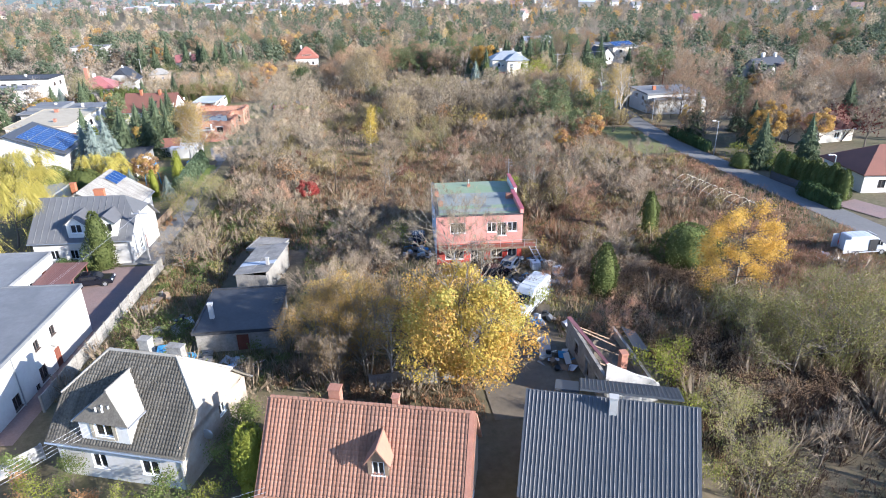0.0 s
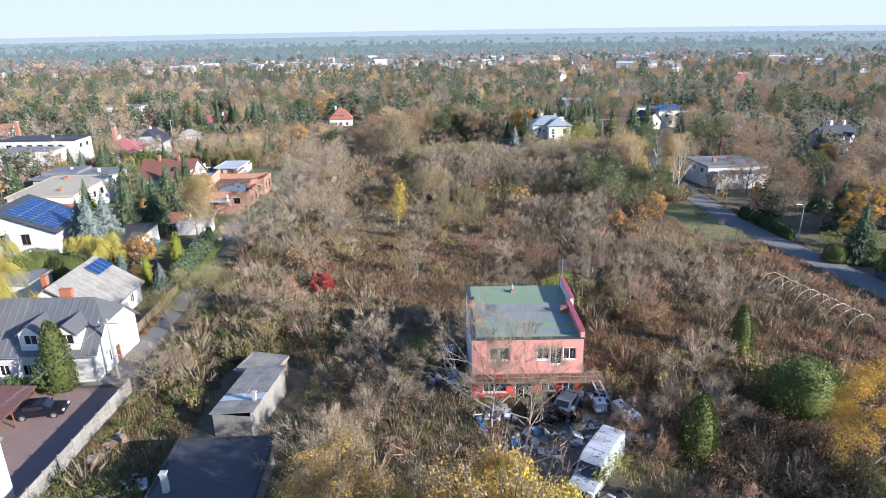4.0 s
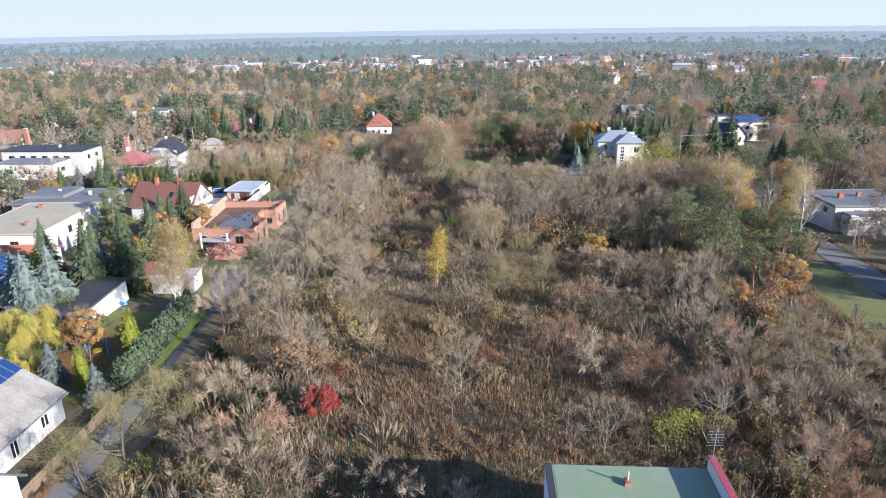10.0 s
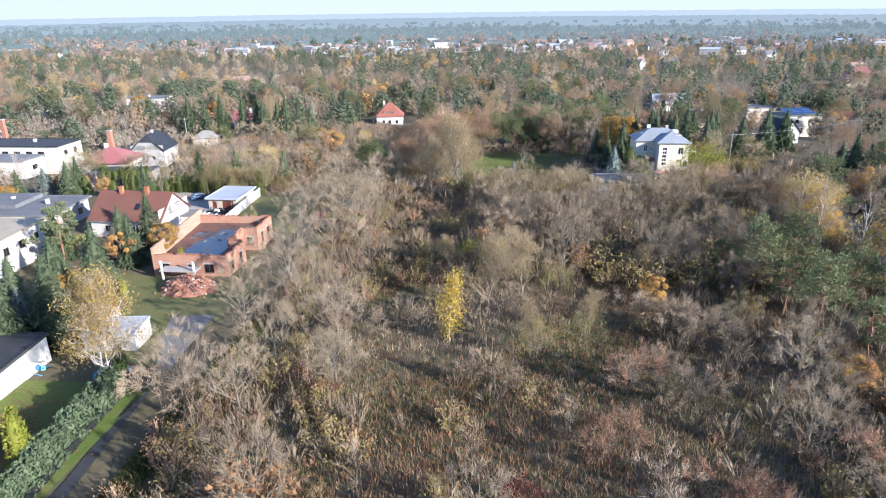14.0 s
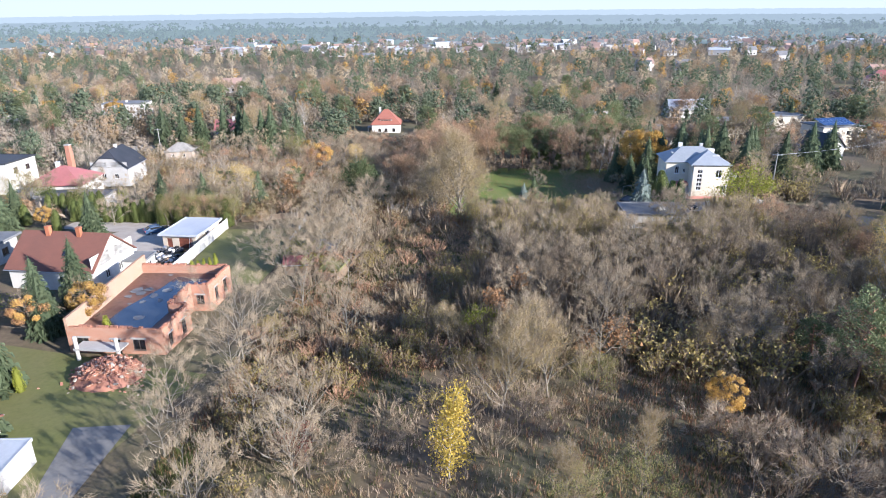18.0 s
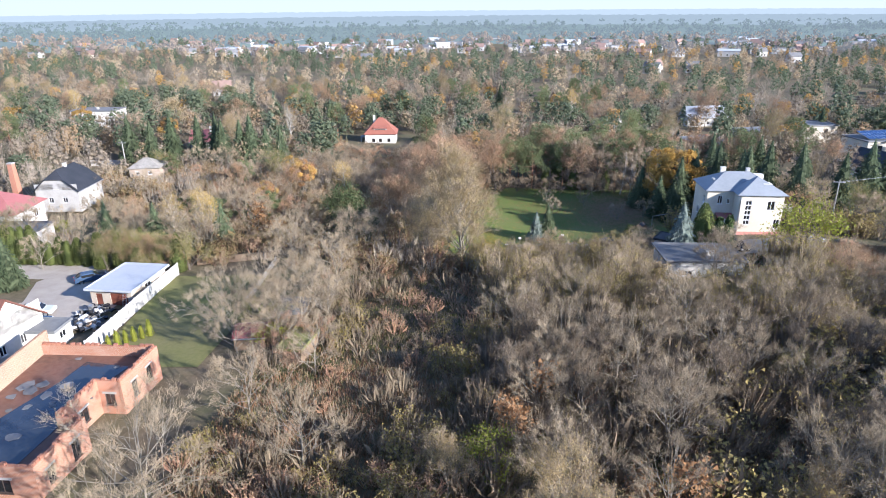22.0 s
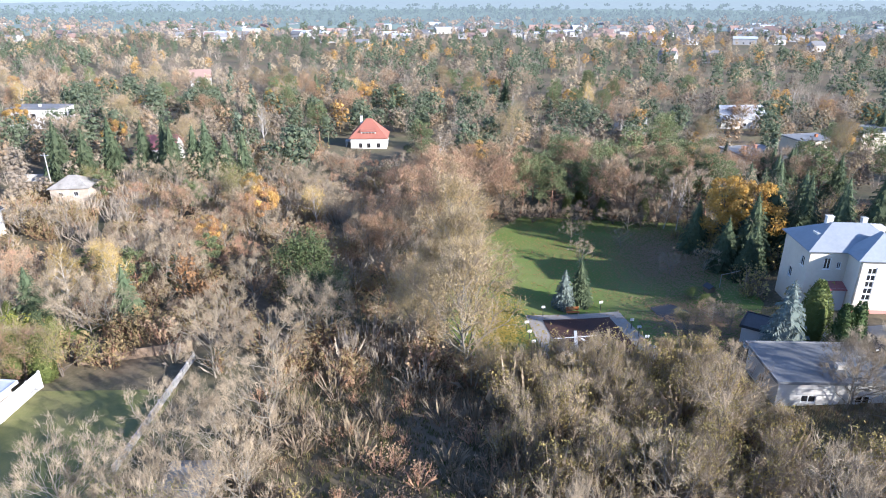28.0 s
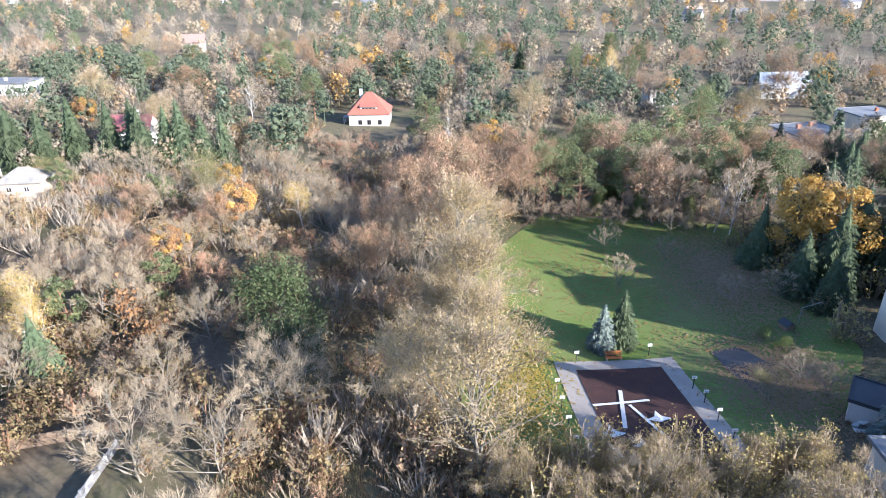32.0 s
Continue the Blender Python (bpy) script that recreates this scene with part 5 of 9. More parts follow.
house("modern_white_house", -131, 231, 0, 25, 10, 6.4, 6.5, "flat", M["white"], M["bitumen"], "long white modern house with dark flat roof", z=-4, over=.3, frame_m=M["frame_dark"],
      wins=[("S", 3 + 3.4 * k, 3.8, 1.8, 1.3) for k in range(6)] + [("S", 3 + 4.2 * k, .6, 2, 1.5) for k in range(5)] + [("E", 3, 3.8, 1.4, 1.3), ("E", 7, 3.8, 1.4, 1.3)], chims=[(2, 1, 6.5, 7.4, .6, .6, M["white"])])
house("white_garage_block", -129, 219, 0, 17, 8, 3.4, 3.5, "flat", M["white"], M["felt_grey"], "low white block with a grey flat roof", "building", z=-2.6, over=.2, frame_m=M["frame_dark"], wins=[("S", 4, .8, 2, 1.2), ("S", 9, .8, 2, 1.2), ("E", 4, .8, 2, 1.2)])
house("wine_roofed_house", -99.5, 219.5, 8, 11, 10, 3.4, 6.6, "hip", M["white"], M["roof_magenta"], "white house with a wine-red hipped roof", z=-2.8, over=.6,
      wins=[("S", 3, 1, 1.3, 1.3), ("S", 7.5, 1, 1.3, 1.3), ("E", 3, 1, 1.3, 1.3), ("E", 7, 1, 1.3, 1.3)], chims=[(-1, 0, 6, 7.6, .8, .6, M["white"])])
house("garage_row", -90, 208.5, 6, 14, 5, 2.5, 2.6, "flat", M["grey_render"], M["felt_grey"], "low grey garages with a flat roof", "garage", z=-1.9, over=.2, wins=[("S", 4, 0, 2.2, 2.1, "door"), ("S", 8, 0, 2.2, 2.1, "door")])
half_hip("slate_roofed_house", -99.5, 240, 96, 10, 9, 3.8, 7.8, 1.8, M["grey_render"], M["black_tile"], "pale grey house with a dark clipped gable roof", -4,
         wins=[("E", 3, 1, 1, 1.2), ("E", 6, 1, 1, 1.2), ("W", 3, 1, 1, 1.2), ("W", 6, 1, 1, 1.2), ("W", 4.5, 4, 1, 1.1)], chims=[(0, 0, 7, 8.6, .7, .5, M["white"])], both=True)
# brown-roofed house with white gable
bh = house("brown_roofed_house", -64.3, 169.4, -3, 12.6, 9.4, 3.2, 6.9, "gx", M["white"], M["tile_brown"], "white house with a brown roof and two brick chimneys", z=-.5, over=.4,
           wins=[("E", 3.2, 1, .9, 1.2), ("E", 6.2, 1, .9, 1.2), ("E", 4.6, 3.9, .9, 1.1), ("S", 3, 1, 1.2, 1.2), ("S", 8, 1, 1.2, 1.2), ("S", 11, 0, 1, 2, "door")],
           chims=[(-2.5, -.4, 5.8, 7.9, .6, .6, M["tile_orange"]), (2.2, -.4, 5.8, 7.9, .6, .6, M["tile_orange"])])
bm = bmesh.new()
slab(bm, [(1.0, -2.2, 5.42), (1.8, -2.2, 5.42), (1.8, -3.2, 4.64), (1.0, -3.2, 4.64)], .05)
part("skylight", bm, M["glass"], bh)
# hangar
hg = house("hangar", -55.7, 188, -2, 5.8, 8.4, 2.4, 2.5, "flat", M["old_plaster"], M["sheet_pale"], "pale blue garage hangar with a white sheet roof", "garage", z=-1.4, over=.5, wins=[("S", 1.2, 0, .9, 1.9, "door"), ("S", 4, 0, 2.4, 2.0, "door"), ("E", 4, 1.2, 1.4, .8)])
# villa
vl = house("villa", 36.4, 225, 0, 11.4, 7.2, 6.7, 9.2, "hip", M["cream"], M["sheet_mid"], "large cream villa with a grey hipped sheet roof", "house", z=-1.2, over=.5, sink=2,
           wins=[("W", 3, 1.6, .9, 1.3), ("W", 5.6, 4.2, .9, 1.3), ("S", 2.2, 4.4, .8, 1.5), ("S", 3.6, 4.5, .5, .9), ("E", 2, 1.6, 1, 1.4), ("E", 5, 4.4, 1, 1.4), ("N", 3, 1.6, 1, 1.4), ("N", 8, 4.4, 1, 1.4)],
           chims=[(-2.3, .6, 8.4, 10.0, .8, .6, M["white"]), (2, .8, 8.4, 9.8, .6, .6, M["concrete"])])
bm = bmesh.new()
holes = [(1.05, 2.05, 1.6 + 2, 5.9 + 2), (4.6, 5.8, 4.2 + 2, 5.8 + 2), (6.0, 7.0, 1.0 + 2, 2.6 + 2)]
facade(bm, (-1.2, -6.3, -2), (1, 0, 0), (0, -1, 0), 7.2, 8.7, holes)
facade(bm, (6.0, -6.3, -2), (0, 1, 0), (1, 0, 0), 2.7, 8.7, [])
facade(bm, (-1.2, -3.6, -2), (0, -1, 0), (-1, 0, 0), 2.7, 8.7, [])
part("front_wall", bm, M["cream"], vl)
for q in holes[1:]:
    window(vl, (-1.2, -6.3, -2), (1, 0), (0, -1), q, M["frame_white"])
for k in range(5):
    window(vl, (-1.2, -6.3, -2), (1, 0), (0, -1), (1.05, 2.05, 3.6 + k * .86, 3.6 + k * .86 + .78), M["frame_white"], panes=2)
bm = bmesh.new()
a, b, c, e, r = (-1.7, -6.8, 6.7), (6.5, -6.8, 6.7), (6.5, -3, 6.7), (-1.7, -3, 6.7), (2.4, -2.6, 9.1)
for q in ([a, b, (2.4, -3.2, 9.1)], [b, c, r, (2.4, -3.2, 9.1)], [e, a, (2.4, -3.2, 9.1), r]):
    slab(bm, [Vector(p) + Vector((0, 0, .17)) for p in q], .15)
part("front_roof", bm, M["sheet_mid"], vl)
part("plinth", B(-1.24, 6.04, -6.34, -3.6, -2, .35), M["pink"], vl, "dull pink plinth")
for x, y, z in ((-3.6, -1.0, 8.0), (3.6, -4.3, 8.1), (4.2, 1.2, 8.3)):
    bm = bmesh.new()
    box(bm, x - .7, x + .7, y - .4, y + .9, z - .5, z + .28)
    part("roof_vent_box", bm, M["white"], vl)
bm = bmesh.new()
slab(bm, [(-4.0, -3.7, 2.9), (-1.3, -3.7, 2.9), (-1.3, -5.3, 2.4), (-4.0, -5.3, 2.4)], .12)
part("porch_roof", bm, M["roof_magenta"], vl)
part("porch_wall", B(-3.6, -1.3, -5.0, -4.85, -2, 2.5), M["white"], vl)
bc = part("balcony", B(6.0, 7.4, -5.2, -2.8, 3.5, 3.7), M["concrete"], vl)
part("balcony_rail", B(7.3, 7.38, -5.2, -2.8, 3.7, 4.7), M["white"], bc)
bm = bmesh.new()
bmesh.ops.create_uvsphere(bm, u_segments=12, v_segments=6, radius=.7)
bmesh.ops.scale(bm, vec=(.25, 1, 1), verts=bm.verts)
bmesh.ops.translate(bm, vec=(7.6, -5.4, 4.4), verts=bm.verts)
part("satellite_dish", bm, M["white"], vl)
part("downpipe", T((-1.0, -6.38, -1), (-1.0, -6.38, 6.6), .06, n=6), M["steel"], vl)
an = house("villa_garage", 24.3, 202.2, 3, 11, 6.8, 3.4, 3.5, "flat", M["white"], M["felt_grey"], "white garage with a wide grey flat roof", "garage", z=-2.2, over=.35, wins=[("S", 3, 1.2, 1.4, .8), ("S", 8, 1.2, 1.4, .8), ("W", 3.4, 1, 1.0, 1.0)], chims=[(1.2, -1.2, 3.6, 4.2, .9, .5, M["white"])])
part("flue", T((1.9, -.6, 3.6), (1.9, -.6, 4.9), .07), M["steel"], an)
house("garden_shed", 22.3, 212.8, -30, 2.6, 3.6, 2.0, 2.1, "flat", M["white"], M["bitumen"], "small white shed with a black flat roof", "shed", over=.25, wins=[("W", 1.8, 0, .8, 1.7, "door")])
# right-hand neighbours
house("black_roofed_house", 80.5, 263, 24, 6.6, 8.0, 2.8, 5.8, "gy", M["white"], M["black_tile"], "white house with a steep black roof", z=-1.6, over=.5, frame_m=M["frame_dark"], wins=[("S", 1.8, .8, 1.0, 1.2), ("S", 4.7, .8, 1.0, 1.2), ("W", 2.5, .8, 1.0, 1.2), ("W", 5.5, .8, 1.0, 1.2)])
yh = house("cream_cube_house", 102, 303, 14, 14, 10, 6.2, 6.3, "flat", M["cream"], M["felt_grey"], "cream cube house with solar panels on its flat roof", z=-6.5, over=.3, frame_m=M["frame_dark"], wins=[("S", 4, 3.8, 1.4, 1.3), ("S", 9, 3.8, 1.4, 1.3), ("S", 6, .8, 1.4, 1.3), ("E", 4, 3.8, 1.2, 1.3)])
solar(yh, (-5.5, -3.5, 6.6), (1, 0, 0), (0, 1, .25), 9, 3, 1.2, 1.9)
house("peach_flat_house", 82, 338, 16, 12, 9, 6, 6.1, "flat", M["cream"], M["felt_grey"], "peach-coloured house with a grey flat roof", z=-10.5, over=.3, frame_m=M["frame_dark"], wins=[("S", 3, 3.6, .8, 1.2), ("S", 5, 3.6, .8, 1.2), ("S", 9, 3.6, 1.2, 1.2)], chims=[(2, 0, 6, 7, .7, .6, M["tile_orange"])])
house("white_terraced_house", 58, 315, 18, 12, 10, 6, 6.15, "flat", M["white"], M["felt_grey"], "white stepped house with a grey flat roof", z=-9.5, over=.5, frame_m=M["frame_dark"], wins=[("S", 3, 3.4, 1.6, 1.4), ("S", 8, 3.4, 2.4, 1.4), ("S", 5, .6, 1.4, 1.4), ("E", 3, 3.4, 1.4, 1.4)], chims=[(-2, 1, 6.2, 7.2, .7, .7, M["brick_old"]), (2, 2, 6.2, 7.2, .7, .7, M["brick_old"])])
house("grey_gabled_house", 80, 392, 10, 17, 9, 4, 8, "gx", M["white"], M["sheet_pale"], "white house with a pale grey gable roof", z=-12, wins=[("S", 4, 1, 1.4, 1.3), ("S", 9, 1, 1.4, 1.3), ("E", 4.5, 4.2, 1, 1.2)])
house("white_block_house", 38, 376, 6, 9, 9, 6, 7.2, "hip", M["white"], M["sheet_dark"], "white two-storey house with a blue-grey roof", z=-11.8, wins=[("S", 2.5, 3.6, 1.2, 1.2), ("S", 6, 3.6, 1.2, 1.2), ("S", 4, .8, 1.4, 1.2)])
fr = house("lane_flat_house", 68.5, 165, 4, 14, 11, 4.2, 4.35, "flat", M["white"], M["felt_grey"], "white house with stepped grey flat roofs beside the lane", z=.2, over=.3, wins=[("S", 4, 2.4, 1.4, 1.2), ("W", 4, 2.4, 1.4, 1.2), ("W", 8, 2.4, 1.4, 1.2)], chims=[(-3, 0, 4.3, 5.4, .8, .6, M["tile_orange"]), (1, 1, 4.3, 5.2, .7, .5, M["brick_old"])])
part("lower_roof", B(-6, 7.5, -8.5, -5.8, 3.2, 3.5), M["felt_grey"], fr)
part("lower_wall", B(-5.8, 7.3, -8.3, -5.7, -1, 3.2), M["white"], fr)
bw = house("red_roofed_bungalow", 76, 93, 0, 13, 10, 3.0, 6.2, "hip", M["white"], M["tile_brown"], "white bungalow with a red-brown hipped roof", z=2.1, over=.6, frame_m=M["frame_dark"], wins=[("S", 3, .9, 1.2, 1.3), ("S", 6, 0, 1.1, 2.1, "door"), ("W", 3, .9, 1.2, 1.3), ("W", 7, .9, 1.2, 1.3)])
half_hip("dark_roofed_house", 116, 203, 30, 16, 10, 4, 9, 1.5, M["grey_render"], M["black_tile"], "dark-roofed house with two front dormers among trees", -2.2, wins=[("S", 3, 1, 1.3, 1.3), ("S", 9, 1, 1.3, 1.3)], dormers=[(-3, 2, 6.3, .2), (2, 2, 6.3, .2)], chims=[(-1, .5, 8, 10.4, 1.2, .7, M["white"]), (5, 0, 8, 10, .9, .7, M["white"])])
house("brown_hall", 104, 210, 20, 14, 8, 3.2, 5.2, "gx", M["cream"], M["tile_brown"], "low building with a rust-brown roof", "building", z=-2.6, wins=[("S", 4, 1, 1.4, 1.2), ("S", 9, 1, 1.4, 1.2)])
house("beige_gabled_house", 84, 124, 12, 12, 8, 2.8, 5.4, "gx", M["cream"], M["tile_brown"], "beige house with a brown roof behind orange trees", z=1.3, wins=[("S", 3, .9, 1.3, 1.2), ("S", 8, .9, 1.3, 1.2)])
# houses farther north
fh = house("red_roofed_cottage", -48.6, 342.5, 6, 11, 9.5, 3.9, 9.2, "hip", M["white"], M["tile_cottage"], "white cottage with a steep red hipped roof and dormer", z=-10.9, over=.5, frame_m=M["frame_dark"],
           wins=[("S", 3, 1.2, 1.1, 1.3), ("S", 5.5, 1.2, 1.1, 1.3), ("S", 8.5, 1.2, 1.1, 1.3), ("E", 3, 1.2, 1.1, 1.3), ("E", 6.5, 1.2, 1.1, 1.3)], chims=[(-2.4, .6, 6, 10.0, .8, .7, M["white"])])
bm = B(-2.3, 2.3, -3.9, -1.5, 4.6, 6.0)
part("dormer", bm, M["white"], fh)
bm = bmesh.new()
slab(bm, [(-2.6, -4.2, 6.0), (2.6, -4.2, 6.0), (2.2, -1, 7.4), (-2.2, -1, 7.4)], .12)
part("dormer_roof", bm, M["tile_cottage"], fh)
for k in range(4):
    part("dormer_pane", B(-1.9 + k * 1.0, -1.1 + k * 1.0, -3.93, -3.9, 4.9, 5.7), M["glass"], fh)
part("porch", B(-7.4, -5.5, -3.2, 0, 2.7, 2.9), M["concrete"], fh)
for y in (-3.0, -.2):
    part("porch_post", B(-7.3, -7.1, y, y + .2, -.5, 2.7), M["white"], fh)
house("white_cube_house", -152, 336, 4, 16, 9, 6.2, 6.35, "flat", M["white"], M["felt_grey"], "white flat-roofed house half hidden by trees", z=-4.6, over=.2, frame_m=M["frame_dark"], wins=[("S", 3, 3.6, 1.6, 1.3), ("S", 8, 3.6, 1.6, 1.3), ("E", 4, 3.6, 1.2, 1.2)], chims=[(0, 0, 6.3, 7.2, .7, .6, M["white"])])
house("crimson_roofed_house", -97, 305, 10, 9, 8, 3.0, 5.8, "gx", M["white"], M["roof_magenta"], "house with a crimson roof behind spruces", z=-5.6, wins=[("S", 4, 1, 1.2, 1.2), ("S", 9, 1, 1.2, 1.2)], chims=[(1.5, -.6, 5, 7.0, .9, .7, M["white"])])
house("small_cottage", -97, 268, 12, 7.5, 6, 2.5, 4.6, "hip", M["old_plaster"], M["asbestos"], "small old cottage with a grey sheet roof", "cottage", z=-5.2, wins=[("S", 2, .9, .9, 1), ("S", 5, .9, .9, 1)])
house("black_roofed_villa", -226, 360, 10, 15, 10, 4, 9, "gx", M["white"], M["black_tile"], "white villa with a steep black roof", z=-10, wins=[("S", 4, 1, 1.4, 1.3), ("S", 9, 1, 1.4, 1.3), ("E", 5, 4.4, 1.2, 1.2)])
house("orange_roofed_house", -172, 268, 8, 13, 10, 4, 8, "gx", M["white"], M["tile_red"], "white house with an orange-red roof and panels", z=-5.4, wins=[("S", 4, 1, 1.4, 1.3), ("E", 5, 4.2, 1, 1.2)])
house("red_roofed_villa", 229, 512, -10, 18, 12, 6, 12, "hip", M["cream"], M["roof_magenta"], "large house with a bright red hipped roof", z=-14, wins=[("S", 4, 3.4, 1.6, 1.5), ("S", 9, 3.4, 1.6, 1.5)])
house("brown_roofed_cottage", 124, 317, -20, 13, 10, 3.4, 8, "gx", M["white"], M["tile_brown"], "white cottage with a brown tiled roof", z=-9.4, wins=[("S", 4, 1, 1.3, 1.3), ("E", 5, 4, 1, 1.2), ("W", 5, 4, 1, 1.2)])
house("beige_cube_house", 108, 355, 8, 12, 10, 6, 6.2, "flat", M["cream"], M["felt_grey"], "beige flat-roofed house among bare trees", z=-11, frame_m=M["frame_dark"], wins=[("S", 3, 3.6, 1.4, 1.3), ("S", 8, 3.6, 1.4, 1.3)])
for x, y, h in ((-112.8, 241, 9.5), (-152, 250, 11)):
    st = thing("brick_smokestack", x, y, None, 0, "tall square brick chimney", "chimney")
    bm = bmesh.new()
    vs = box(bm, -.75, .75, -.75, .75, -1, h)
    for v in vs:
        if v.co.z > 1:
            v.co.x *= .72
            v.co.y *= .72
    part("shaft", bm, M["brick_old"], st)
    part("cap", B(-.62, .62, -.62, .62, h, h + .25), M["concrete"], st)


# ---- buildings of the field ----
ph = thing("pink_house", 8.3, 74, 2.4, 0, "flat-roofed salmon pink house with a green felt roof", "house")
HW, HD, TOP = 5.05, 6.25, 6.35
bm = bmesh.new()
s_holes = [(1.6, 3.4, 4.25, 5.55), (5.9, 7.0, 4.25, 5.45), (7.08, 8.2, 3.75, 5.45), (8.28, 9.45, 4.25, 5.45)]
facade(bm, (-HW, -HD, 2.85), (1, 0, 0), (0, -1, 0), 2 * HW, TOP - 2.85, [(a, b, c - 2.85, d - 2.85) for a, b, c, d in s_holes])
part("front_wall", bm, M["pink"], ph, "salmon pink rendered front")
for q in s_holes:
    window(ph, (-HW, -HD, 0), (1, 0), (0, -1), q, M["frame_white"], panes=2)
    part("curtain", B(-HW + q[0] + .1, -HW + q[1] - .1, -HD + .2, -HD + .22, q[2] + .1, q[3] - .1), M["white"], ph)
bm = bmesh.new()
g_holes = [(1.0, 3.2, .9, 2.2), (4.0, 5.6, .1, 2.4), (6.4, 7.8, .9, 2.2), (8.4, 9.5, .1, 2.2)]
facade(bm, (-HW, -HD + .05, -1), (1, 0, 0), (0, -1, 0), 2 * HW, 3.85, [(a, b, c + 1, d + 1) for a, b, c, d in g_holes])
part("ground_floor_wall", bm, M["redwall"], ph, "bright red ground floor wall")
for q in g_holes:
    window(ph, (-HW, -HD + .05, 0), (1, 0), (0, -1), q, M["frame_white"], "window", 2)
bm = bmesh.new()
facade(bm, (-HW, HD, -1), (0, -1, 0), (-1, 0, 0), 2 * HD, TOP + 1, [])
facade(bm, (HW, HD, -1), (-1, 0, 0), (0, 1, 0), 2 * HW, TOP + 1, [(2, 3.2, 5.2, 6.4), (6, 7.2, 5.2, 6.4)])
part("side_wall", bm, M["blue_white"], ph, "pale blue-grey side wall")
bm = bmesh.new()
facade(bm, (HW, -HD, -1), (0, 1, 0), (1, 0, 0), 2 * HD, TOP + 1, [(3, 4.2, 5.2, 6.4)])
part("east_wall", bm, M["pink"], ph)
rf = part("roof", B(-HW + .02, HW - .02, -HD + .02, HD - .02, TOP - .05, TOP + .03), M["green_roof"], ph, "green and grey bitumen felt roof")
for i in range(1, 11):
    yy = -HD + i * 1.14
    sp = part("felt_sheet", B(-HW + .5, HW - .35, yy, yy + 1.13, TOP + .03, TOP + .04 + .004 * (i % 2)), M["green_roof"] if i > 6 or i == 2 else M["felt_sage"], rf)
    sp.location.x = 0
# uneven patches of a darker felt colour on the roof
M["dark_felt"] = mat("dark_roofing_felt", (.115, .13, .125), (.15, .17, .155), (.09, .1, .1), big=.6, fine=3, bump=.05, rough=.45)
for x, y, a, b in ((.9, -3.4, 1.1, .5), (2.6, -.2, .9, .35), (-2.8, .8, .5, .8)):
    bm = bmesh.new()
    bm.faces.new([bm.verts.new((x + a * (1 + 1.1 * noise.noise(Vector((x, y, k * .9)))) * math.cos(k * .3927), y + b * (1 + 1.2 * noise.noise(Vector((k * .9, x, y)))) * math.sin(k * .3927), TOP + .05)) for k in range(16)])
    part("wet_patch", bm, M["dark_felt"], rf, "dark uneven patch on the felt")
part("roof_edge", B(-HW - .06, HW + .04, -HD - .06, -HD + .3, TOP - .02, TOP + .12), M["bitumen"], ph, "black felt roof edge")
part("west_parapet", B(-HW - .05, -HW + .38, -HD + .3, HD, TOP - .02, TOP + .16), M["bitumen"], ph, "low black felt rim")
part("east_parapet", B(HW - .32, HW + .05, -HD + .0, .9, TOP + .05, TOP + .62), M["pink"], ph)
part("east_capping", B(HW - .38, HW + .11, -HD + .0, .9, TOP + .62, TOP + .7), M["parapet"], ph, "crimson sheet capping")
part("east_parapet_rear", B(HW + .06, HW + .4, .6, HD, TOP - 1, TOP + .95), M["white"], ph)
part("east_capping_rear", B(HW + .0, HW + .46, .55, HD + .05, TOP + .95, TOP + 1.03), M["parapet"], ph, "crimson sheet capping")
for x, y, w, h in ((HW - .75, -.6, .85, .55), (-HW + .75, -2.4, .55, .5), (-HW + .45, .9, .5, .6), (-.2, 4.6, .4, .25)):
    ch = part("chimney", B(x - w / 2, x + w / 2, y - .28, y + .28, TOP + .03, TOP + h), M["brick_old"], ph)
    for k in range(3):
        part("chimney_slot", B(x - w * .4 + k * w * .27, x - w * .4 + k * w * .27 + w * .17, y - .29, y + .29, TOP + h, TOP + h + .1), M["brick_old"], ch)
part("black_flue", T((-HW + .45, 1.5, TOP), (-HW + .45, 1.5, TOP + .85), .2, n=10), M["black"], ph)
part("vent_pipe", T((-.2, 4.6, TOP), (-.2, 4.6, TOP + .95), .06), M["white"], ph)
bal = part("balcony", B(-HW + .2, HW + 1.4, -HD - 1.3, -HD, 2.66, 2.8), M["wood_red"], ph)
part("balcony_edge", B(-HW + .2, HW + 1.4, -HD - 1.33, -HD - 1.3, 2.6, 2.84), M["wood"], bal)
bm = bmesh.new()
tube(bm, (-HW + .3, -HD - 1.42, 3.75), (HW + 1.3, -HD - 1.42, 3.75), .025, n=5)
tube(bm, (-HW + .3, -HD - 1.42, 3.3), (HW + 1.3, -HD - 1.42, 3.3), .02, n=5)
part("balcony_rail", bm, M["steel"], bal)
for i in range(9):
    x = -HW + .3 + i * 1.4
    part("rail_post", T((x, -HD - 1.42, 2.85), (x, -HD - 1.42, 3.75), .025, n=5), M["steel"], bal)
bm = bmesh.new()
tube(bm, (HW + 1.3, -HD - 1.3, 2.8), (HW + 2.9, -HD - 3.4, -.2), .05, n=5)
tube(bm, (HW + .6, -HD - 1.3, 2.8), (HW + 2.2, -HD - 3.4, -.2), .05, n=5)
for k in range(9):
    q = k / 9
    tube(bm, (HW + 1.3 + 1.6 * q, -HD - 1.3 - 2.1 * q, 2.8 - 3 * q), (HW + .6 + 1.6 * q, -HD - 1.3 - 2.1 * q, 2.8 - 3 * q), .03, n=4)
part("outer_stair", bm, M["steel"], ph, "steel stair down from the balcony")
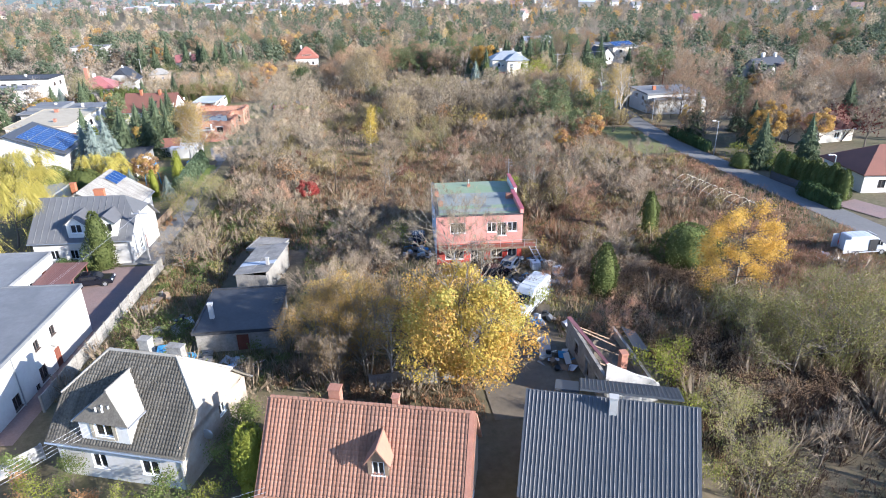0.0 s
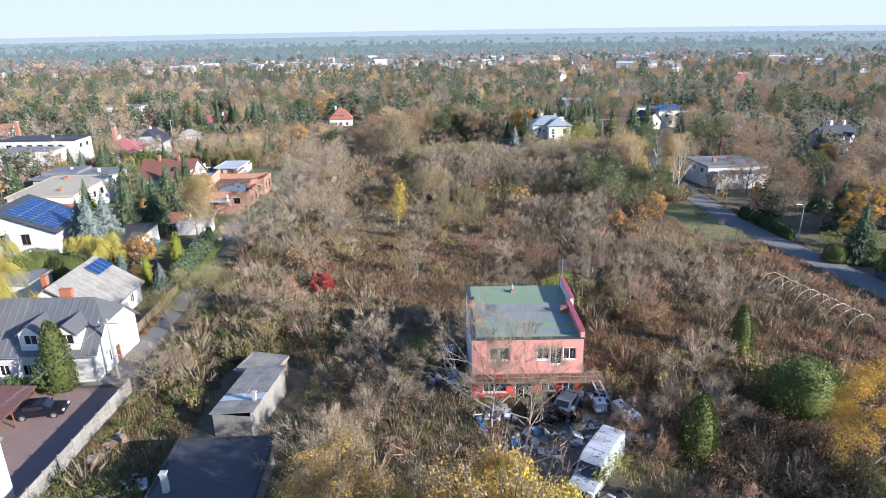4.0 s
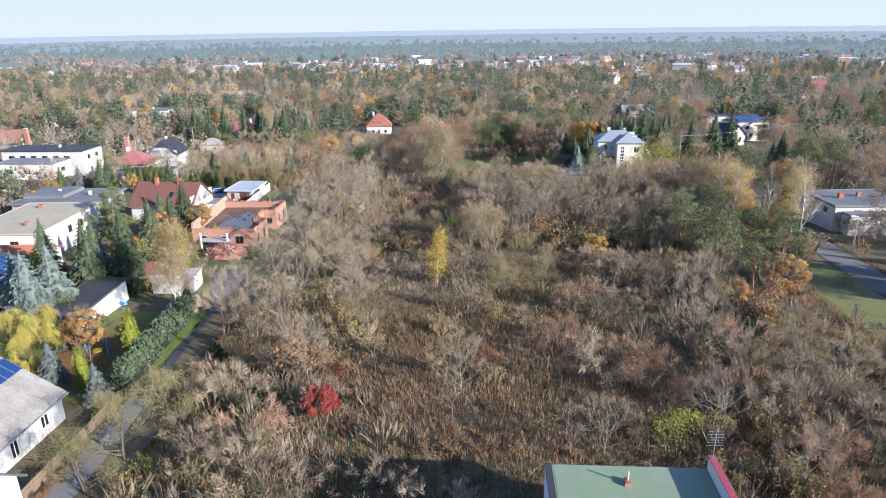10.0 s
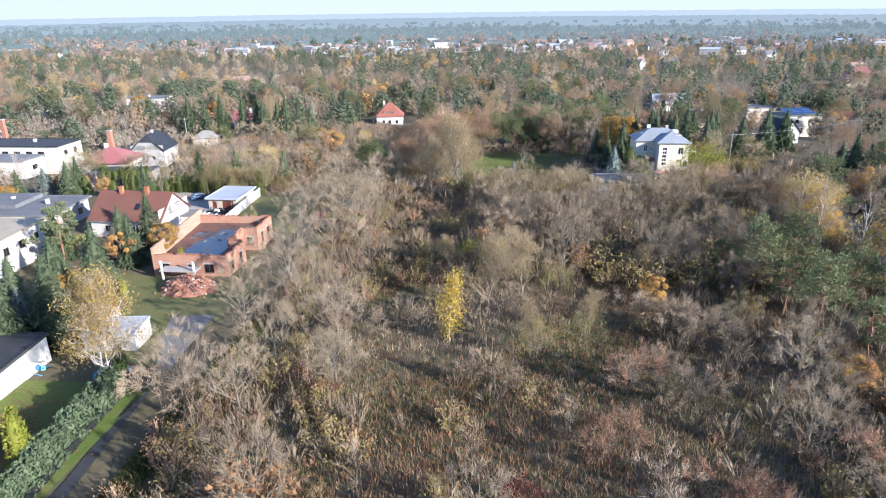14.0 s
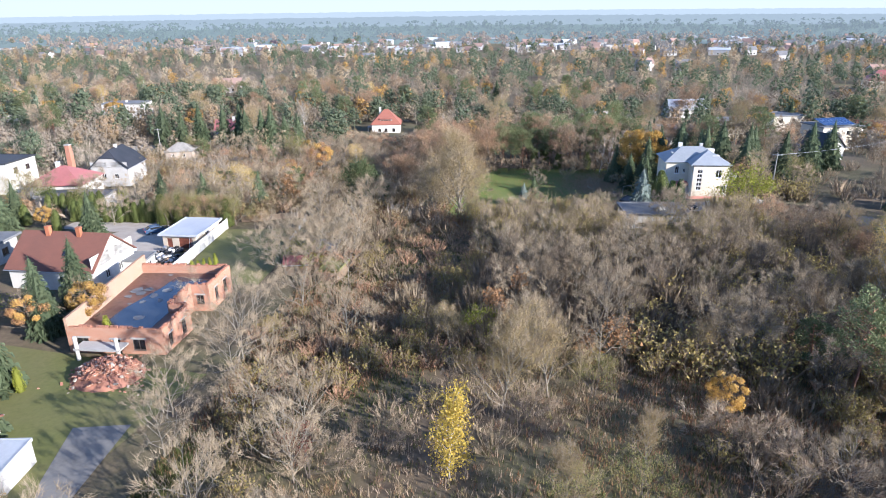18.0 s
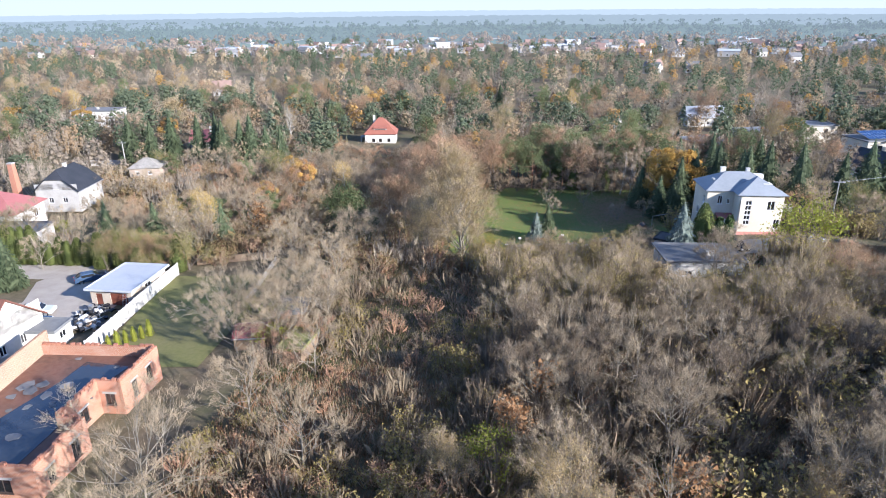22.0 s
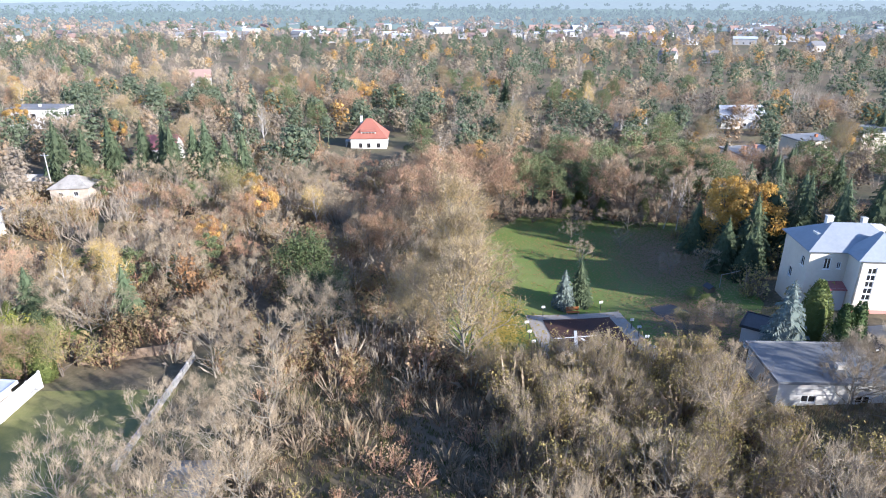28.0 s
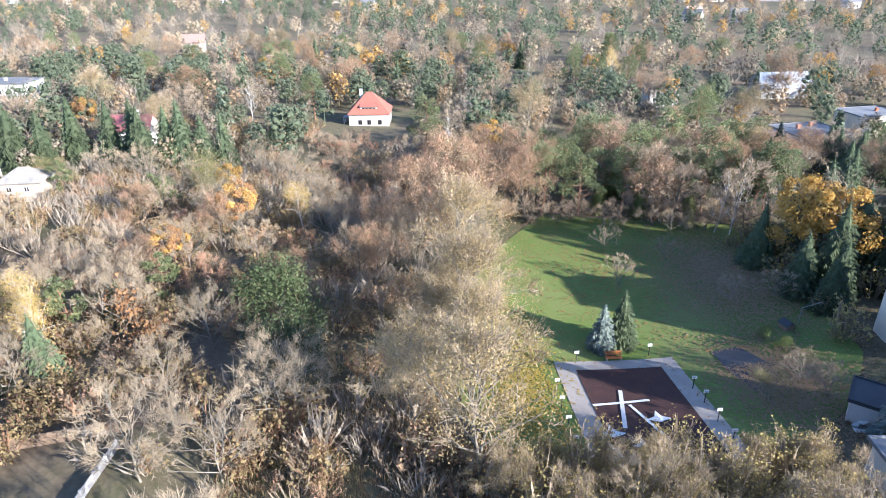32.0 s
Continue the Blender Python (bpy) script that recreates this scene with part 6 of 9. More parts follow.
bm = bmesh.new()
tube(bm, (HW + .2, HD - .3, TOP), (HW + .2, HD - .3, TOP + 3.2), .03, n=6)
for k in range(6):
    tube(bm, (HW - .3, HD - .3, TOP + 2.0 + k * .2), (HW + .7, HD - .3, TOP + 2.0 + k * .2), .012, n=4)
part("aerial", bm, M["steel"], ph)

# brick shell with wet slab
sh2 = thing("brick_shell", -45, 157, gz(-45, 157), 0, "unfinished roofless orange brick building with a wet slab", "building")
Z0 = gz(-45, 157)


def run_wall(parent, pts, z1, holes=(), t=.3, material=None, name="wall", rag=True):
    """A brick wall along a line between two points, with openings and a ragged top of loose bricks."""
    (x0, y0), (x1, y1) = pts
    ln = math.hypot(x1 - x0, y1 - y0)
    u = ((x1 - x0) / ln, (y1 - y0) / ln)
    n = (u[1], -u[0])
    bm = bmesh.new()
    o = (x0, y0, -1)
    facade(bm, o, (*u, 0), (*n, 0), ln, z1 + 1, [(a, b, c + 1, d + 1) for a, b, c, d in holes], t * .5)
    facade(bm, (x1 - n[0] * t, y1 - n[1] * t, -1), (-u[0], -u[1], 0), (-n[0], -n[1], 0), ln, z1 + 1, [(ln - b, ln - a, c + 1, d + 1) for a, b, c, d in holes], t * .5)
    tp = [(x0, y0), (x1, y1), (x1 - n[0] * t, y1 - n[1] * t), (x0 - n[0] * t, y0 - n[1] * t)]
    bm.faces.new([bm.verts.new((*p, z1)) for p in tp])
    for a, b in ((0, 3), (1, 2)):
        f = [(*tp[a], -1), (*tp[b], -1), (*tp[b], z1), (*tp[a], z1)]
        bm.faces.new([bm.verts.new(p) for p in (f if a else f[::-1])])
    w = part(name, bm, material or M["brick"], parent)
    if rag:
        bk = mesh_from(lambda b: box(b, -.19, .19, -.12, .12, 0, .22), "brick", M["brick_old"])
        d = .2
        while d < ln - .2:
            if rng.random() < .62:
                p = (x0 + u[0] * d - n[0] * t * .5, y0 + u[1] * d - n[1] * t * .5, z1)
                linked("brick", bk, w, Matrix.Translation(p) @ Matrix.Rotation(math.atan2(u[1], u[0]) + rng.uniform(-.1, .1), 4, "Z"))
            d += rng.uniform(.42, .62)
    for a, b, c, e in holes:
        if c > .3:
            window(w, (x0, y0, 0), u, n, (a, b, c, e), M["frame_dark"], panes=2)
        part("lintel", B(a - .2, b + .2, -.02, .03, e, e + .22), M["concrete"], w, m=Matrix(((u[0], n[0], 0, x0), (u[1], n[1], 0, y0), (0, 0, 1, 0), (0, 0, 0, 1))))
    return w


HT = 3.5
run_wall(sh2, [(-5.5, -9.6), (5.45, -9.5)], HT, [(1.0, 2.4, .8, 2.2), (5.0, 6.0, 0, 2.1), (7.4, 8.8, .9, 2.2)])
run_wall(sh2, [(5.45, -9.5), (5.45, -3.1)], HT, [(1.2, 2.0, .9, 2.3), (4.2, 5.2, .7, 2.4)])
run_wall(sh2, [(5.15, -3.1), (3.1, -3.1)], HT)
run_wall(sh2, [(3.1, -3.1), (3.1, 2.6)], HT, [(2.2, 3.6, .6, 2.0)])
run_wall(sh2, [(3.1, 2.3), (5.15, 2.3)], HT, [(.5, 1.5, .9, 2.1)])
run_wall(sh2, [(5.4, 2.3), (5.4, 9.0)], HT, [(1.6, 2.5, .7, 2.4), (4.2, 5.1, .7, 2.4)])
run_wall(sh2, [(5.1, 9.0), (-6.6, 8.6)], HT)
run_wall(sh2, [(-7.0, 9.6), (-5.5, -9.6)], 4.5, material=M["brick_tan"], name="boundary_wall", rag=False)
bm = bmesh.new()
prism(bm, [(-5.4, -9.2), (5.1, -9.2), (5.1, -3.1), (3.0, -3.1), (3.0, 2.5), (5.1, 2.5), (5.1, 8.7), (-6.6, 8.5)], 1.9, 2.35)
slab_ob = part("slab", bm, mat("rusty_wet_slab", (.16, .075, .05), (.1, .06, .045), (.22, .13, .1), big=.35, fine=2, bump=.1, rough=.6, spread=0), sh2, "dirty red-brown slab with rubble")
bm = bmesh.new()
prism(bm, [(-3.4, -8.6), (2.8, -9.0), (2.9, -3.4), (2.4, 1.5), (3.6, 6.6), (-1.2, 7.2), (-1.5, 3.5), (-3.0, -2.5)], 2.35, 2.38)
part("puddle", bm, M["wet"], slab_ob, "dark blue sky-reflecting standing water")
for k in range(14):
    a, r = rng.uniform(0, 6.28), rng.uniform(.3, 1.1)
    x, y = rng.uniform(-4.6, 2.6), rng.uniform(-7, 8)
    bm = bmesh.new()
    prism(bm, [(x + r * math.cos(q * .9 + a) * rng.uniform(.5, 1.2), y + r * math.sin(q * .9 + a) * rng.uniform(.5, 1.2)) for q in range(7)], 2.38, 2.41)
    part("membrane_scrap", bm, M["felt_grey"], slab_ob)
part("porch_slab", B(-3.6, 1.6, -11.6, -9.8, 1.75, 1.95), M["concrete"], sh2)
for x in (-3.3, 1.3):
    part("porch_column", T((x, -11.4, -.6), (x, -11.4, 3.3), .2, n=10), M["white"], sh2, "white concrete column")
hp = thing("rubble_heap", -43.2, 142.6, gz(-43.2, 142.6), -12, "heap of broken orange bricks in front of the shell", "rubble")
hp.matrix_world = hp.matrix_world @ Matrix.Diagonal((.86, .8, .9, 1))
bm = bmesh.new()
bmesh.ops.create_grid(bm, x_segments=14, y_segments=14, size=4.4)
for v in bm.verts:
    r = math.hypot(v.co.x / 4.4, v.co.y / 3.2 * .75)
    v.co.z = max(-.3, 1.7 * (1 - r * r)) + rng.uniform(-.15, .15)
part("mound", bm, M["brick_old"], hp)
bk = [mesh_from(lambda b, q=q: box(b, -.13 * q, .13 * q, -.07, .07, -.04, .04), "brick", M[w]) for q, w in ((1, "brick_old"), (.6, "brick"), (1.3, "brick_old"), (.8, "old_plaster"), (1.1, "brick"))]
for _ in range(300):
    x, y = rng.gauss(0, 2.1), rng.gauss(0, 1.7)
    z = max(0, 1.7 * (1 - (x / 4.4) ** 2 - (y / 4.3) ** 2)) + rng.uniform(.05, .3)
    linked("brick", rng.choice(bk), hp, pose(x, y, z, rng.uniform(-40, 40), rng.uniform(-40, 40), rng.uniform(0, 180)) @ Matrix.Scale(rng.uniform(1.3, 2.3), 4))

# sheds of the near yard
bs = house("black_roofed_shed", -16.2, 54.2, 2, 7.0, 8.2, 2.1, 2.2, "flat", M["asbestos"], M["bitumen"], "low stone shed with a black felt roof", "shed", z=3.1, over=.25, wins=[("S", 4.1, 0, 1.1, 1.8, "door")], chims=[])
chimney(bs, -2.5, -1.6, 2.2, 3.9, .38, .38, M["white"])
ps = thing("pale_shed", -16.6, 65.9, 2.8, -8, "old shed with weathered pale sheet roofing and a blue strip", "shed")
bm = bmesh.new()
facade(bm, (-2.0, -4.8, -1), (1, 0, 0), (0, -1, 0), 4, 3.3, [])
facade(bm, (2.0, -4.8, -1), (0, 1, 0), (1, 0, 0), 9.6, 3.6, [])
facade(bm, (2.0, 4.8, -1), (-1, 0, 0), (0, 1, 0), 4, 3.6, [])
facade(bm, (-2.0, 4.8, -1), (0, -1, 0), (-1, 0, 0), 9.6, 3.1, [(4, 5, 1, 2.9)])
ps.matrix_world = ps.matrix_world @ Matrix.Diagonal((.85, .8, 1, 1))
part("wall", bm, M["asbestos"], ps)
for k in range(8):
    y = -4.9 + k * 1.22
    for j in range(2):
        bm = bmesh.new()
        x0, x1 = -2.3 + j * 2.3, .06 + j * 2.3
        slab(bm, [(x0, y, 2.28 + .22 * (x0 + 2.3) / 2 + rng.uniform(0, .05)), (x1, y, 2.3 + .22 * (x1 + 2.3) / 2), (x1, y + 1.26, 2.33 + .22 * (x1 + 2.3) / 2 + rng.uniform(0, .05)), (x0, y + 1.26, 2.32 + .22 * (x0 + 2.3) / 2)], .05)
        part("roof_sheet", bm, M["sheet_pale"] if k == 2 else M["asbestos"], ps, "bluish strip of newer sheet" if k == 2 else "")
chimney(ps, 1.6, -2.6, 2.5, 3.6, .35, .35, M["concrete"])
house("small_lean_to", -17.2, 72.0, -14, 3.6, 3.4, 1.7, 1.75, "flat", M["wood"], M["asbestos"], "small lean-to with weathered sheets", "shed", over=.2)

# roofless outbuilding
ro = thing("roofless_outbuilding", 16.5, 43.6, 3.5, 4, "roofless whitewashed outbuilding with a fallen brick chimney", "ruin")
ro.matrix_world = ro.matrix_world @ Matrix.Diagonal((.72, .92, .9, 1))
run_wall(ro, [(-3.1, 5.2), (-3.1, -5.0)], 3.0, [(2.6, 3.4, .9, 2.0), (5.4, 6.4, .05, 2.0), (8.0, 8.6, .9, 1.9)], .35, M["asbestos"], "west_wall", False)
bm = bmesh.new()
for p, q in (((-3.1, -5.0), (3.1, -5.2)),):
    z = [(-3.1, 4.5), (-1.5, 3.8), (0.4, 3.0), (2.0, 2.5), (3.1, 1.9)]
    fr_, bk_ = [], []
    for x, h in z:
        fr_.append((bm.verts.new((x, -5.0, -1)), bm.verts.new((x, -5.0, h))))
        bk_.append((bm.verts.new((x, -4.65, -1)), bm.verts.new((x, -4.65, h))))
    for i in range(len(z) - 1):
        bm.faces.new((fr_[i][0], fr_[i + 1][0], fr_[i + 1][1], fr_[i][1]))
        bm.faces.new((bk_[i + 1][0], bk_[i][0], bk_[i][1], bk_[i + 1][1]))
        bm.faces.new((fr_[i][1], fr_[i + 1][1], bk_[i + 1][1], bk_[i][1]))
part("south_wall", bm, M["grey_render"], ro, "pale broken gable wall")
bm = bmesh.new()
slab(bm, [(-3.2, -4.9, 4.55), (-2.9, -4.9, 4.6), (-2.7, 5.2, 3.15), (-3.2, 5.2, 3.1)], .1)
part("wall_coping", bm, M["roof_magenta"], ro, "faded red coping")
run_wall(ro, [(3.1, -5), (3.1, 5.2)], 1.6, [], .35, M["asbestos"], "east_wall", False)
for k in (1, 4, 6, 7):
    bm = bmesh.new()
    tube(bm, (-2.8, -4 + k * 1.05, 3.4 + rng.uniform(-.8, .2)), (2.6, -4 + k * 1.05 + rng.uniform(-.6, .6), .9 + rng.uniform(-.4, .8)), .08, n=4)
    part("rafter", bm, M["wood"], ro)
chimney(ro, .3, -2.2, 0, 3.6, .75, .7, M["brick_old"])
bm = bmesh.new()
bmesh.ops.create_grid(bm, x_segments=10, y_segments=16, size=1)
for v in bm.verts:
    v.co.x, v.co.y = v.co.x * 2.8, v.co.y * 4.6
    v.co.z = .7 + .5 * noise.noise(v.co * .7) + rng.uniform(-.15, .15)
part("fallen_roof", bm, M["dirt"], ro, "fallen roof rubble")
for k in range(7):
    bm = bmesh.new()
    slab(bm, [(3.3 + k * .3, .8, 1.9 - k * .1), (3.5 + k * .3, .8, 1.9 - k * .1), (4.0 + k * .3, 4.8, 1.7 - k * .12), (3.8 + k * .3, 4.8, 1.7 - k * .12)], .05)
    part("sheet_strip", bm, M["sheet_dark"], ro)


# ---- planting: the singled-out trees ----
plant("maple", 3.9, 42.4, 10.6)
plants("copper_tree", [(-6.4, 44.8), (-8.4, 47), (-3.8, 45)], 8.2)
plants("bare_alder", [(-6.4, 42.6), (-8.0, 43.4)], 5.4)
plants("dome_shrub", [(-6, 76), (-3.5, 81), (-8.5, 70), (-4, 70), (-7, 84)], 3.2)
plants("olive_tree", [(21.0, 28.5), (22.0, 33.0)], 4.8)
plants("thin_gold_tree", [(-7.8, 49.6), (-4.8, 48.6), (-2.2, 46.6), (-6.6, 52)], 7.2)
plants("alder", [(-6, 54), (-1.5, 50)], 6)
plant("bare_birch", -1.9, 42.6, 6.5)
plant("larch", 33.2, 55.5, 9.0)
plants("round_bush", [(32, 64.5)], 5.4)
plants("thuja", [(31.6, 75.6)], 5.2)
plants("thuja", [(20.3, 58)], 5.6)
plants("olive_tree", [(31.5, 41.5), (35.5, 42.5), (30, 46), (37.5, 48), (41, 44)], 6)
plants("sapling", [(25.5, 36), (27, 31), (30, 34)], 4)
plant("thuja", -36.6, 71.0, 7.2, label="bright green conical cypress beside the paved yard")
plant("willow", -51, 79, 11)
plant("big_bare_tree", 4.6, 62.6, 8.4)
plant("big_bare_tree", 7.6, 61.6, 6.6)
plants("red_shrub", [(-15.4, 95)], 3.6)
plant("slim_birch", -7.1, 129.5, 7.8)
plants("birch", [(-39.2, 117), (-37.6, 118), (-40.6, 118.6)], 11.5)
plant("bare_birch", -38.6, 116.4, 10.5)
plants("spruce", [(-55.6, 128), (-53.6, 123.0)], 11)
plants("blue_spruce", [(-54.2, 112), (-56.6, 113.6), (-53.6, 115.6)], 9.6)
plants("spruce", [(-50, 126), (-48, 131), (-55, 134), (-63, 128), (-53, 139)], 10.5)
plants("blue_spruce", [(-47.6, 107.4), (-44, 100), (-37.2, 96.5)], 5)
plant("thuja_yellow", -56.2, 117.4, 8)
plant("young_pine", -66, 150, 10)
plant("thuja_yellow", -38.0, 104.6, 6.0, label="slender weeping yellow-green conifer")
plant("thuja_yellow", -40.2, 99, 4.4)
plants("orange_tree", [(-43.0, 104.6), (-45.5, 108)], 5.5)
plants("round_bush", [(-56, 100), (-51, 99.5)], 5)
plant("willow", -49.5, 104, 5.6, label="small weeping shrub with yellow strands")
plants("juniper", [(-36.4 - .085 * k - .0004 * k * k, 99.5 + k * 1.15) for k in range(15)], 2.7, "row of junipers along the alley")
plants("thuja_dark", [(-38.3, 118.4), (-37.6, 117.2), (-38.9, 119.6)], 3.2)
plants("thuja_yellow", [(-47.5, 150), (-50, 139)], 3)
plants("orange_tree", [(-51.5, 153), (-57, 150.5)], 6.5)
plants("spruce", [(-60, 156), (-57.5, 160)], 9)
plants("blue_spruce", [(-56, 152)], 6.5)
plants("pine", [(30.5, 145), (33.5, 134), (39, 139.5), (36, 147), (43, 136)], 10)
plants("young_pine", [(36, 128), (32, 139), (47, 144), (28, 148)], 8)
plant("orange_tree", 36.8, 122, 7.5)
plants("birch", [(42.2, 163), (45.6, 160.5), (51.6, 152)], 11.5)
plants("thin_gold_tree", [(43.4, 164), (46.4, 161.5), (50.6, 154)], 8.5)
plants("bare_birch", [(44.2, 160), (48.5, 156), (52.4, 150.5)], 12)
plants("orange_shrub", [(34, 119), (-1.9, 162.5), (8.3, 150.2), (-18.5, 101), (-3.5, 158)], 4)
plants("big_bare_tree", [(-30.6, 147)], 8.2)
plants("big_bare_tree", [(-36.4, 176.4)], 7.0)
plants("bare_tree", [(-33, 136), (-31, 116), (-24.3, 122.6), (-24.7, 114), (-19.1, 128), (-20.6, 153), (-17.3, 118), (-29.9, 143), (-25, 135.4), (-30.6, 130), (-19.6, 133), (-28, 160), (-24, 168)], 6)
plants("bare_tree", [(22.6, 130), (22.6, 111.4), (24, 102.3), (20, 94.2), (-2.9, 100), (9.2, 90.2), (34, 101), (-5.9, 73), (41, 104), (-18, 100.6), (-17.5, 120), (26, 121), (30, 126)], 5.2)
plants("dome_shrub", [(10.1, 101.9), (12.7, 118.8), (19.5, 129.6), (25.6, 94.3), (30.3, 90.3), (-24.1, 95.7), (-27.8, 116.5), (-31.7, 113.7), (-18.1, 128.6), (29, 97), (35, 94), (16, 134), (37, 88), (33, 84), (-17, 83.4), (-21, 86), (-21, 105)], 3.6)
plants("red_dome_shrub", [(15, 102.1), (11.1, 121.3), (14.4, 104.6), (20, 99), (26, 88), (7, 110), (27, 107), (-20, 90), (24, 82)], 3)
plants("wine_shrub", [(-19.8, 131.9), (-17.6, 116.6), (-20.4, 118.8), (-15, 100), (0, 104)], 1.9)
plants("yellow_tree", [(16.9, 139.2)], 4.5)
plants("sapling", [(-3.8, 107), (-3.5, 94.5), (-4.3, 120), (6.4, 90), (-12, 104), (4, 112), (15, 128), (-8, 140)], 5)
plants("lime_shrub", [(14.9, 91.5), (19.5, 41), (-2, 72.5), (-5, 153.2)], 3.2)
plants("tan_tree", [(-3.1, 138.2), (1.4, 142), (-1, 147)], 8)
plants("orange_tree", [(30.5, 119.6)], 5.5)
plants("olive_tree", [(-30, 88), (-29, 94), (-31, 84)], 4.6)
plants("tan_tree", [(-10.4, 202.5), (-11.5, 208), (-11, 215), (-12, 222), (-13.3, 230), (-15, 240)], 13.5)
plants("rust_tree", [(-17, 250), (-14, 262), (-19, 272), (-11, 281), (-4, 276), (-24, 262)], 12)
plant("ivy_tree", -33.5, 224, 9)
plants("birch", [(-56.5, 215.5), (-59, 219)], 9)
plants("young_pine", [(-53, 225), (-61, 224)], 6)
plants("orange_tree", [(-51.5, 256)], 9)
plants("orange_shrub", [(-48.5, 221)], 5)
plants("bare_tree", [(-36.3, 199.5), (-30, 200), (-38, 178), (-28.5, 178.5), (-33, 186), (-39, 209), (-40, 220), (-27, 190), (-30, 212)], 6.4)
plants("alder", [(3.9, 193), (-2, 190), (9.6, 188.5), (-5.4, 188), (15.0, 189), (0, 184), (7, 182), (13, 184), (20, 182), (28, 183), (3, 198), (10, 197), (35, 190), (-4, 197)], 6.8)
plants("bare_alder", [(rng.uniform(-6, 42), rng.uniform(150, 188)) for _ in range(30)], 6.4)
plants("bare_tree", [(rng.uniform(-7, 46), rng.uniform(146, 200)) for _ in range(46)], 6.2)
plants("alder", [(-6 + 2.6 * k, 197 + 2.0 * (k % 3)) for k in range(9)], 4.6)
plants("tan_tree", [(2.4, 202.5), (9.5, 203), (13.5, 203.5)], 4.6)
plants("tan_tree", [(-8, 199)], 5.6)
plants("blue_spruce", [(2.0, 227.3)], 6.8)
plants("spruce", [(4.2, 228.2)], 6.9)
plants("blue_spruce", [(23.4, 208.5)], 8.5)
plants("thuja", [(27.3, 211)], 7.5)
plants("thuja_dark", [(28.6, 207.6), (30.2, 208)], 5.5)
plants("lime_shrub", [(41, 208), (43.5, 209.5)], 6)
plants("bare_birch", [(23.6, 262), (25.6, 260.8)], 9.5)
plants("yellow_tree", [(30, 247), (32.5, 244)], 13.5)
plants("bare_brown_tree", [(18, 266), (14, 272), (22, 272), (28, 262), (20, 280)], 11)
plants("spruce", [(27, 239), (30, 236)], 10)
plants("pine", [(-3, 272), (3, 270), (7, 275), (11, 273), (16, 278), (20, 274), (24, 271), (28, 274), (33, 268), (0, 283)], 13)
plants("rust_tree", [(-6, 268), (9, 281), (15, 270), (26, 279), (31, 276), (5, 290)], 11)
plants("thuja", [(13, 268.5), (6.5, 270.5), (21, 268)], 5)
plants("dome_shrub", [(-6 + 2.6 * k, 268 + 3 * math.sin(k * 2.1) + (k > 8) * -2) for k in range(16)], 3.2)
plants("orange_shrub", [(16.5, 268), (18, 266.4)], 2.2)
plants("spruce", [(34.5, 243), (31, 240), (38, 240), (42, 238), (46, 236), (49, 229), (52, 236), (45, 243), (56, 244), (40, 246), (33, 250), (37, 254), (60, 236)], 14.5)
plants("spruce", [(28.5, 234), (25.5, 249)], 9)
plants("dome_shrub", [(rng.uniform(-58, -34), rng.uniform(280, 318)) for _ in range(16)], 3.0)
plants("red_dome_shrub", [(rng.uniform(-58, -34), rng.uniform(280, 318)) for _ in range(12)], 2.6)
plants("pine", [(14, 283), (8.5, 293), (1, 277), (18, 286), (22, 292), (5, 285), (12, 300), (27, 281), (-2, 288)], 14)
plants("thuja", [(10.4, 279), (14.5, 276)], 7)
plants("bare_tree", [(5.7, 255), (13.8, 251), (6.3, 243), (19, 238), (17, 262), (24, 238)], 3.4)
plants("spruce", [(-99.5, 287), (-92, 288), (-86, 287), (-83.5, 285), (-79, 287), (-76, 287), (-72, 288), (-68, 289), (-103, 282), (-108, 280)], 15)
for k in range(14):
    plant(("thuja", "olive_tree", "rust_tree")[k * 7 % 3], -66 + k * 1.05, 197.8 + rng.uniform(-.5, .5), 5.4 * rng.uniform(.8, 1.1), label="overgrown plant of the olive and rusty hedge", group="tall hedge behind the hangar")
plants("thuja", [(-84 + k * 1.5, 199 + rng.uniform(-.3, .3)) for k in range(11)], 4.2, "tall hedge behind the hangar")
plants("thuja", [(-92 + k * 1.4, 203 + k * .2) for k in range(8)], 4.5, "hedge in front of the wine-roofed house")
plants("bare_brown_tree", [(59.5, 152), (62, 150), (65, 151), (69, 152), (60.5, 148)], 4.5)
plants("spruce", [(72, 205), (70, 246), (76.5, 250)], 13)
plants("yellow_tree", [(62.3, 134), (66, 112)], 6.5)
plants("yellow_tree", [(70, 117)], 10.5)
plants("orange_tree", [(77, 121), (80, 116)], 8)
plants("spruce", [(73, 134), (71.5, 106)], 8.5)
plants("thuja", [(61.5 + .28 * k, 97 - k * .95) for k in range(13)], 4.6, "thuja hedge along the lane")
plants("hedge_plant", [(57.4 + .04 * k, 131 - k * .9) for k in range(18)], 2, "clipped hedge along the lane")
plants("hedge_plant", [(60.4 + .1 * k, 88 - k * .7) for k in range(10)], 2.2, "clipped hedge along the lane")
plants("round_bush", [(58.6, 104)], 2.6)
plant("lime_shrub", 59.4, 106.5, 2.8)
plant("wine_shrub", 88, 121, 6)
plants("hedge_plant", [(-41.2 + k * .75, 70.6) for k in range(7)], 1.5, "low green hedge in front of the house")
plant("ivy", -10.5, 31.6, 5.6)


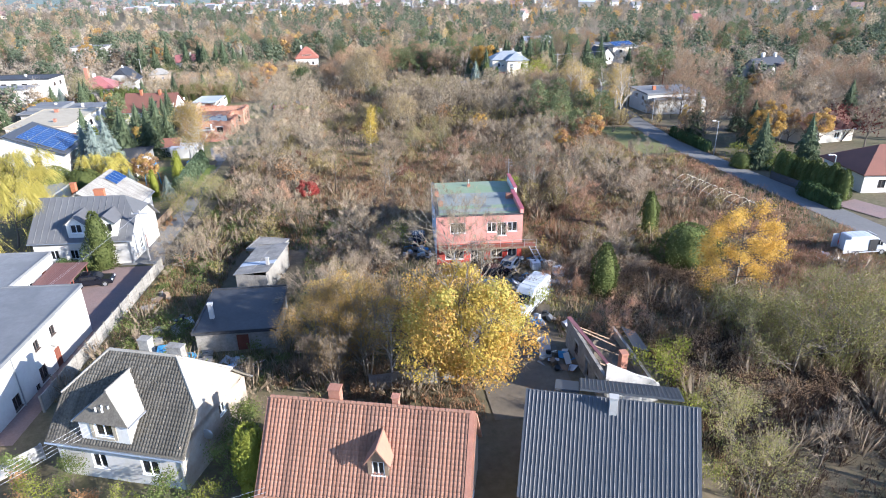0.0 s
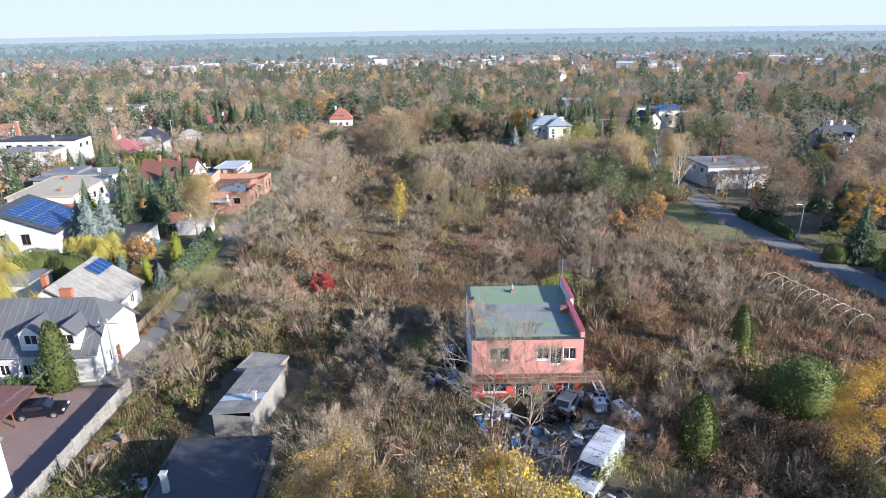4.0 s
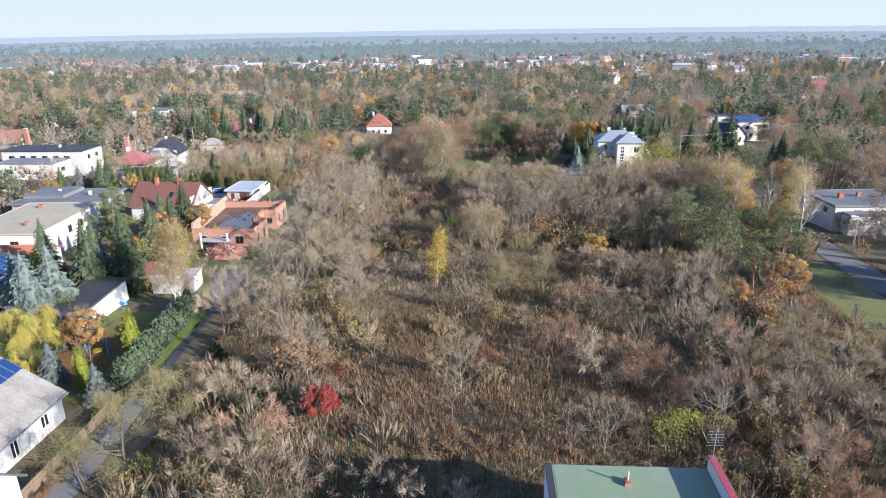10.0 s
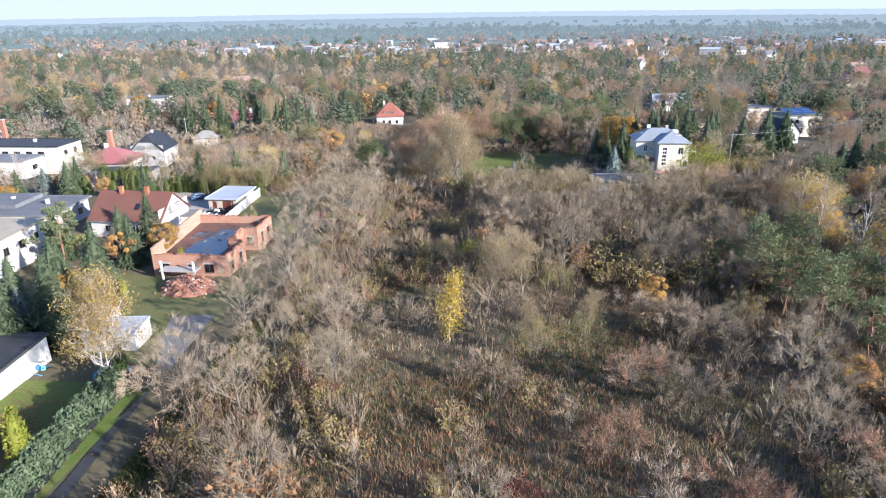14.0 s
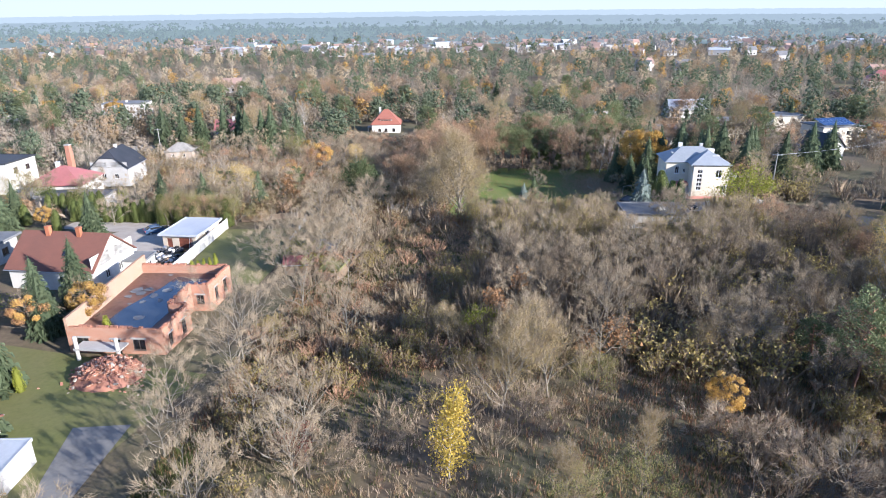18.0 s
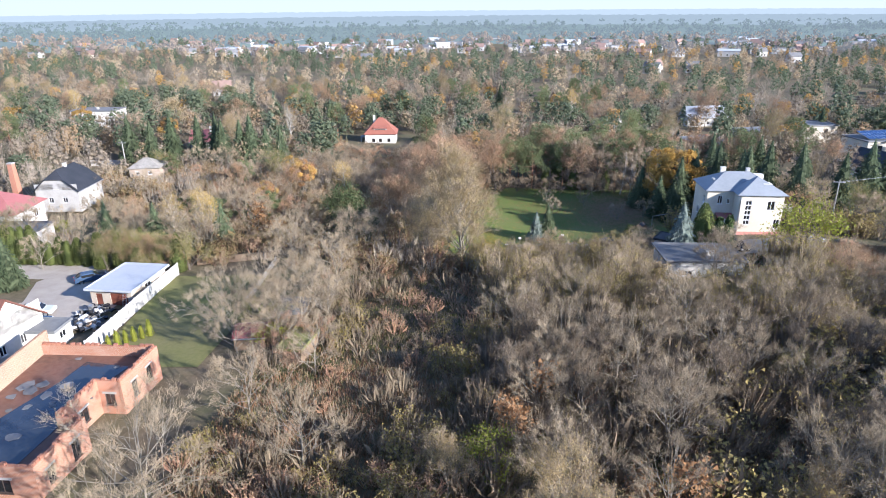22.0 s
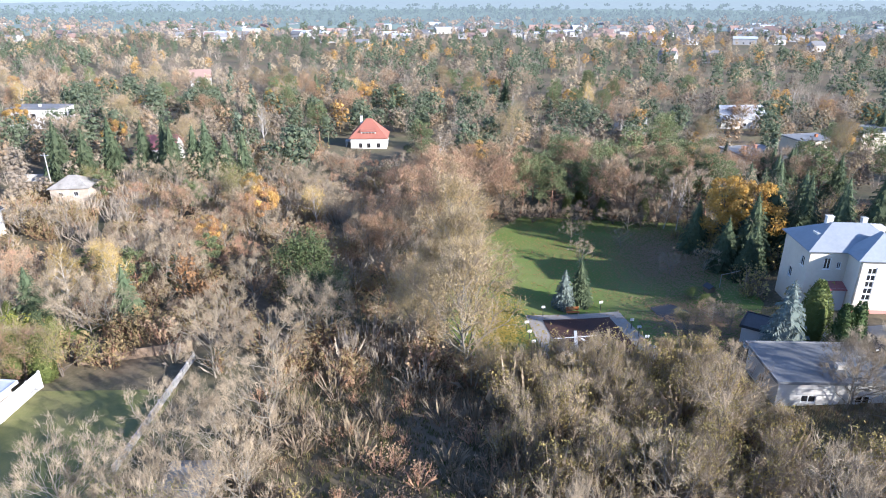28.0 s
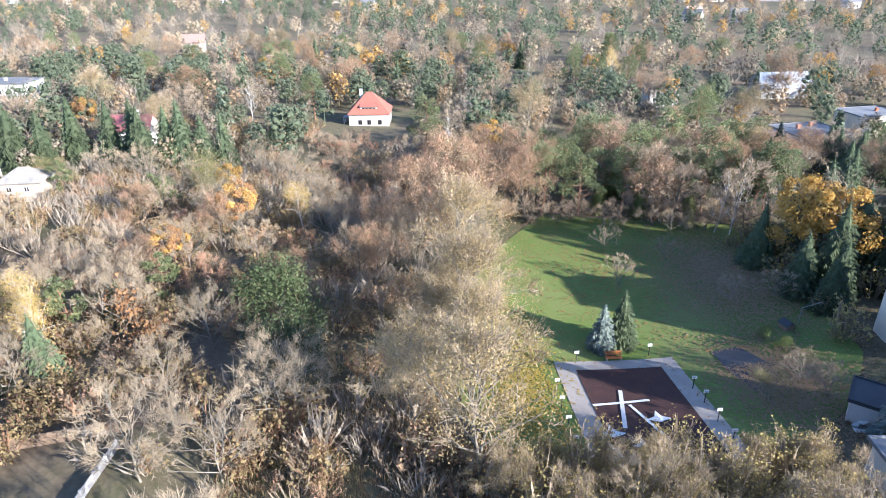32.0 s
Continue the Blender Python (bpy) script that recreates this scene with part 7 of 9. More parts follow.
# ---- planting: filler ----
KEEP = [  # x0, x1, y0, y1 kept free of filler trees
    (-60, -29, 20, 96), (-14, 20.5, -60, 38), (-24, -10, 30, 76), (-1, 17, 38, 84), (-38, -31, 95, 140), (-54, -38, 144, 200), (-13, 30, 200, 270),
    (-72, -50, 160, 196), (28, 47, 206, 232), (16, 33, 189, 214), (44, 68, 192, 219), (-80, -58, 106, 124), (-86, -70, 134, 182), (-118, -92, 212, 246), (-146, -116, 210, 240),
    (-110, -88, 296, 310), (-56, -38, 286, 350), (-58, -31, 298, 350), (56, 74, 154, 172), (68, 84, 84, 100), (74, 90, 250, 272), (92, 112, 296, 312), (74, 92, 330, 346), (50, 66, 300, 324), (106, 126, 194, 216), (-162, -142, 320, 344),
]


ROAD_Y, ROAD_X = (40, 70, 90, 108, 125, 150, 175, 210), (62, 61.3, 58.8, 56, 54.2, 55.5, 58, 64)


def road_x(y):
    """Middle of the lane at y."""
    return np.interp(y, ROAD_Y, ROAD_X)


def free(x, y, pad=0.0):
    return abs(x - road_x(y)) > 3.2 + pad and not any(a - pad < x < b + pad and c - pad < y < d + pad for a, b, c, d in KEEP)


def scatter(n, x0, x1, y0, y1, kinds, hs, pad=0.0, wedge=False):
    """n plants of mixed kinds over a stretch of ground, clear of houses and roads."""
    k = 0
    while k < n:
        y = rng.uniform(y0, y1)
        x = rng.uniform(x0, x1)
        if wedge and not -.86 * (y + 20) < x + 4 < .8 * (y + 20):
            continue
        k += 1
        if free(x, y, pad):
            kind = rng.choices([q[0] for q in kinds], [q[1] for q in kinds])[0]
            plant(kind, x, y, hs.get(kind))


scatter(14, -16, 20, 118, 152, [("olive_tree", 2), ("tan_tree", 2), ("dome_shrub", 2), ("sapling", 1)], {"olive_tree": 3.6, "tan_tree": 5, "dome_shrub": 2.8, "sapling": 4})
scatter(26, 20, 48, 84, 205, [("bare_brown_tree", 2), ("bare_tree", 3), ("sapling", 3), ("olive_tree", 1), ("alder", 1.5)], {"bare_brown_tree": 5.6, "bare_tree": 4.6, "sapling": 4, "olive_tree": 3.4, "alder": 4.6})
scatter(60, -30, -8, 205, 330, [("bare_brown_tree", 2), ("bare_tree", 4), ("rust_tree", 1.5), ("tan_tree", 1), ("alder", 1), ("ivy_tree", .2), ("orange_shrub", .3)], {"bare_brown_tree": 8, "tan_tree": 10, "rust_tree": 8})
scatter(84, -100, -34, 205, 290, [("bare_brown_tree", 1.5), ("bare_tree", 5), ("dome_shrub", 2), ("red_dome_shrub", 2), ("rust_tree", 1), ("birch", .8), ("bare_birch", .3), ("olive_tree", 1), ("young_pine", .7), ("orange_tree", .3)], {"bare_brown_tree": 7, "tan_tree": 9, "rust_tree": 7, "birch": 8})
scatter(100, -100, -52, 98, 215, [("spruce", 2.5), ("thuja", 1), ("bare_tree", 1), ("blue_spruce", .7), ("orange_tree", .8), ("green_shrub", 1.2), ("lime_shrub", .8), ("yellow_tree", .5)], {"spruce": 9, "blue_spruce": 7, "bare_tree": 5, "thuja": 4, "yellow_tree": 6, "orange_tree": 5}, 1.5)
scatter(46, 18, 80, 268, 300, [("bare_brown_tree", 2), ("rust_tree", 2), ("spruce", 2), ("pine", 2), ("tan_tree", 1)], {"bare_brown_tree": 9, "rust_tree": 9, "spruce": 11, "pine": 12, "tan_tree": 9}, 1)
scatter(90, 60, 150, 70, 230, [("spruce", 3), ("bare_brown_tree", 4), ("orange_tree", .6), ("yellow_tree", .3), ("rust_tree", 1.5), ("pine", 1), ("bare_tree", 2), ("green_shrub", 1)], {"spruce": 10}, 1.5, True)
scatter(60, 40, 66, 172, 250, [("bare_brown_tree", 4), ("rust_tree", 2), ("alder", 3), ("bare_tree", 2), ("pine", .5), ("olive_tree", 1)], {"bare_brown_tree": 7, "rust_tree": 7})
scatter(230, -330, 320, 285, 480, [("pine", 3), ("spruce", .6), ("bare_brown_tree", 5), ("rust_tree", 2.5), ("orange_tree", .9), ("yellow_tree", 1), ("tan_tree", 2), ("bare_birch", .8), ("birch", .4)], {"pine": 14, "spruce": 13, "bare_brown_tree": 12, "rust_tree": 11, "orange_tree": 10}, 1, True)
scatter(60, 69, 125, 168, 275, [("bare_brown_tree", 3), ("rust_tree", 1.5), ("bare_tree", 3), ("spruce", .7), ("dome_shrub", 3), ("tan_tree", 1), ("yellow_tree", .3)], {"bare_brown_tree": 7, "rust_tree": 7, "spruce": 10, "tan_tree": 7, "yellow_tree": 6}, 1)
plants("red_dome_shrub", [(15.6, 57.5), (19, 49.5)], 2.6)
plants("dome_shrub", [(-26.6, 71), (17, 60), (22, 62), (25, 70), (-7, 62), (-4, 64), (-9.5, 58)], 3.4)
plants("lime_shrub", [(12.6, 55), (21.5, 43.5), (20.5, 37)], 2.2)
plants("big_bare_tree", [(-26.8, 69.5)], 5)
plants("bare_tree", [(-33, 182), (-31.5, 176), (-29.5, 173), (-27.5, 183), (-34, 172), (-25.6, 180), (-31, 188)], 5.6)
plants("lime_shrub", [(-31.6, 180), (-34.4, 178), (-30.6, 173.4)], 2.6)
plants("red_dome_shrub", [(-28.5, 169.6), (-29.4, 175.6), (-25.0, 175)], 2.4)
plants("lime_shrub", [(-24.6, 31.8), (-18.6, 30.6), (-13.4, 30.4), (18.6, 30.2)], 1.9)
plants("orange_shrub", [(-25.8, 32.4), (-21.2, 31.0)], 1.6)
plants("green_shrub", [(-12.6, 33.5), (-12.4, 36.0), (-13, 38.6), (-15.8, 30.6)], 2.0)
plants("dome_shrub", [(-12.0, 34.8), (-12.4, 40.2)], 1.8)
plants("green_shrub", [(-27.2, 34.4), (-23, 33.4)], 1.8)


# ---- stuff: thickets, grass, far woods ----
def tri_cloud(verts, faces, idx, spots):
    """Copies of small plant arrays at spots (x, y, scale, turn, variant), joined."""
    V, F, I, n = [], [], [], 0
    base = [(np.array([tuple(p) for p in v], np.float32), np.array(f, np.int32), np.array(i, np.int32)) for v, f, i in zip(verts, faces, idx)]
    for x, y, s, a, k in spots:
        v, f, i = base[k]
        c, d = math.cos(a) * s, math.sin(a) * s
        w = np.empty_like(v)
        w[:, 0], w[:, 1], w[:, 2] = v[:, 0] * c - v[:, 1] * d + x, v[:, 0] * d + v[:, 1] * c + y, v[:, 2] * s + gz(x, y)
        V.append(w)
        F.append(f + n)
        I.append(i)
        n += len(v)
    return np.concatenate(V), np.concatenate(F), np.concatenate(I)


def thicket(name, n, area, arrays, mats, lo, hi, label, clump=.1, edge=.5, pad=.5, low=False):
    vs, fs, ids = zip(*arrays)
    spots = []
    while len(spots) < n:
        x, y = rng.uniform(*area[:2]), rng.uniform(*area[2:])
        if noise.noise(Vector((x * clump, y * clump, len(name)))) + rng.uniform(-edge, edge) < 0 or not free(x, y, pad):
            if rng.random() < .995:
                continue
        if not low and -16 < x - 3 * math.sin(y * .13) < 19 and 64 < y < 146 and rng.random() < .93:
            continue
        spots.append((x, y, rng.uniform(lo, hi), rng.uniform(0, 6.28), rng.randrange(len(vs))))
    v, f, i = tri_cloud(vs, fs, ids, spots)
    return tagged(new(name, mesh_of(name, v, f, mats, i)), label, "undergrowth", "", "stuff")


HARD = [  # buildings and open yards, kept free of weeds
    (-60, -29, 20, 96), (-14, 20, -60, 37), (-20.5, -12, 49.5, 59), (-21, -13, 60, 74), (3.2, 13.6, 68, 79.6), (5.5, 13.5, 37, 62), (13.5, 20.6, 38, 49), (-34, -9, 20, 43), (44, 53, 114, 144),
    (-14, 26, 207, 268), (-38, -31, 95, 140), (-54, -38, 144, 200), (28, 47, 206, 232), (17, 32, 203, 214)]
KEEP = [q for q in KEEP if q not in ((-13, 30, 200, 270), (-1, 17, 38, 84), (-24, -10, 30, 76))] + HARD
thicket("grey_brushwood", 680, (-30, 50, 22, 212), [shrub_arrays(2.2, 1.7, 20, 7, .04) for _ in range(4)], [M["twig_shaded"]], .5, 1.35, "tangled leafless grey-brown brushwood", .045, .35)
thicket("pale_brushwood", 300, (-31, 48, 66, 215), [shrub_arrays(2.6, 2.0, 20, 8, .032) for _ in range(3)], [M["twig_pale"]], .5, 1.3, "pale leafless shrubs", .06, .3)
thicket("reddish_brushwood", 380, (-31, 52, 70, 212), [shrub_arrays(1.7, 1.4, 18, 6, .034, 1, .14) for _ in range(3)], [M["twig_red"], M["lf_rust"]], .5, 1.3, "reddish brambles with a few rusty leaves", .05, .3)
thicket("olive_brushwood", 320, (-31, 52, 66, 180), [shrub_arrays(2.0, 1.5, 16, 7, .034, 2, .16) for _ in range(3)], [M["twig"], M["lf_olive"]], .5, 1.4, "shrubs with thin olive leaves", .07, .3)
thicket("bronze_weeds", 420, (19.5, 34, 38, 66), [shrub_arrays(1.1, .9, 22, 5, .022, 1, .09) for _ in range(3)], [M["weed_dark"], M["lf_rust"]], .6, 1.4, "dense dark red-brown weeds behind the outbuilding", .05, .8, low=True)
thicket("olive_scrub", 34, (29, 50, 38, 54), [shrub_arrays(2.5, 1.8, 14, 8, .03, 5, .11) for _ in range(3)], [M["twig"], M["lf_moss"]], .6, 1.4, "scrub with olive leaves behind the metal roof", .08, .6)
thicket("dark_weeds", 900, (20.5, 54, 20, 48), [shrub_arrays(1.0, .9, 20, 3, .024) for _ in range(3)], [M["weed_dark"]], .6, 1.3, "dense dark dead weeds", .05, .9, low=True)
thicket("lane_weeds", 800, (38, 58, 48, 112), [shrub_arrays(1.0, .8, 20, 4, .03) for _ in range(3)], [M["twig_red"]], .6, 1.4, "dense purple-brown weeds along the lane", .05, .8)
thicket("north_brushwood", 760, (-105, -8, 200, 330), [shrub_arrays(3.2, 2.7, 16, 9, .042, 0) for _ in range(3)], [M["far_bare"]], .6, 1.4, "bare brown brushwood", .03)
thicket("north_tan_brushwood", 480, (-105, -8, 200, 330), [shrub_arrays(3.0, 2.4, 14, 7, .046, 2, .27) for _ in range(3)], [M["twig_red"], M["lf_tan"]], .6, 1.4, "shrubs with last tan leaves", .03)
thicket("north_rusty_brushwood", 200, (-105, -8, 200, 330), [shrub_arrays(2.4, 2.2, 14, 7, .046, 2, .27) for _ in range(3)], [M["twig_red"], M["lf_rust"]], .6, 1.4, "shrubs with rusty leaves", .05)
thicket("east_brushwood", 380, (12, 60, 145, 260), [shrub_arrays(3.2, 2.2, 18, 7, .05, 1, .26) for _ in range(3)], [M["twig_shaded"], M["lf_olive"]], .6, 1.5, "brown brushwood with a few olive leaves", .04)
thicket("lane_brushwood", 320, (56, 125, 166, 275), [shrub_arrays(2.8, 2.4, 14, 8, .042) for _ in range(3)], [M["twig"]], .6, 1.4, "bare brown brushwood beyond the lane", .05, .8)
thicket("alder_thicket", 280, (-7, 46, 148, 203), [shrub_arrays(4.6, 2.7, 22, 10, .045, 0) for _ in range(4)], [M["twig_shaded"]], .6, 1.15, "dense upright alder thicket without leaves", .05, .5)
thicket("alder_thicket_yellow", 160, (-7, 40, 182, 205), [shrub_arrays(5.8, 2.3, 20, 8, .045, 3, .16) for _ in range(4)], [M["twig"], M["lf_olive"]], .6, 1.15, "dense upright thicket with the last olive leaves", .05, .8)
thicket("weed_clumps", 1300, (-30, 50, 60, 212), [shrub_arrays(.8, .8, 22, 3, .02) for _ in range(4)], [M["weed_brown"]], .4, 1.3, "clumps of tall dead brown weeds", .06, .4, low=True)
thicket("straw_clumps", 1000, (-30, 50, 60, 214), [shrub_arrays(.8, .7, 26, 2, .018) for _ in range(4)], [M["straw"]], .5, 1.3, "clumps of pale dry grass", .05, .3, low=True)
thicket("yard_brown_weeds", 420, (-12, 24, 38, 92), [shrub_arrays(.9, .8, 18, 5, .03, 1, .12) for _ in range(3)], [M["weed_brown"], M["lf_rust"]], .5, 1.3, "red-brown weeds round the yard", .1, .7, low=True)
thicket("yard_green_weeds", 130, (-32, -10, 44, 98), [shrub_arrays(1.4, 1.2, 14, 7, .02, 2, .14) for _ in range(3)], [M["twig"], M["lf_green"]], .5, 1.2, "weeds and brambles behind the sheds", .1, .6)


def tufts(name, n, area, per, h, wid, material, label, clump, thr=0.0, pad=.2):
    """Blades of dry grass and dead weeds standing in loose tufts."""
    r = np.random.default_rng(len(name) * 7 + n)
    pts = np.empty((0, 2))
    while len(pts) < n:
        q = np.stack([r.uniform(area[0], area[1], n), r.uniform(area[2], area[3], n)], -1)
        p = np.sin(q[:, 0] * clump * 6.3 + 2 * np.sin(q[:, 1] * clump * 4.1)) + np.sin(q[:, 1] * clump * 5.7 + 1.7 * np.sin(q[:, 0] * clump * 3.3 + len(name)))
        ok = p + r.normal(0, .7, n) > thr
        ok &= np.abs(q[:, 0] - road_x(q[:, 1])) > 2.7
        if material is not M["weed_dark"]:
            ok &= ~((q[:, 0] > 22) & (q[:, 1] < 45))
        for a, b, c, d in HARD:
            ok &= ~((q[:, 0] > a - pad) & (q[:, 0] < b + pad) & (q[:, 1] > c - pad) & (q[:, 1] < d + pad))
        pts = np.concatenate([pts, q[ok]])[:n]
    m = n * per
    c = np.repeat(pts, per, 0) + r.normal(0, .16, (m, 2))
    z = ground_z(c[:, 0], c[:, 1])
    a, t = r.uniform(0, 6.28, m), r.uniform(0, 6.28, m)
    hh = h * r.uniform(.45, 1.25, m)
    ln = r.uniform(.1, .55, m) * hh
    w = wid * .7 * r.uniform(.6, 1.4, m)
    b0 = np.stack([c[:, 0] - np.cos(a) * w, c[:, 1] - np.sin(a) * w, z - .03], -1)
    b1 = np.stack([c[:, 0] + np.cos(a) * w, c[:, 1] + np.sin(a) * w, z - .03], -1)
    tp = np.stack([c[:, 0] + np.cos(t) * ln, c[:, 1] + np.sin(t) * ln, z + hh], -1)
    v = np.stack([b0, b1, tp], 1).reshape(-1, 3)
    return tagged(new(name, mesh_of(name, v, np.arange(3 * m).reshape(-1, 3), material)), label, "grass", "", "stuff")


FIELD = (-31, 59, 20, 215)
tufts("dry_grass", 24000, FIELD, 4, .6, .045, M["straw"], "pale dry grass in patches over the field", .021, .5)
tufts("brown_weeds", 38000, FIELD, 4, .55, .055, M["weed_brown"], "dead red-brown weeds over the field", .017, .1)
tufts("grey_weeds", 13000, FIELD, 4, .75, .05, M["weed_grey"], "grey dead stalks over the field", .026, .2)
tufts("green_undergrowth", 24000, FIELD, 4, .4, .07, M["weed_green"], "low green weeds between the dead plants", .031, .3)
tufts("olive_weeds", 24000, FIELD, 4, .5, .055, M["weed_olive"], "faded olive grass between the weeds", .023, .2)
tufts("dark_undergrowth", 12000, (20.5, 58, 18, 48), 4, .5, .07, M["weed_dark"], "dark dead weeds behind the houses", .03, -.8)
tufts("green_yard_weeds", 5000, (-31, -8, 43, 104), 4, .35, .06, M["weed_green"], "green weeds between the sheds and the alley", .04, -.6)
tufts("alley_ivy", 5000, (-32.4, -28.5, 84, 134), 5, .4, .07, M["weed_green"], "green ground cover along the alley", .05, -1.5)

# ---- far woods ----
def clump(lobes, per, flat, point, size, low=.3):
    """A rough far crown, one unit high: sprays over uneven lobes round a domed or pointed middle."""
    v, f = [], []
    for i in range(lobes):
        u = (i + .5) / lobes
        a = i * 2.4 + rng.uniform(-.4, .4)
        w = flat * .5 * (1 - point * u) * math.sin(math.pi * (.22 + .6 * u)) * rng.uniform(.55, 1)
        c = Vector((math.cos(a) * w * .62, math.sin(a) * w * .62, low + (.9 - low) * u))
        R = flat * .2 * (1 - point * u * .75) * rng.uniform(.75, 1.2)
        k = len(v)
        for q in ((1, 0, 0), (0, 1, 0), (-1, 0, 0), (0, -1, 0), (0, 0, .9), (0, 0, -.7)):
            v.append(c + Vector(q) * R * rng.uniform(.35, .6))
        f += [(k + x, k + (x + 1) % 4, k + z) if z == 4 else (k + (x + 1) % 4, k + x, k + z) for x in range(4) for z in (4, 5)]
        for _ in range(per):
            o = rv().normalized()
            o = (o + Vector((c.x, c.y, .25 * flat)) * 1.5 / flat).normalized()
            p = c + Vector((o.x, o.y, o.z * .8)) * R * rng.uniform(.75, 1.1)
            n = (o + rv(.35)).normalized()
            t = n.cross(rv()).normalized()
            b = n.cross(t)
            s = size * rng.uniform(.7, 1.4)
            k = len(v)
            v += [p - t * s * .6 - b * s * .4, p + t * s * .6 - b * s * .35, p + b * s * .8]
            f.append((k, k + 1, k + 2))
    k = len(v)
    v += [Vector((-.014, 0, 0)), Vector((.014, 0, 0)), Vector((0, 0, .8))]
    f.append((k, k + 1, k + 2))
    return v, f, [0] * len(f)


def bare_clump(n, wid):
    """A far leafless crown, one unit high: fine limbs that fan out."""
    v, f, _ = shrub_arrays(1.0, .48, n, 5, wid)
    return v, f, [0] * len(f)


def far_wood(name, n, y0, y1, kinds, material, h, label, cl, thr=0.0, slope=.86, skip=0.0, power=.75):
    spots, tries = [], 0
    while len(spots) < n and tries < 60 * n:
        tries += 1
        y = y0 + (y1 - y0) * rng.random() ** power
        x = rng.uniform(-slope * y - 20, slope * y + 20)
        if abs(x) < skip or noise.noise(Vector((x * cl, y * cl, len(name) * 3.1))) + rng.uniform(-.35, .35) < thr or not free(x, y, 1):
            continue
        spots.append((x, y, h * rng.uniform(.6, 1.2), rng.uniform(0, 6.28), rng.randrange(len(kinds))))
    v, f, i = tri_cloud(*zip(*kinds), spots)
    return tagged(new(name, mesh_of(name, v, f, material)), label, "woods", "", "stuff")


rnd = [clump(11, 15, .85, .25, .05, .3) for _ in range(6)]
brd = [clump(11, 15, .95, .25, .05, .2) for _ in range(5)]
fine_rnd = [clump(14, 30, .85, .25, .034, .3) for _ in range(4)]
fine_brd = [clump(14, 30, .95, .25, .034, .15) for _ in range(4)]
con = [clump(12, 12, .5, .85, .06, .08) for _ in range(3)]
bar = [bare_clump(24, .008) for _ in range(5)]
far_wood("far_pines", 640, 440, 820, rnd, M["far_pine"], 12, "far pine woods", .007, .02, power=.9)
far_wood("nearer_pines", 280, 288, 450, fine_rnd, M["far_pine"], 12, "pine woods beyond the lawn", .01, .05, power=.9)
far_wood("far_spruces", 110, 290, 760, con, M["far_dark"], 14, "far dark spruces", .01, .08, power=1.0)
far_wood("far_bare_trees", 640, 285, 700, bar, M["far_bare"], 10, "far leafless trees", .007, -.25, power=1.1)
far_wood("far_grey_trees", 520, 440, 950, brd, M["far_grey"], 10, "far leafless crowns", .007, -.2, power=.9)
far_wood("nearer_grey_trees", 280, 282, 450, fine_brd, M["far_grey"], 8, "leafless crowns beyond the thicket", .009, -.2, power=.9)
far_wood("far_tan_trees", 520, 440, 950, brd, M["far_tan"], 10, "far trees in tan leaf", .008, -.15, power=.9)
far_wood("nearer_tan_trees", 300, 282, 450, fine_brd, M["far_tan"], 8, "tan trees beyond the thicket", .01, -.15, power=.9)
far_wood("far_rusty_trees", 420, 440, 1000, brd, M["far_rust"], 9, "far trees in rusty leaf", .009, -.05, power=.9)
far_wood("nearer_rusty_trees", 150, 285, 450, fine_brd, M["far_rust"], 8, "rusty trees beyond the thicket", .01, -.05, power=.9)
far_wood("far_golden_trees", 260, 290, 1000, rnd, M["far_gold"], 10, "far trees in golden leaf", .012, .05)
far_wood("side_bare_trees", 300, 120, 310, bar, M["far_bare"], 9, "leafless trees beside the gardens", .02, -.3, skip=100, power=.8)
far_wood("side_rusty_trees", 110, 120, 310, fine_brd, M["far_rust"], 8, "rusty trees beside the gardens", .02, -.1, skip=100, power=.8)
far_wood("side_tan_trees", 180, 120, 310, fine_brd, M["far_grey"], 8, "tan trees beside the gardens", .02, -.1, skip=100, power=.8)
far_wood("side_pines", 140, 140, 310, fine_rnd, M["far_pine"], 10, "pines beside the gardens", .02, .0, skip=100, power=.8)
tufts("lawn_blades", 20000, (-12, 30, 205, 268), 4, .13, .04, M["weed_green"], "short green lawn grass", .03, -3, pad=-9)


# ---- the far town ----
def town_house(roof_m, wall_m, w, d, e, r):
    """A far house, a few metres of wall and roof, in one mesh."""
    bm = bmesh.new()
    box(bm, -w / 2, w / 2, -d / 2, d / 2, -2, e)
    a, b = d / 2 + .4, w / 2 + .4
    for s in (-1, 1):
        n0 = len(bm.faces)
        slab(bm, [(-b, 0, r), (b, 0, r), (b, s * a, e - .2), (-b, s * a, e - .2)], .2)
        bm.faces.ensure_lookup_table()
        for f in bm.faces[n0:]:
            f.material_index = 1
    for x in (-w / 2, w / 2):
        bm.faces.new([bm.verts.new(p) for p in ((x, -d / 2, e), (x, d / 2, e), (x, 0, r))])
    for k in range(3):
        n0 = len(bm.faces)
        box(bm, -w * .36 + k * w * .28, -w * .36 + k * w * .28 + 1.4, -d / 2 - .03, -d / 2, 1.0, 2.5)
        bm.faces.ensure_lookup_table()
        for f in bm.faces[n0:]:
            f.material_index = 2
    me = bpy.data.meshes.new("town_house")
    bm.to_mesh(me)
    bm.free()
    for m in (wall_m, roof_m, M["glass"]):
        me.materials.append(m)
    return me


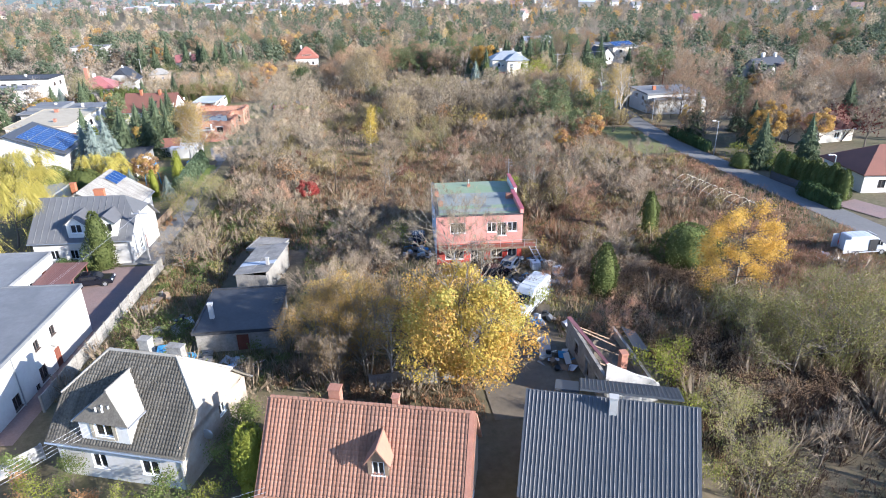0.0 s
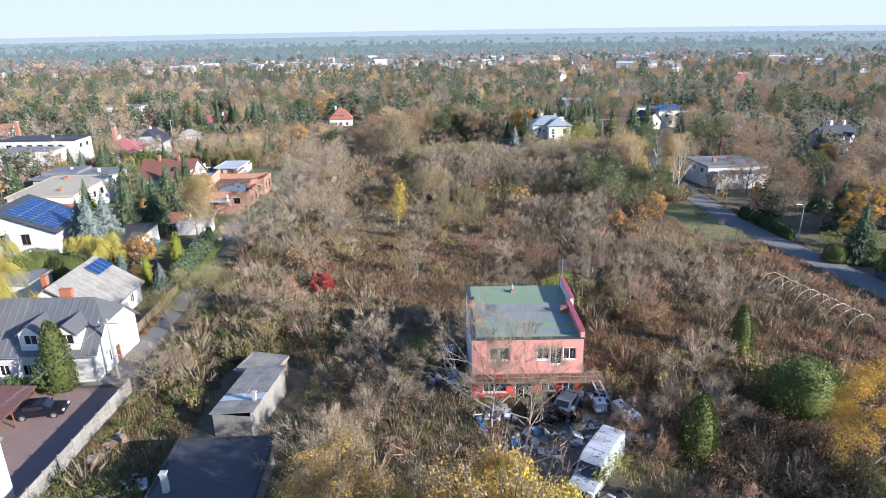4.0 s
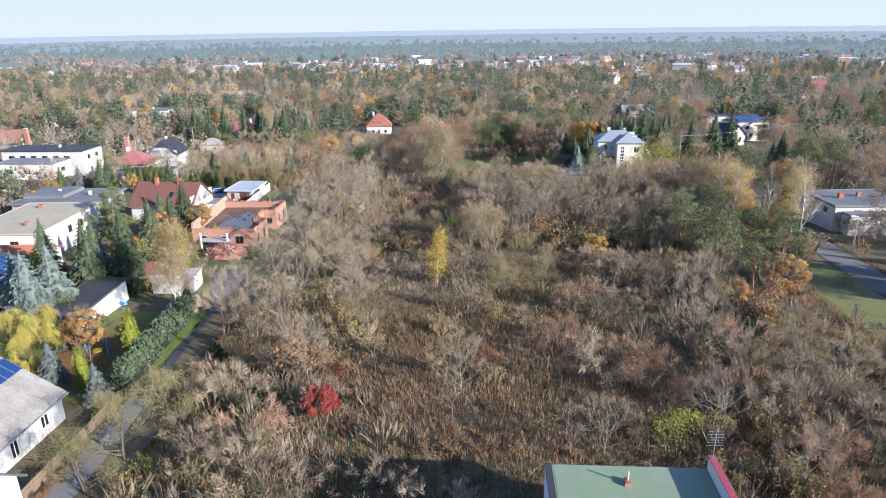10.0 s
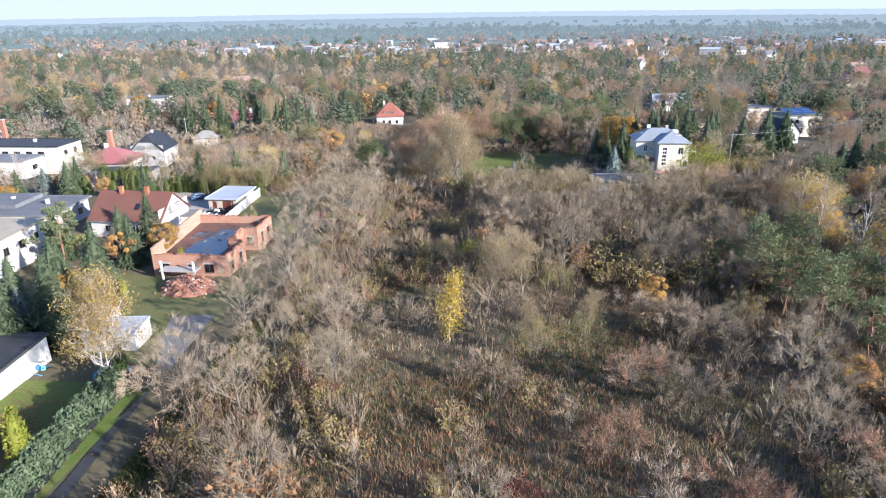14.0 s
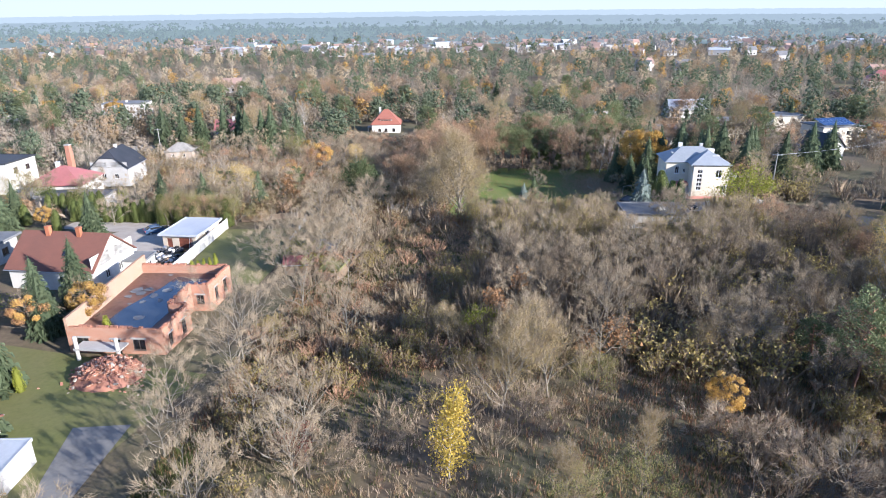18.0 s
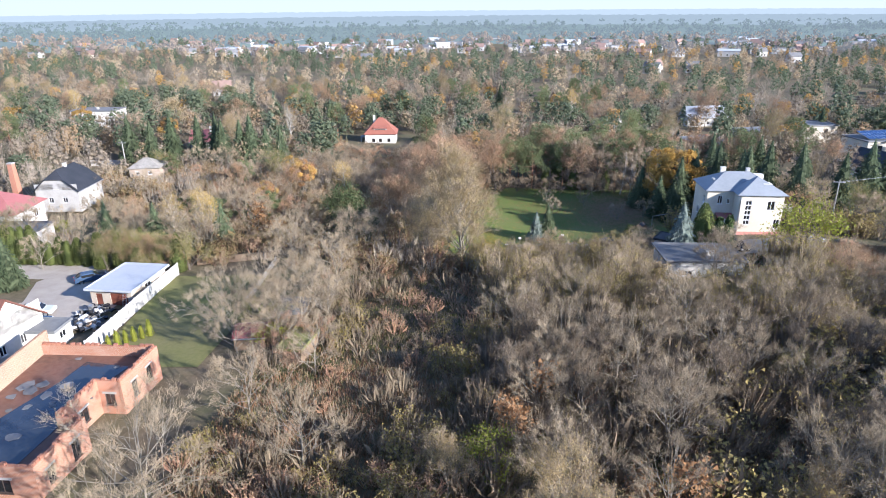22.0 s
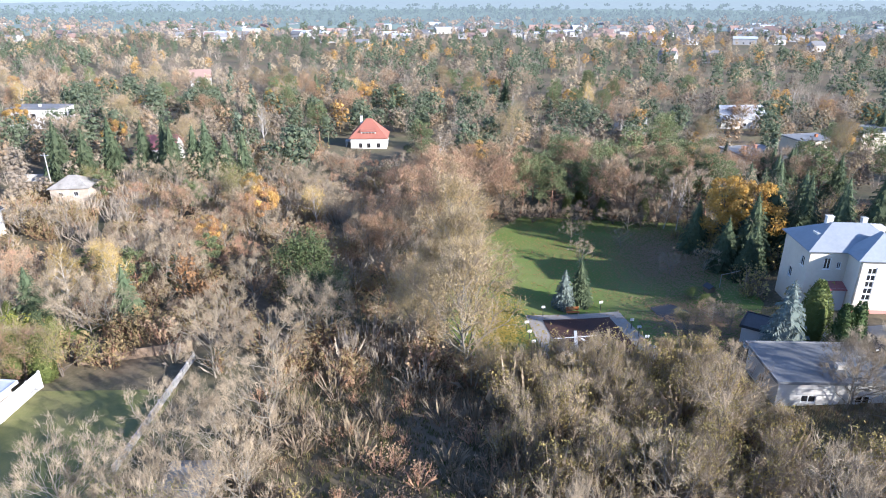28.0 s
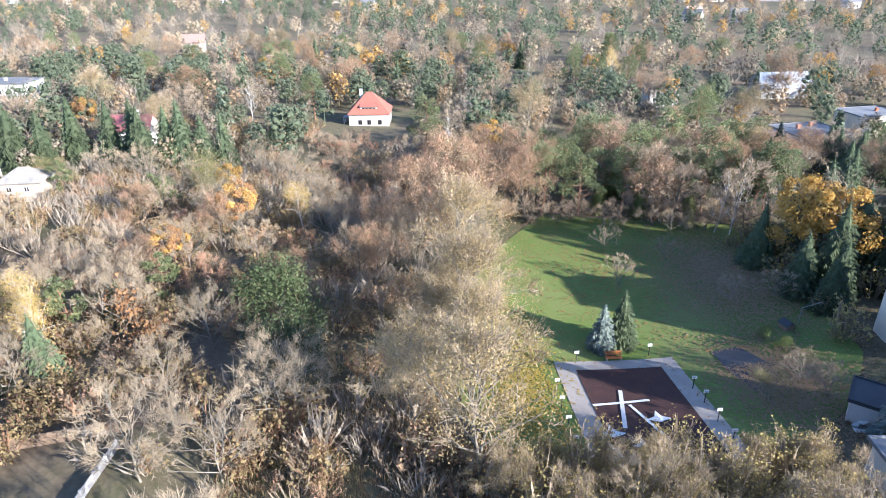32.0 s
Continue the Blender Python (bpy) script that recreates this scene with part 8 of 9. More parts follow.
# far town colours dulled: haze put into the roof and wall colour
M["town_red"] = mat("haze_dulled_red_roof", (.3, .2, .165), (.26, .18, .15), rough=.9, bump=0)
M["town_grey"] = mat("haze_dulled_grey_roof", (.2, .2, .2), (.16, .16, .165), rough=.9, bump=0)
M["town_wall"] = mat("haze_dulled_pale_wall", (.5, .49, .47), (.42, .41, .39), rough=.9, bump=0)
town = [(town_house(M[r], M[w], a, b, c, d), t) for r, w, a, b, c, d, t in (
    ("town_red", "town_wall", 11, 9, 5, 9, "far white house with a red roof"), ("town_grey", "town_wall", 12, 9, 5.5, 9, "far white house with a dark roof"), ("town_red", "cream", 12, 10, 4, 8.5, "far cream house with a brown roof"),
    ("town_grey", "town_wall", 15, 10, 6, 6.6, "far white flat-roofed house"), ("sheet_pale", "town_wall", 22, 10, 6, 8, "far white block with a pale roof"), ("town_red", "town_wall", 24, 9, 5, 8.5, "far row of houses with orange roofs"))]
for k in range(150):
    y = rng.uniform(840, 1200)
    x = rng.gauss(60, 260) if k % 3 else rng.uniform(-.8 * y, .8 * y)
    if abs(x) > .85 * y:
        continue
    me, txt = rng.choices(town, (2, 3, 2, 3, 3, 1))[0]
    ob = new("town_house", me)
    ob.matrix_world = pose(x, y, gz(x, y), 0, 0, rng.uniform(-30, 30))
    tagged(ob, txt + " beyond the woods", "house", "houses of the far town")
for k in range(9):
    y = rng.uniform(480, 800)
    x = rng.uniform(-.8 * y, .8 * y)
    me, txt = rng.choice(town[:4])
    ob = new("village_house", me)
    ob.matrix_world = pose(x, y, gz(x, y), 0, 0, rng.uniform(-30, 30))
    tagged(ob, txt + " half hidden by trees", "house", "houses in the woods")


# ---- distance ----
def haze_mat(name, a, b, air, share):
    """Far woods with the lit air in front mixed into the material as emission."""
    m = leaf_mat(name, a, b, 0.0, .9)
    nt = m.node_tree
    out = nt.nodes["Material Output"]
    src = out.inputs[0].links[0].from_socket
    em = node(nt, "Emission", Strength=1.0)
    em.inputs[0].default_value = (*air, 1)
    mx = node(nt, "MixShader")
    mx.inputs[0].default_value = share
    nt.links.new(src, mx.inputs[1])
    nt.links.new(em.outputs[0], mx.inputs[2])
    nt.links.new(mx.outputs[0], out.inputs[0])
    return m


def ridge_ring(name, r0, r1, rows, cols, hgt, material, label, cell_jit=.6):
    """Rows of far treetops on the rising plain, as one rough sheet."""
    r = np.random.default_rng(rows * 31 + int(r0))
    th = np.linspace(radians(38), radians(142), cols)
    rr = r0 * (r1 / r0) ** np.linspace(0, 1, rows)
    T2, R2 = np.meshgrid(th, rr)
    T2 = T2 + r.normal(0, 1, T2.shape) * (th[1] - th[0]) * .3
    X2, Y2 = R2 * np.cos(T2), R2 * np.sin(T2)
    Z2 = ground_z(X2, Y2) + hgt * (1 - cell_jit + cell_jit * r.random(X2.shape))
    Z2[0] = ground_z(X2[0], Y2[0]) - 4
    i = (np.arange(rows - 1)[:, None] * cols + np.arange(cols - 1)[None, :]).ravel()
    f = np.stack([i, i + cols, i + cols + 1, i + 1], -1)
    return tagged(new(name, mesh_of(name, np.stack([X2, Y2, Z2], -1), f[:, ::-1], material)), label, "backdrop", "", "structure")


# air colour that the far woods glow with, in place of real haze
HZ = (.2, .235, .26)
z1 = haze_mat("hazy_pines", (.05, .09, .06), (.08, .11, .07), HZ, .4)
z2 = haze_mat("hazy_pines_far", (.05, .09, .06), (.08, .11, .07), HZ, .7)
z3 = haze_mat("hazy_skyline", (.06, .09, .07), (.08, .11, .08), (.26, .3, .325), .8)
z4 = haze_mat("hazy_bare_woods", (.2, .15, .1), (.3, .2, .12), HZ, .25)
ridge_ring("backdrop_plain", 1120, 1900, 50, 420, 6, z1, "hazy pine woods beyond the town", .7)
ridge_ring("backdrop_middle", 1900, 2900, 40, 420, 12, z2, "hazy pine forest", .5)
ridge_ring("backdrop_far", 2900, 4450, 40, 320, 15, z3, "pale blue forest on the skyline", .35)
small = [clump(6, 7, .95, .2, .16, .3) for _ in range(4)]
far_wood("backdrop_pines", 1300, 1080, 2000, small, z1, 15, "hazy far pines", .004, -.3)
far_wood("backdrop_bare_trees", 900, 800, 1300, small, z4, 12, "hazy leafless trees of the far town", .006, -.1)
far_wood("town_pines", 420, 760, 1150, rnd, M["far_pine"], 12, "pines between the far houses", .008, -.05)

# ---- the pale sky over the skyline ----
sky_m = bpy.data.materials.new("pale_sky_haze")
sky_m.use_nodes = True
nt = sky_m.node_tree
nt.nodes.remove(nt.nodes["Principled BSDF"])
zz = node(nt, "SeparateXYZ")
nt.links.new(node(nt, "TexCoord").outputs["Object"], zz.inputs[0])
up = node(nt, "MapRange")
up.inputs[1].default_value, up.inputs[2].default_value = 0, 700
nt.links.new(zz.outputs[2], up.inputs[0])
em = node(nt, "Emission", Strength=1.0)
nt.links.new(mix_rgb(nt, up.outputs[0], (.298, .323, .342), (.282, .32, .355)), em.inputs[0])
nt.links.new(em.outputs[0], nt.nodes["Material Output"].inputs[0])
th = np.linspace(radians(30), radians(150), 60)
v = np.concatenate([np.stack([4900 * np.cos(th), 4900 * np.sin(th), th * 0 + z], -1) for z in (-60, 300, 900, 1500)])
i = (np.arange(3)[:, None] * 60 + np.arange(59)[None, :]).ravel()
tagged(new("backdrop_sky", mesh_of("backdrop_sky", v, np.stack([i, i + 1, i + 61, i + 60], -1), sky_m)), "pale blue hazy autumn sky above the skyline", "sky", "", "structure")


# ---- the memorial plot on the lawn ----
drape("plot_path", [(2.9, 224.6), (5.3, 204)], 12.9, M["gravel"], .12, "pale gravel path round the memorial bed", "path", n=10, step=1.5)
drape("mulch_bed", [(3.2, 222.6), (5.2, 205.5)], 9.0, M["mulch"], .17, "dark red mulch bed with white pebble figures", "flower bed", n=8, step=1.2)


def pebble_line(pts, w, name="pebble_line", label="line of white pebbles on dark mulch"):
    drape(name, pts, w, M["pebble"], .24, label, "pebbles", "", .6, 2)


pebble_line([(-.4, 214.7), (5.0, 216.0)], .38, "pebble_crossbar", "white pebble arm of the cross on mulch")
pebble_line([(2.6, 217.8), (1.9, 210.8)], .38, "pebble_cross_post", "white pebble upright of the cross on mulch")
pebble_line([(3.0, 215.0), (6.4, 206.4), (5.6, 205.6), (4.4, 205.3), (2.6, 205.4), (1.0, 206.2), (.4, 207.6)], .3, "pebble_hull", "curved white pebble line of the boat figure")
for cx, cy, r in ((5.2, 212.6, 1.15), (.7, 209.8, 1.2), (3.0, 208.2, .9)):
    bm = bmesh.new()
    z = gz(cx, cy) + .24
    c = bm.verts.new((0, 0, .06))
    ring = []
    for i in range(8):
        q = r if i % 2 == 0 else r * .42
        ring.append(bm.verts.new((q * math.cos(i * .785), q * math.sin(i * .785), -.02)))
    for i in range(8):
        bm.faces.new((c, ring[i], ring[(i + 1) % 8]))
    me = bpy.data.meshes.new("pebble_star")
    bm.to_mesh(me)
    bm.free()
    me.materials.append(M["pebble"])
    ob = tagged(new("pebble_star", me), "four-pointed star of white pebbles on mulch", "pebbles", "pebble stars")
    ob.matrix_world = pose(cx, cy, z, 0, 0, 10)
bn = thing("bench", 3.0, 225.0, None, 8, "orange wooden park bench on a small slab", "bench")
for k in range(4):
    part("seat_slat", B(-.9, .9, -.42 + k * .12, -.32 + k * .12, .43, .47), M["bench_wood"], bn)
for k in range(4):
    part("back_slat", B(-.9, .9, .1 + k * .03, .13 + k * .03, .56 + k * .13, .66 + k * .13), M["bench_wood"], bn)
for x in (-.75, .75):
    part("leg", B(x - .05, x + .05, -.4, .16, 0, .43), M["concrete"], bn)
part("footing", B(-1.15, 1.15, -.75, .45, -.1, .05), M["gravel"], bn)
sgn = thing("info_post", -1.1, 223.9, None, 8, "slim black post with a small white plaque", "sign", "posts round the plot")
part("post", T((0, 0, -.2), (0, 0, 1.35), .05, n=6), M["black"], sgn)
part("plaque", B(-.24, .24, -.03, .03, 1.28, 1.6), M["frame_white"], sgn)
part("caption", B(-.16, .16, -.034, -.03, 1.4, 1.44), M["black"], sgn)
for x, y in ((6.9, 225.8), (-3.6, 217.4), (-3.4, 213.9), (-3.1, 210.4), (-2.8, 207.2), (-2.5, 204.4), (9.6, 218.4), (9.9, 215.6), (10.1, 212.3), (10.3, 209)):
    copy_thing(sgn, pose(x, y, gz(x, y), 0, 0, 8 + rng.uniform(-8, 8)))
gl = thing("goal_frame", 26.2, 232.4, None, 28, "thin white metal goal frame on the grass", "goal")
for a, b in (((-2.1, 0, 0), (-2.1, 0, 2)), ((2.1, 0, 0), (2.1, 0, 2)), ((-2.1, 0, 2), (2.1, 0, 2))):
    part("bar", T(a, b, .05, n=6), M["steel"], gl)
dh = thing("dog_house", 22.6, 230.2, None, 20, "small dark doghouse in the garden", "doghouse")
part("body", B(-.5, .5, -.6, .6, 0, .8), M["wood"], dh)
bm = bmesh.new()
slab(bm, [(0, -.75, 1.25), (0, .75, 1.25), (.7, .75, .8), (.7, -.75, .8)], .05)
slab(bm, [(0, -.75, 1.25), (0, .75, 1.25), (-.7, .75, .8), (-.7, -.75, .8)], .05)
part("roof", bm, M["bitumen"], dh)
drape("pond", [(15.0, 226.5), (16.2, 222), (16.6, 217)], [3, 4.5, 3], M["bitumen"], .13, "small dark garden pond", "pond", n=4)
plants("green_shrub", [(19.5, 228), (20.5, 225.5)], 1.3)
plants("olive_tree", [(15.5, 215.5)], 3)
plants("bare_tree", [(19.5, 219), (20.5, 215.5)], 3)

# ---- vehicles ----
wheel_me = mesh_from(lambda q: (tube(q, (0, -.11, 0), (0, .11, 0), .33, n=16)), "wheel", M["rubber"])
rim_me = mesh_from(lambda q: (tube(q, (0, -.12, 0), (0, .12, 0), .2, n=12)), "rim", M["steel"])


def wheels(v, xs, y, r=.33):
    for x in xs:
        for s in (-1, 1):
            w = linked("wheel", wheel_me, v, Matrix.Translation((x, s * y, r)) @ Matrix.Scale(r / .33, 4))
            linked("rim", rim_me, w)


def body_from(profile, half, taper):
    """A vehicle body: a side outline of (x, z) carried across, narrowed towards the top, with softened edges."""
    bm = bmesh.new()
    zs = [p[1] for p in profile]
    lo, hi = min(zs), max(zs)
    sides = []
    for s in (-1, 1):
        sides.append([bm.verts.new((x, s * half * (1 - taper * max(0, (z - lo) / (hi - lo) - .35)), z)) for x, z in profile])
    n = len(profile)
    for i in range(n):
        bm.faces.new((sides[0][i], sides[1][i], sides[1][(i + 1) % n], sides[0][(i + 1) % n]))
    bm.faces.new(sides[0])
    bm.faces.new(sides[1][::-1])
    bmesh.ops.recalc_face_normals(bm, faces=bm.faces)
    bmesh.ops.bevel(bm, geom=list(bm.edges), offset=.05, segments=2, affect="EDGES")
    return bm


def car(x, y, yaw, paint, label, name="car", z=None):
    v = thing(name, x, y, z, yaw, label, "car")
    part("body", body_from([(-2.1, .3), (2.1, .3), (2.15, .62), (1.95, .8), (1.0, .92), (.35, 1.42), (-1.1, 1.46), (-1.85, 1.0), (-2.15, .9)], .86, .3), M[paint], v)
    part("windscreen", B(-.02, .02, -.6, .6, -.36, .3), M["glass"], v, m=Matrix.Translation((.72, 0, 1.2)) @ Matrix.Rotation(radians(-52), 4, "Y"))
    part("rear_window", B(-.02, .02, -.56, .56, -.3, .26), M["glass"], v, m=Matrix.Translation((-1.52, 0, 1.27)) @ Matrix.Rotation(radians(58), 4, "Y"))
    for s in (-1, 1):
        part("side_window", B(-1.2, .5, s * .77 - .03, s * .77 + .03, .98, 1.32), M["glass"], v)
        part("headlight", B(1.98, 2.12, s * .6 - .16, s * .6 + .16, .6, .74), M["frame_white"], v)
        part("mirror", B(.55, .7, s * .95 - .1, s * .95 + .1, .95, 1.08), M[paint], v)
        part("tail_light", B(-2.17, -2.1, s * .68 - .12, s * .68 + .12, .75, .92), M["redwall"], v)
    wheels(v, (-1.3, 1.3), .78)
    return v


def van(x, y, yaw, label, name, high=2.7, ln=6.2, z=None):
    v = thing(name, x, y, z, yaw, label, "van")
    h = ln / 2
    part("body", body_from([(-h, .45), (h, .4), (h + .05, .95), (h - .25, 1.15), (h - 1.05, 1.35), (h - 1.75, 2.2), (h - 2.2, high - .12), (h - 2.8, high), (-h + .1, high), (-h, high - .1)], 1.0, .16), M["van_white"], v)
    part("windscreen", B(-.02, .02, -.8, .8, -.5, .46), M["glass"], v, m=Matrix.Translation((h - 1.36, 0, 1.82)) @ Matrix.Rotation(radians(-40), 4, "Y"))
    part("grille", B(h + .02, h + .08, -.5, .5, .62, .92), M["black"], v)
    part("bumper", B(h - .05, h + .12, -.9, .9, .4, .6), M["black"], v)
    for s in (-1, 1):
        part("side_window", B(h - 2.3, h - 1.5, s * .955 - .03, s * .955 + .03, 1.35, 1.95), M["glass"], v)
        part("headlight", B(h - .1, h + .06, s * .74 - .17, s * .74 + .17, .78, 1.05), M["frame_white"], v)
        part("mirror", B(h - 1.5, h - 1.35, s * 1.15 - .1, s * 1.15 + .1, 1.35, 1.75), M["black"], v)
        part("side_strip", B(-h + .5, h - 1.2, s * 1.0 - .02, s * 1.0 + .02, .62, .72), M["black"], v)
        part("tail_light", B(-h - .02, -h + .03, s * .9 - .07, s * .9 + .07, .9, 1.4), M["redwall"], v)
    for k in range(5):
        part("roof_rib", B(-h + .4 + k * .75, -h + .46 + k * .75, -.75, .75, high - .01, high + .025), M["van_white"], v)
    wheels(v, (-h + 1.1, h - 1.0), .9, .36)
    return v


van(12.1, 56.2, -126, "white high-roofed delivery van parked in the cluttered yard", "delivery_van", z=2.95)
v2 = van(54.6, 66.2, 4, "white camper van with its rear doors open", "camper_van", 2.5, 5.4)
for s in (-1, 1):
    part("rear_door", B(-3.5, -2.7, s * 1.02 - .03, s * 1.02 + .03, .55, 2.3), M["van_white"], v2)
# solid black panel, its colour standing for the dark of an open door
part("side_door_opening", B(-.2, .9, -1.02, -.97, .6, 2.1), M["black"], v2)
car(-35.8, 66.3, 10, "car_dark", "dark blue estate car parked in the paved yard", "dark_car")
car(-64.4, 192.4, 40, "car_blue", "blue car beside the pale hangar", "blue_car")
car(-63.8, 180.2, 15, "van_white", "white car on the gravel drive", "white_car")
car(-62.0, 177.0, 15, "car_blue", "grey-blue car on the gravel drive", "grey_car")
car(32.4, 209.6, -70, "car_dark", "dark blue car in the villa yard", "dark_car")
car(45.5, 213.5, 20, "car_silver", "silver car beside the villa", "silver_car")
car(9.8, 63.8, 15, "car_dark", "dark wrecked car among the junk", "wrecked_car")
car(11.8, 66.0, 60, "car_silver", "stripped silver car beside the pink house", "wrecked_car")
car(1.2, 75.5, 95, "car_dark", "dark scrapped car beside the side wall", "scrapped_car")
car(-56.2, 168.2, 100, "car_dark", "dark car behind the brick shell", "dark_car")
van(-88, 204.5, 10, "white van parked beside the garages", "parked_van", 2.4, 5.4)

# ---- yard clutter ----
def ibc(x, y, m, label, yaw=0.0, z=None):
    t = thing("liquid_tank", x, y, z, yaw, label, "tank", "caged tanks in the yard")
    part("tank", B(-.5, .5, -.6, .6, .17, 1.1, bevel=.06), M[m], t)
    part("pallet", B(-.5, .5, -.6, .6, 0, .15), M["wood"], t)
    part("cap", T((0, 0, 1.1), (0, 0, 1.16), .12, n=10), M["black"], t)
    for s in (-1, 1):
        for k in range(5):
            part("cage_bar", T((-.5 + k * .25, s * .62, .15), (-.5 + k * .25, s * .62, 1.1), .012, n=4), M["steel"], t)
        for k in range(3):
            part("cage_rail", T((-.5, s * .62, .35 + k * .32), (.5, s * .62, .35 + k * .32), .012, n=4), M["steel"], t)


ibc(14.5, 65.3, "tank", "white plastic tank in a steel cage", 4)
ibc(16.2, 64.8, "tank_cream", "yellowed plastic tank in a steel cage", 20)
ibc(16.8, 63.2, "tank", "white caged tank beside scrap metal", 20)


def junk(x, y, r, n, mats, label, name="scrap_heap", tall=.6):
    """A heap of odds and ends: sheets, boxes, pipes and tubs, each one a part."""
    t = thing(name, x, y, None, rng.uniform(0, 90), label, "scrap")
    for _ in range(n):
        a, q = rng.uniform(0, 6.28), r * rng.random() ** .6
        p = pose(q * math.cos(a), q * math.sin(a), rng.uniform(0, tall * (1 - q / r * .7)), rng.uniform(-25, 25), rng.uniform(-25, 25), rng.uniform(0, 180))
        k = rng.random()
        if k < .4:
            bm, nm = B(-rng.uniform(.3, .8), .4, -.3, rng.uniform(.1, .5), 0, .05), "sheet"
        elif k < .7:
            bm, nm = B(-.25, .3, -.2, .25, 0, rng.uniform(.2, .5), bevel=.03), "crate"
        elif k < .88:
            bm, nm = T((-rng.uniform(.6, 1.3), 0, .05), (rng.uniform(.4, 1.2), 0, .1), .05, n=6), "pipe"
        else:
            bm, nm = T((0, 0, 0), (0, 0, .35), .22, .26, n=10), "tub"
        part(nm, bm, M[rng.choice(mats)], t, m=p)


MIX = ["white", "steel", "black", "wood", "felt_grey", "tarp_blue", "sheet_pale"]
for x, y, r, n, txt in ((12.5, 61.5, 2.2, 34, "scrap and boxes beside the van"), (8, 60.5, 2.4, 30, "mixed scrap under the walnut tree"), (15.8, 60.2, 1.8, 26, "steel frames and pipes heaped in weeds"), (5, 64.5, 2.2, 24, "clutter in front of the pink house"),
                        (.6, 72, 1.8, 22, "scrap stacked along the side wall"), (12.6, 45.6, 1.6, 20, "boards and white sheeting beside the outbuilding"), (12.8, 53.0, 1.2, 14, "grey blocks and crates beside the van"), (14.6, 66.8, 1.6, 18, "chairs and tubs beside the balcony stair")):
    junk(x, y, r, n, MIX, txt)
junk(-22.9, 55.0, 1.5, 24, ["white", "steel", "black"], "heap of white and grey metal scrap on grass")
junk(-15.2, 47.5, 1.6, 16, ["wood", "steel", "concrete"], "planks in front of the black-roofed shed")
junk(-56.4, 180.6, 2.6, 44, ["black", "steel", "car_dark", "white"], "heap of black car parts beside the hangar", tall=.9)
junk(-55.0, 176.6, 1.8, 20, ["black", "steel", "wood", "white"], "black scrap along the white fence")
junk(-26.5, 61.5, 1.4, 12, ["wood", "asbestos"], "rotten boards and hutches in long grass")
junk(-19, 94, 2.2, 26, ["wood", "bark"], "collapsed wooden hut in brambles", "collapsed_hut", .9)
junk(-48, 119.5, 1.0, 8, ["tarp_blue", "white"], "garden toys on the grass")
junk(1.6, 71, 1.3, 26, ["wood", "black", "white", "steel"], "boards, sheets and scrap beside the pink house")
junk(1.4, 75.5, 1.2, 18, ["wood", "black", "felt_grey"], "stacked old boards along the house wall")
junk(50, 64.5, 2.0, 16, ["wood", "white", "steel"], "boards and sheets beside the camper van", tall=.2)
junk(21.5, 211, 1.0, 10, ["white", "steel"], "white garden clutter beside the shed")


def brick_pallet(x, y, yaw, rows, cover, label):
    """A pallet with a stack of bricks, some with a plastic cover."""
    p = thing("brick_pallet", x, y, None, yaw, label, "pallet", "pallets of bricks in the yard")
    for k in range(5):
        part("board", B(-.6, .6, -.5 + k * .22, -.38 + k * .22, .1, .13), M["wood"], p)
    for q in (-.5, 0, .44):
        part("bearer", B(-.6, .6, q, q + .08, 0, .1), M["wood"], p)
    bm_ = mesh_from(lambda b: box(b, -.14, .14, -.08, .08, 0, .15), "brick", M["brick_old"] if cover else M["asbestos"])
    for r in range(rows):
        for a in range(4):
            for c in range(5):
                if r < rows - 1 or rng.random() < .75:
                    linked("brick", bm_, p, pose(-.44 + a * .29, -.4 + c * .19, .13 + r * .155, 0, 0, rng.uniform(-4, 4)))
    if cover:
        bm = bmesh.new()
        bmesh.ops.create_grid(bm, x_segments=12, y_segments=12, size=1)
        top = .16 + rows * .155
        for v in bm.verts:
            e = max(abs(v.co.x), abs(v.co.y))
            v.co = Vector((v.co.x * .75, v.co.y * .68, top + .02 - max(0, e - .84) * 2.4 + .04 * noise.noise(Vector((v.co.x * 5 + x, v.co.y * 5, 0)))))
        part("cover", bm, M["tarp_blue"], p, "bright blue plastic cover")


for x, y, w, r, c in ((-22.4, 49.8, 12, 4, True), (-20.0, 48.0, -8, 5, True), (-15.9, 46.3, 30, 2, True), (-23.8, 51.6, 6, 4, False), (-23.9, 50.0, 20, 3, False), (-24.2, 53.6, -10, 4, False), (-18.2, 47.6, 4, 4, False), (-18.6, 49.0, -4, 3, False)):
    brick_pallet(x, y, w, r, c, "pallet of bricks under a bright blue cover" if c else "wooden pallet with a stack of grey blocks")
pl = thing("wooden_pallet", -27.4, 59.2, None, 15, "grey wooden pallet lying in the grass", "pallet")
for k in range(6):
    part("board", B(-.6, .6, -.55 + k * .2, -.42 + k * .2, .25, .29), M["asbestos"], pl)
for k in range(3):
    part("bearer", B(-.6 + k * .55, -.5 + k * .55, -.55, .58, .05, .25), M["asbestos"], pl)
dr = thing("leaning_sheet", 11.7, 46.2, None, 10, "blue-grey metal sheet leaning on a frame", "sheet")
part("sheet", B(-.55, .55, -.03, .03, 0, 1.9), M["sheet_pale"], dr, m=Matrix.Rotation(radians(-28), 4, "X"))
part("frame", B(-.7, -.6, .3, .4, 0, 1.6), M["wood"], dr)
mx = thing("cement_mixer", 14.5, 50.4, None, 30, "round pale cement mixer beside the outbuilding", "mixer")
part("drum", T((-.3, 0, .9), (.35, 0, 1.2), .42, .25, n=14), M["steel"], mx)
part("stand", T((0, 0, 0), (0, 0, .9), .06, n=6), M["steel"], mx)
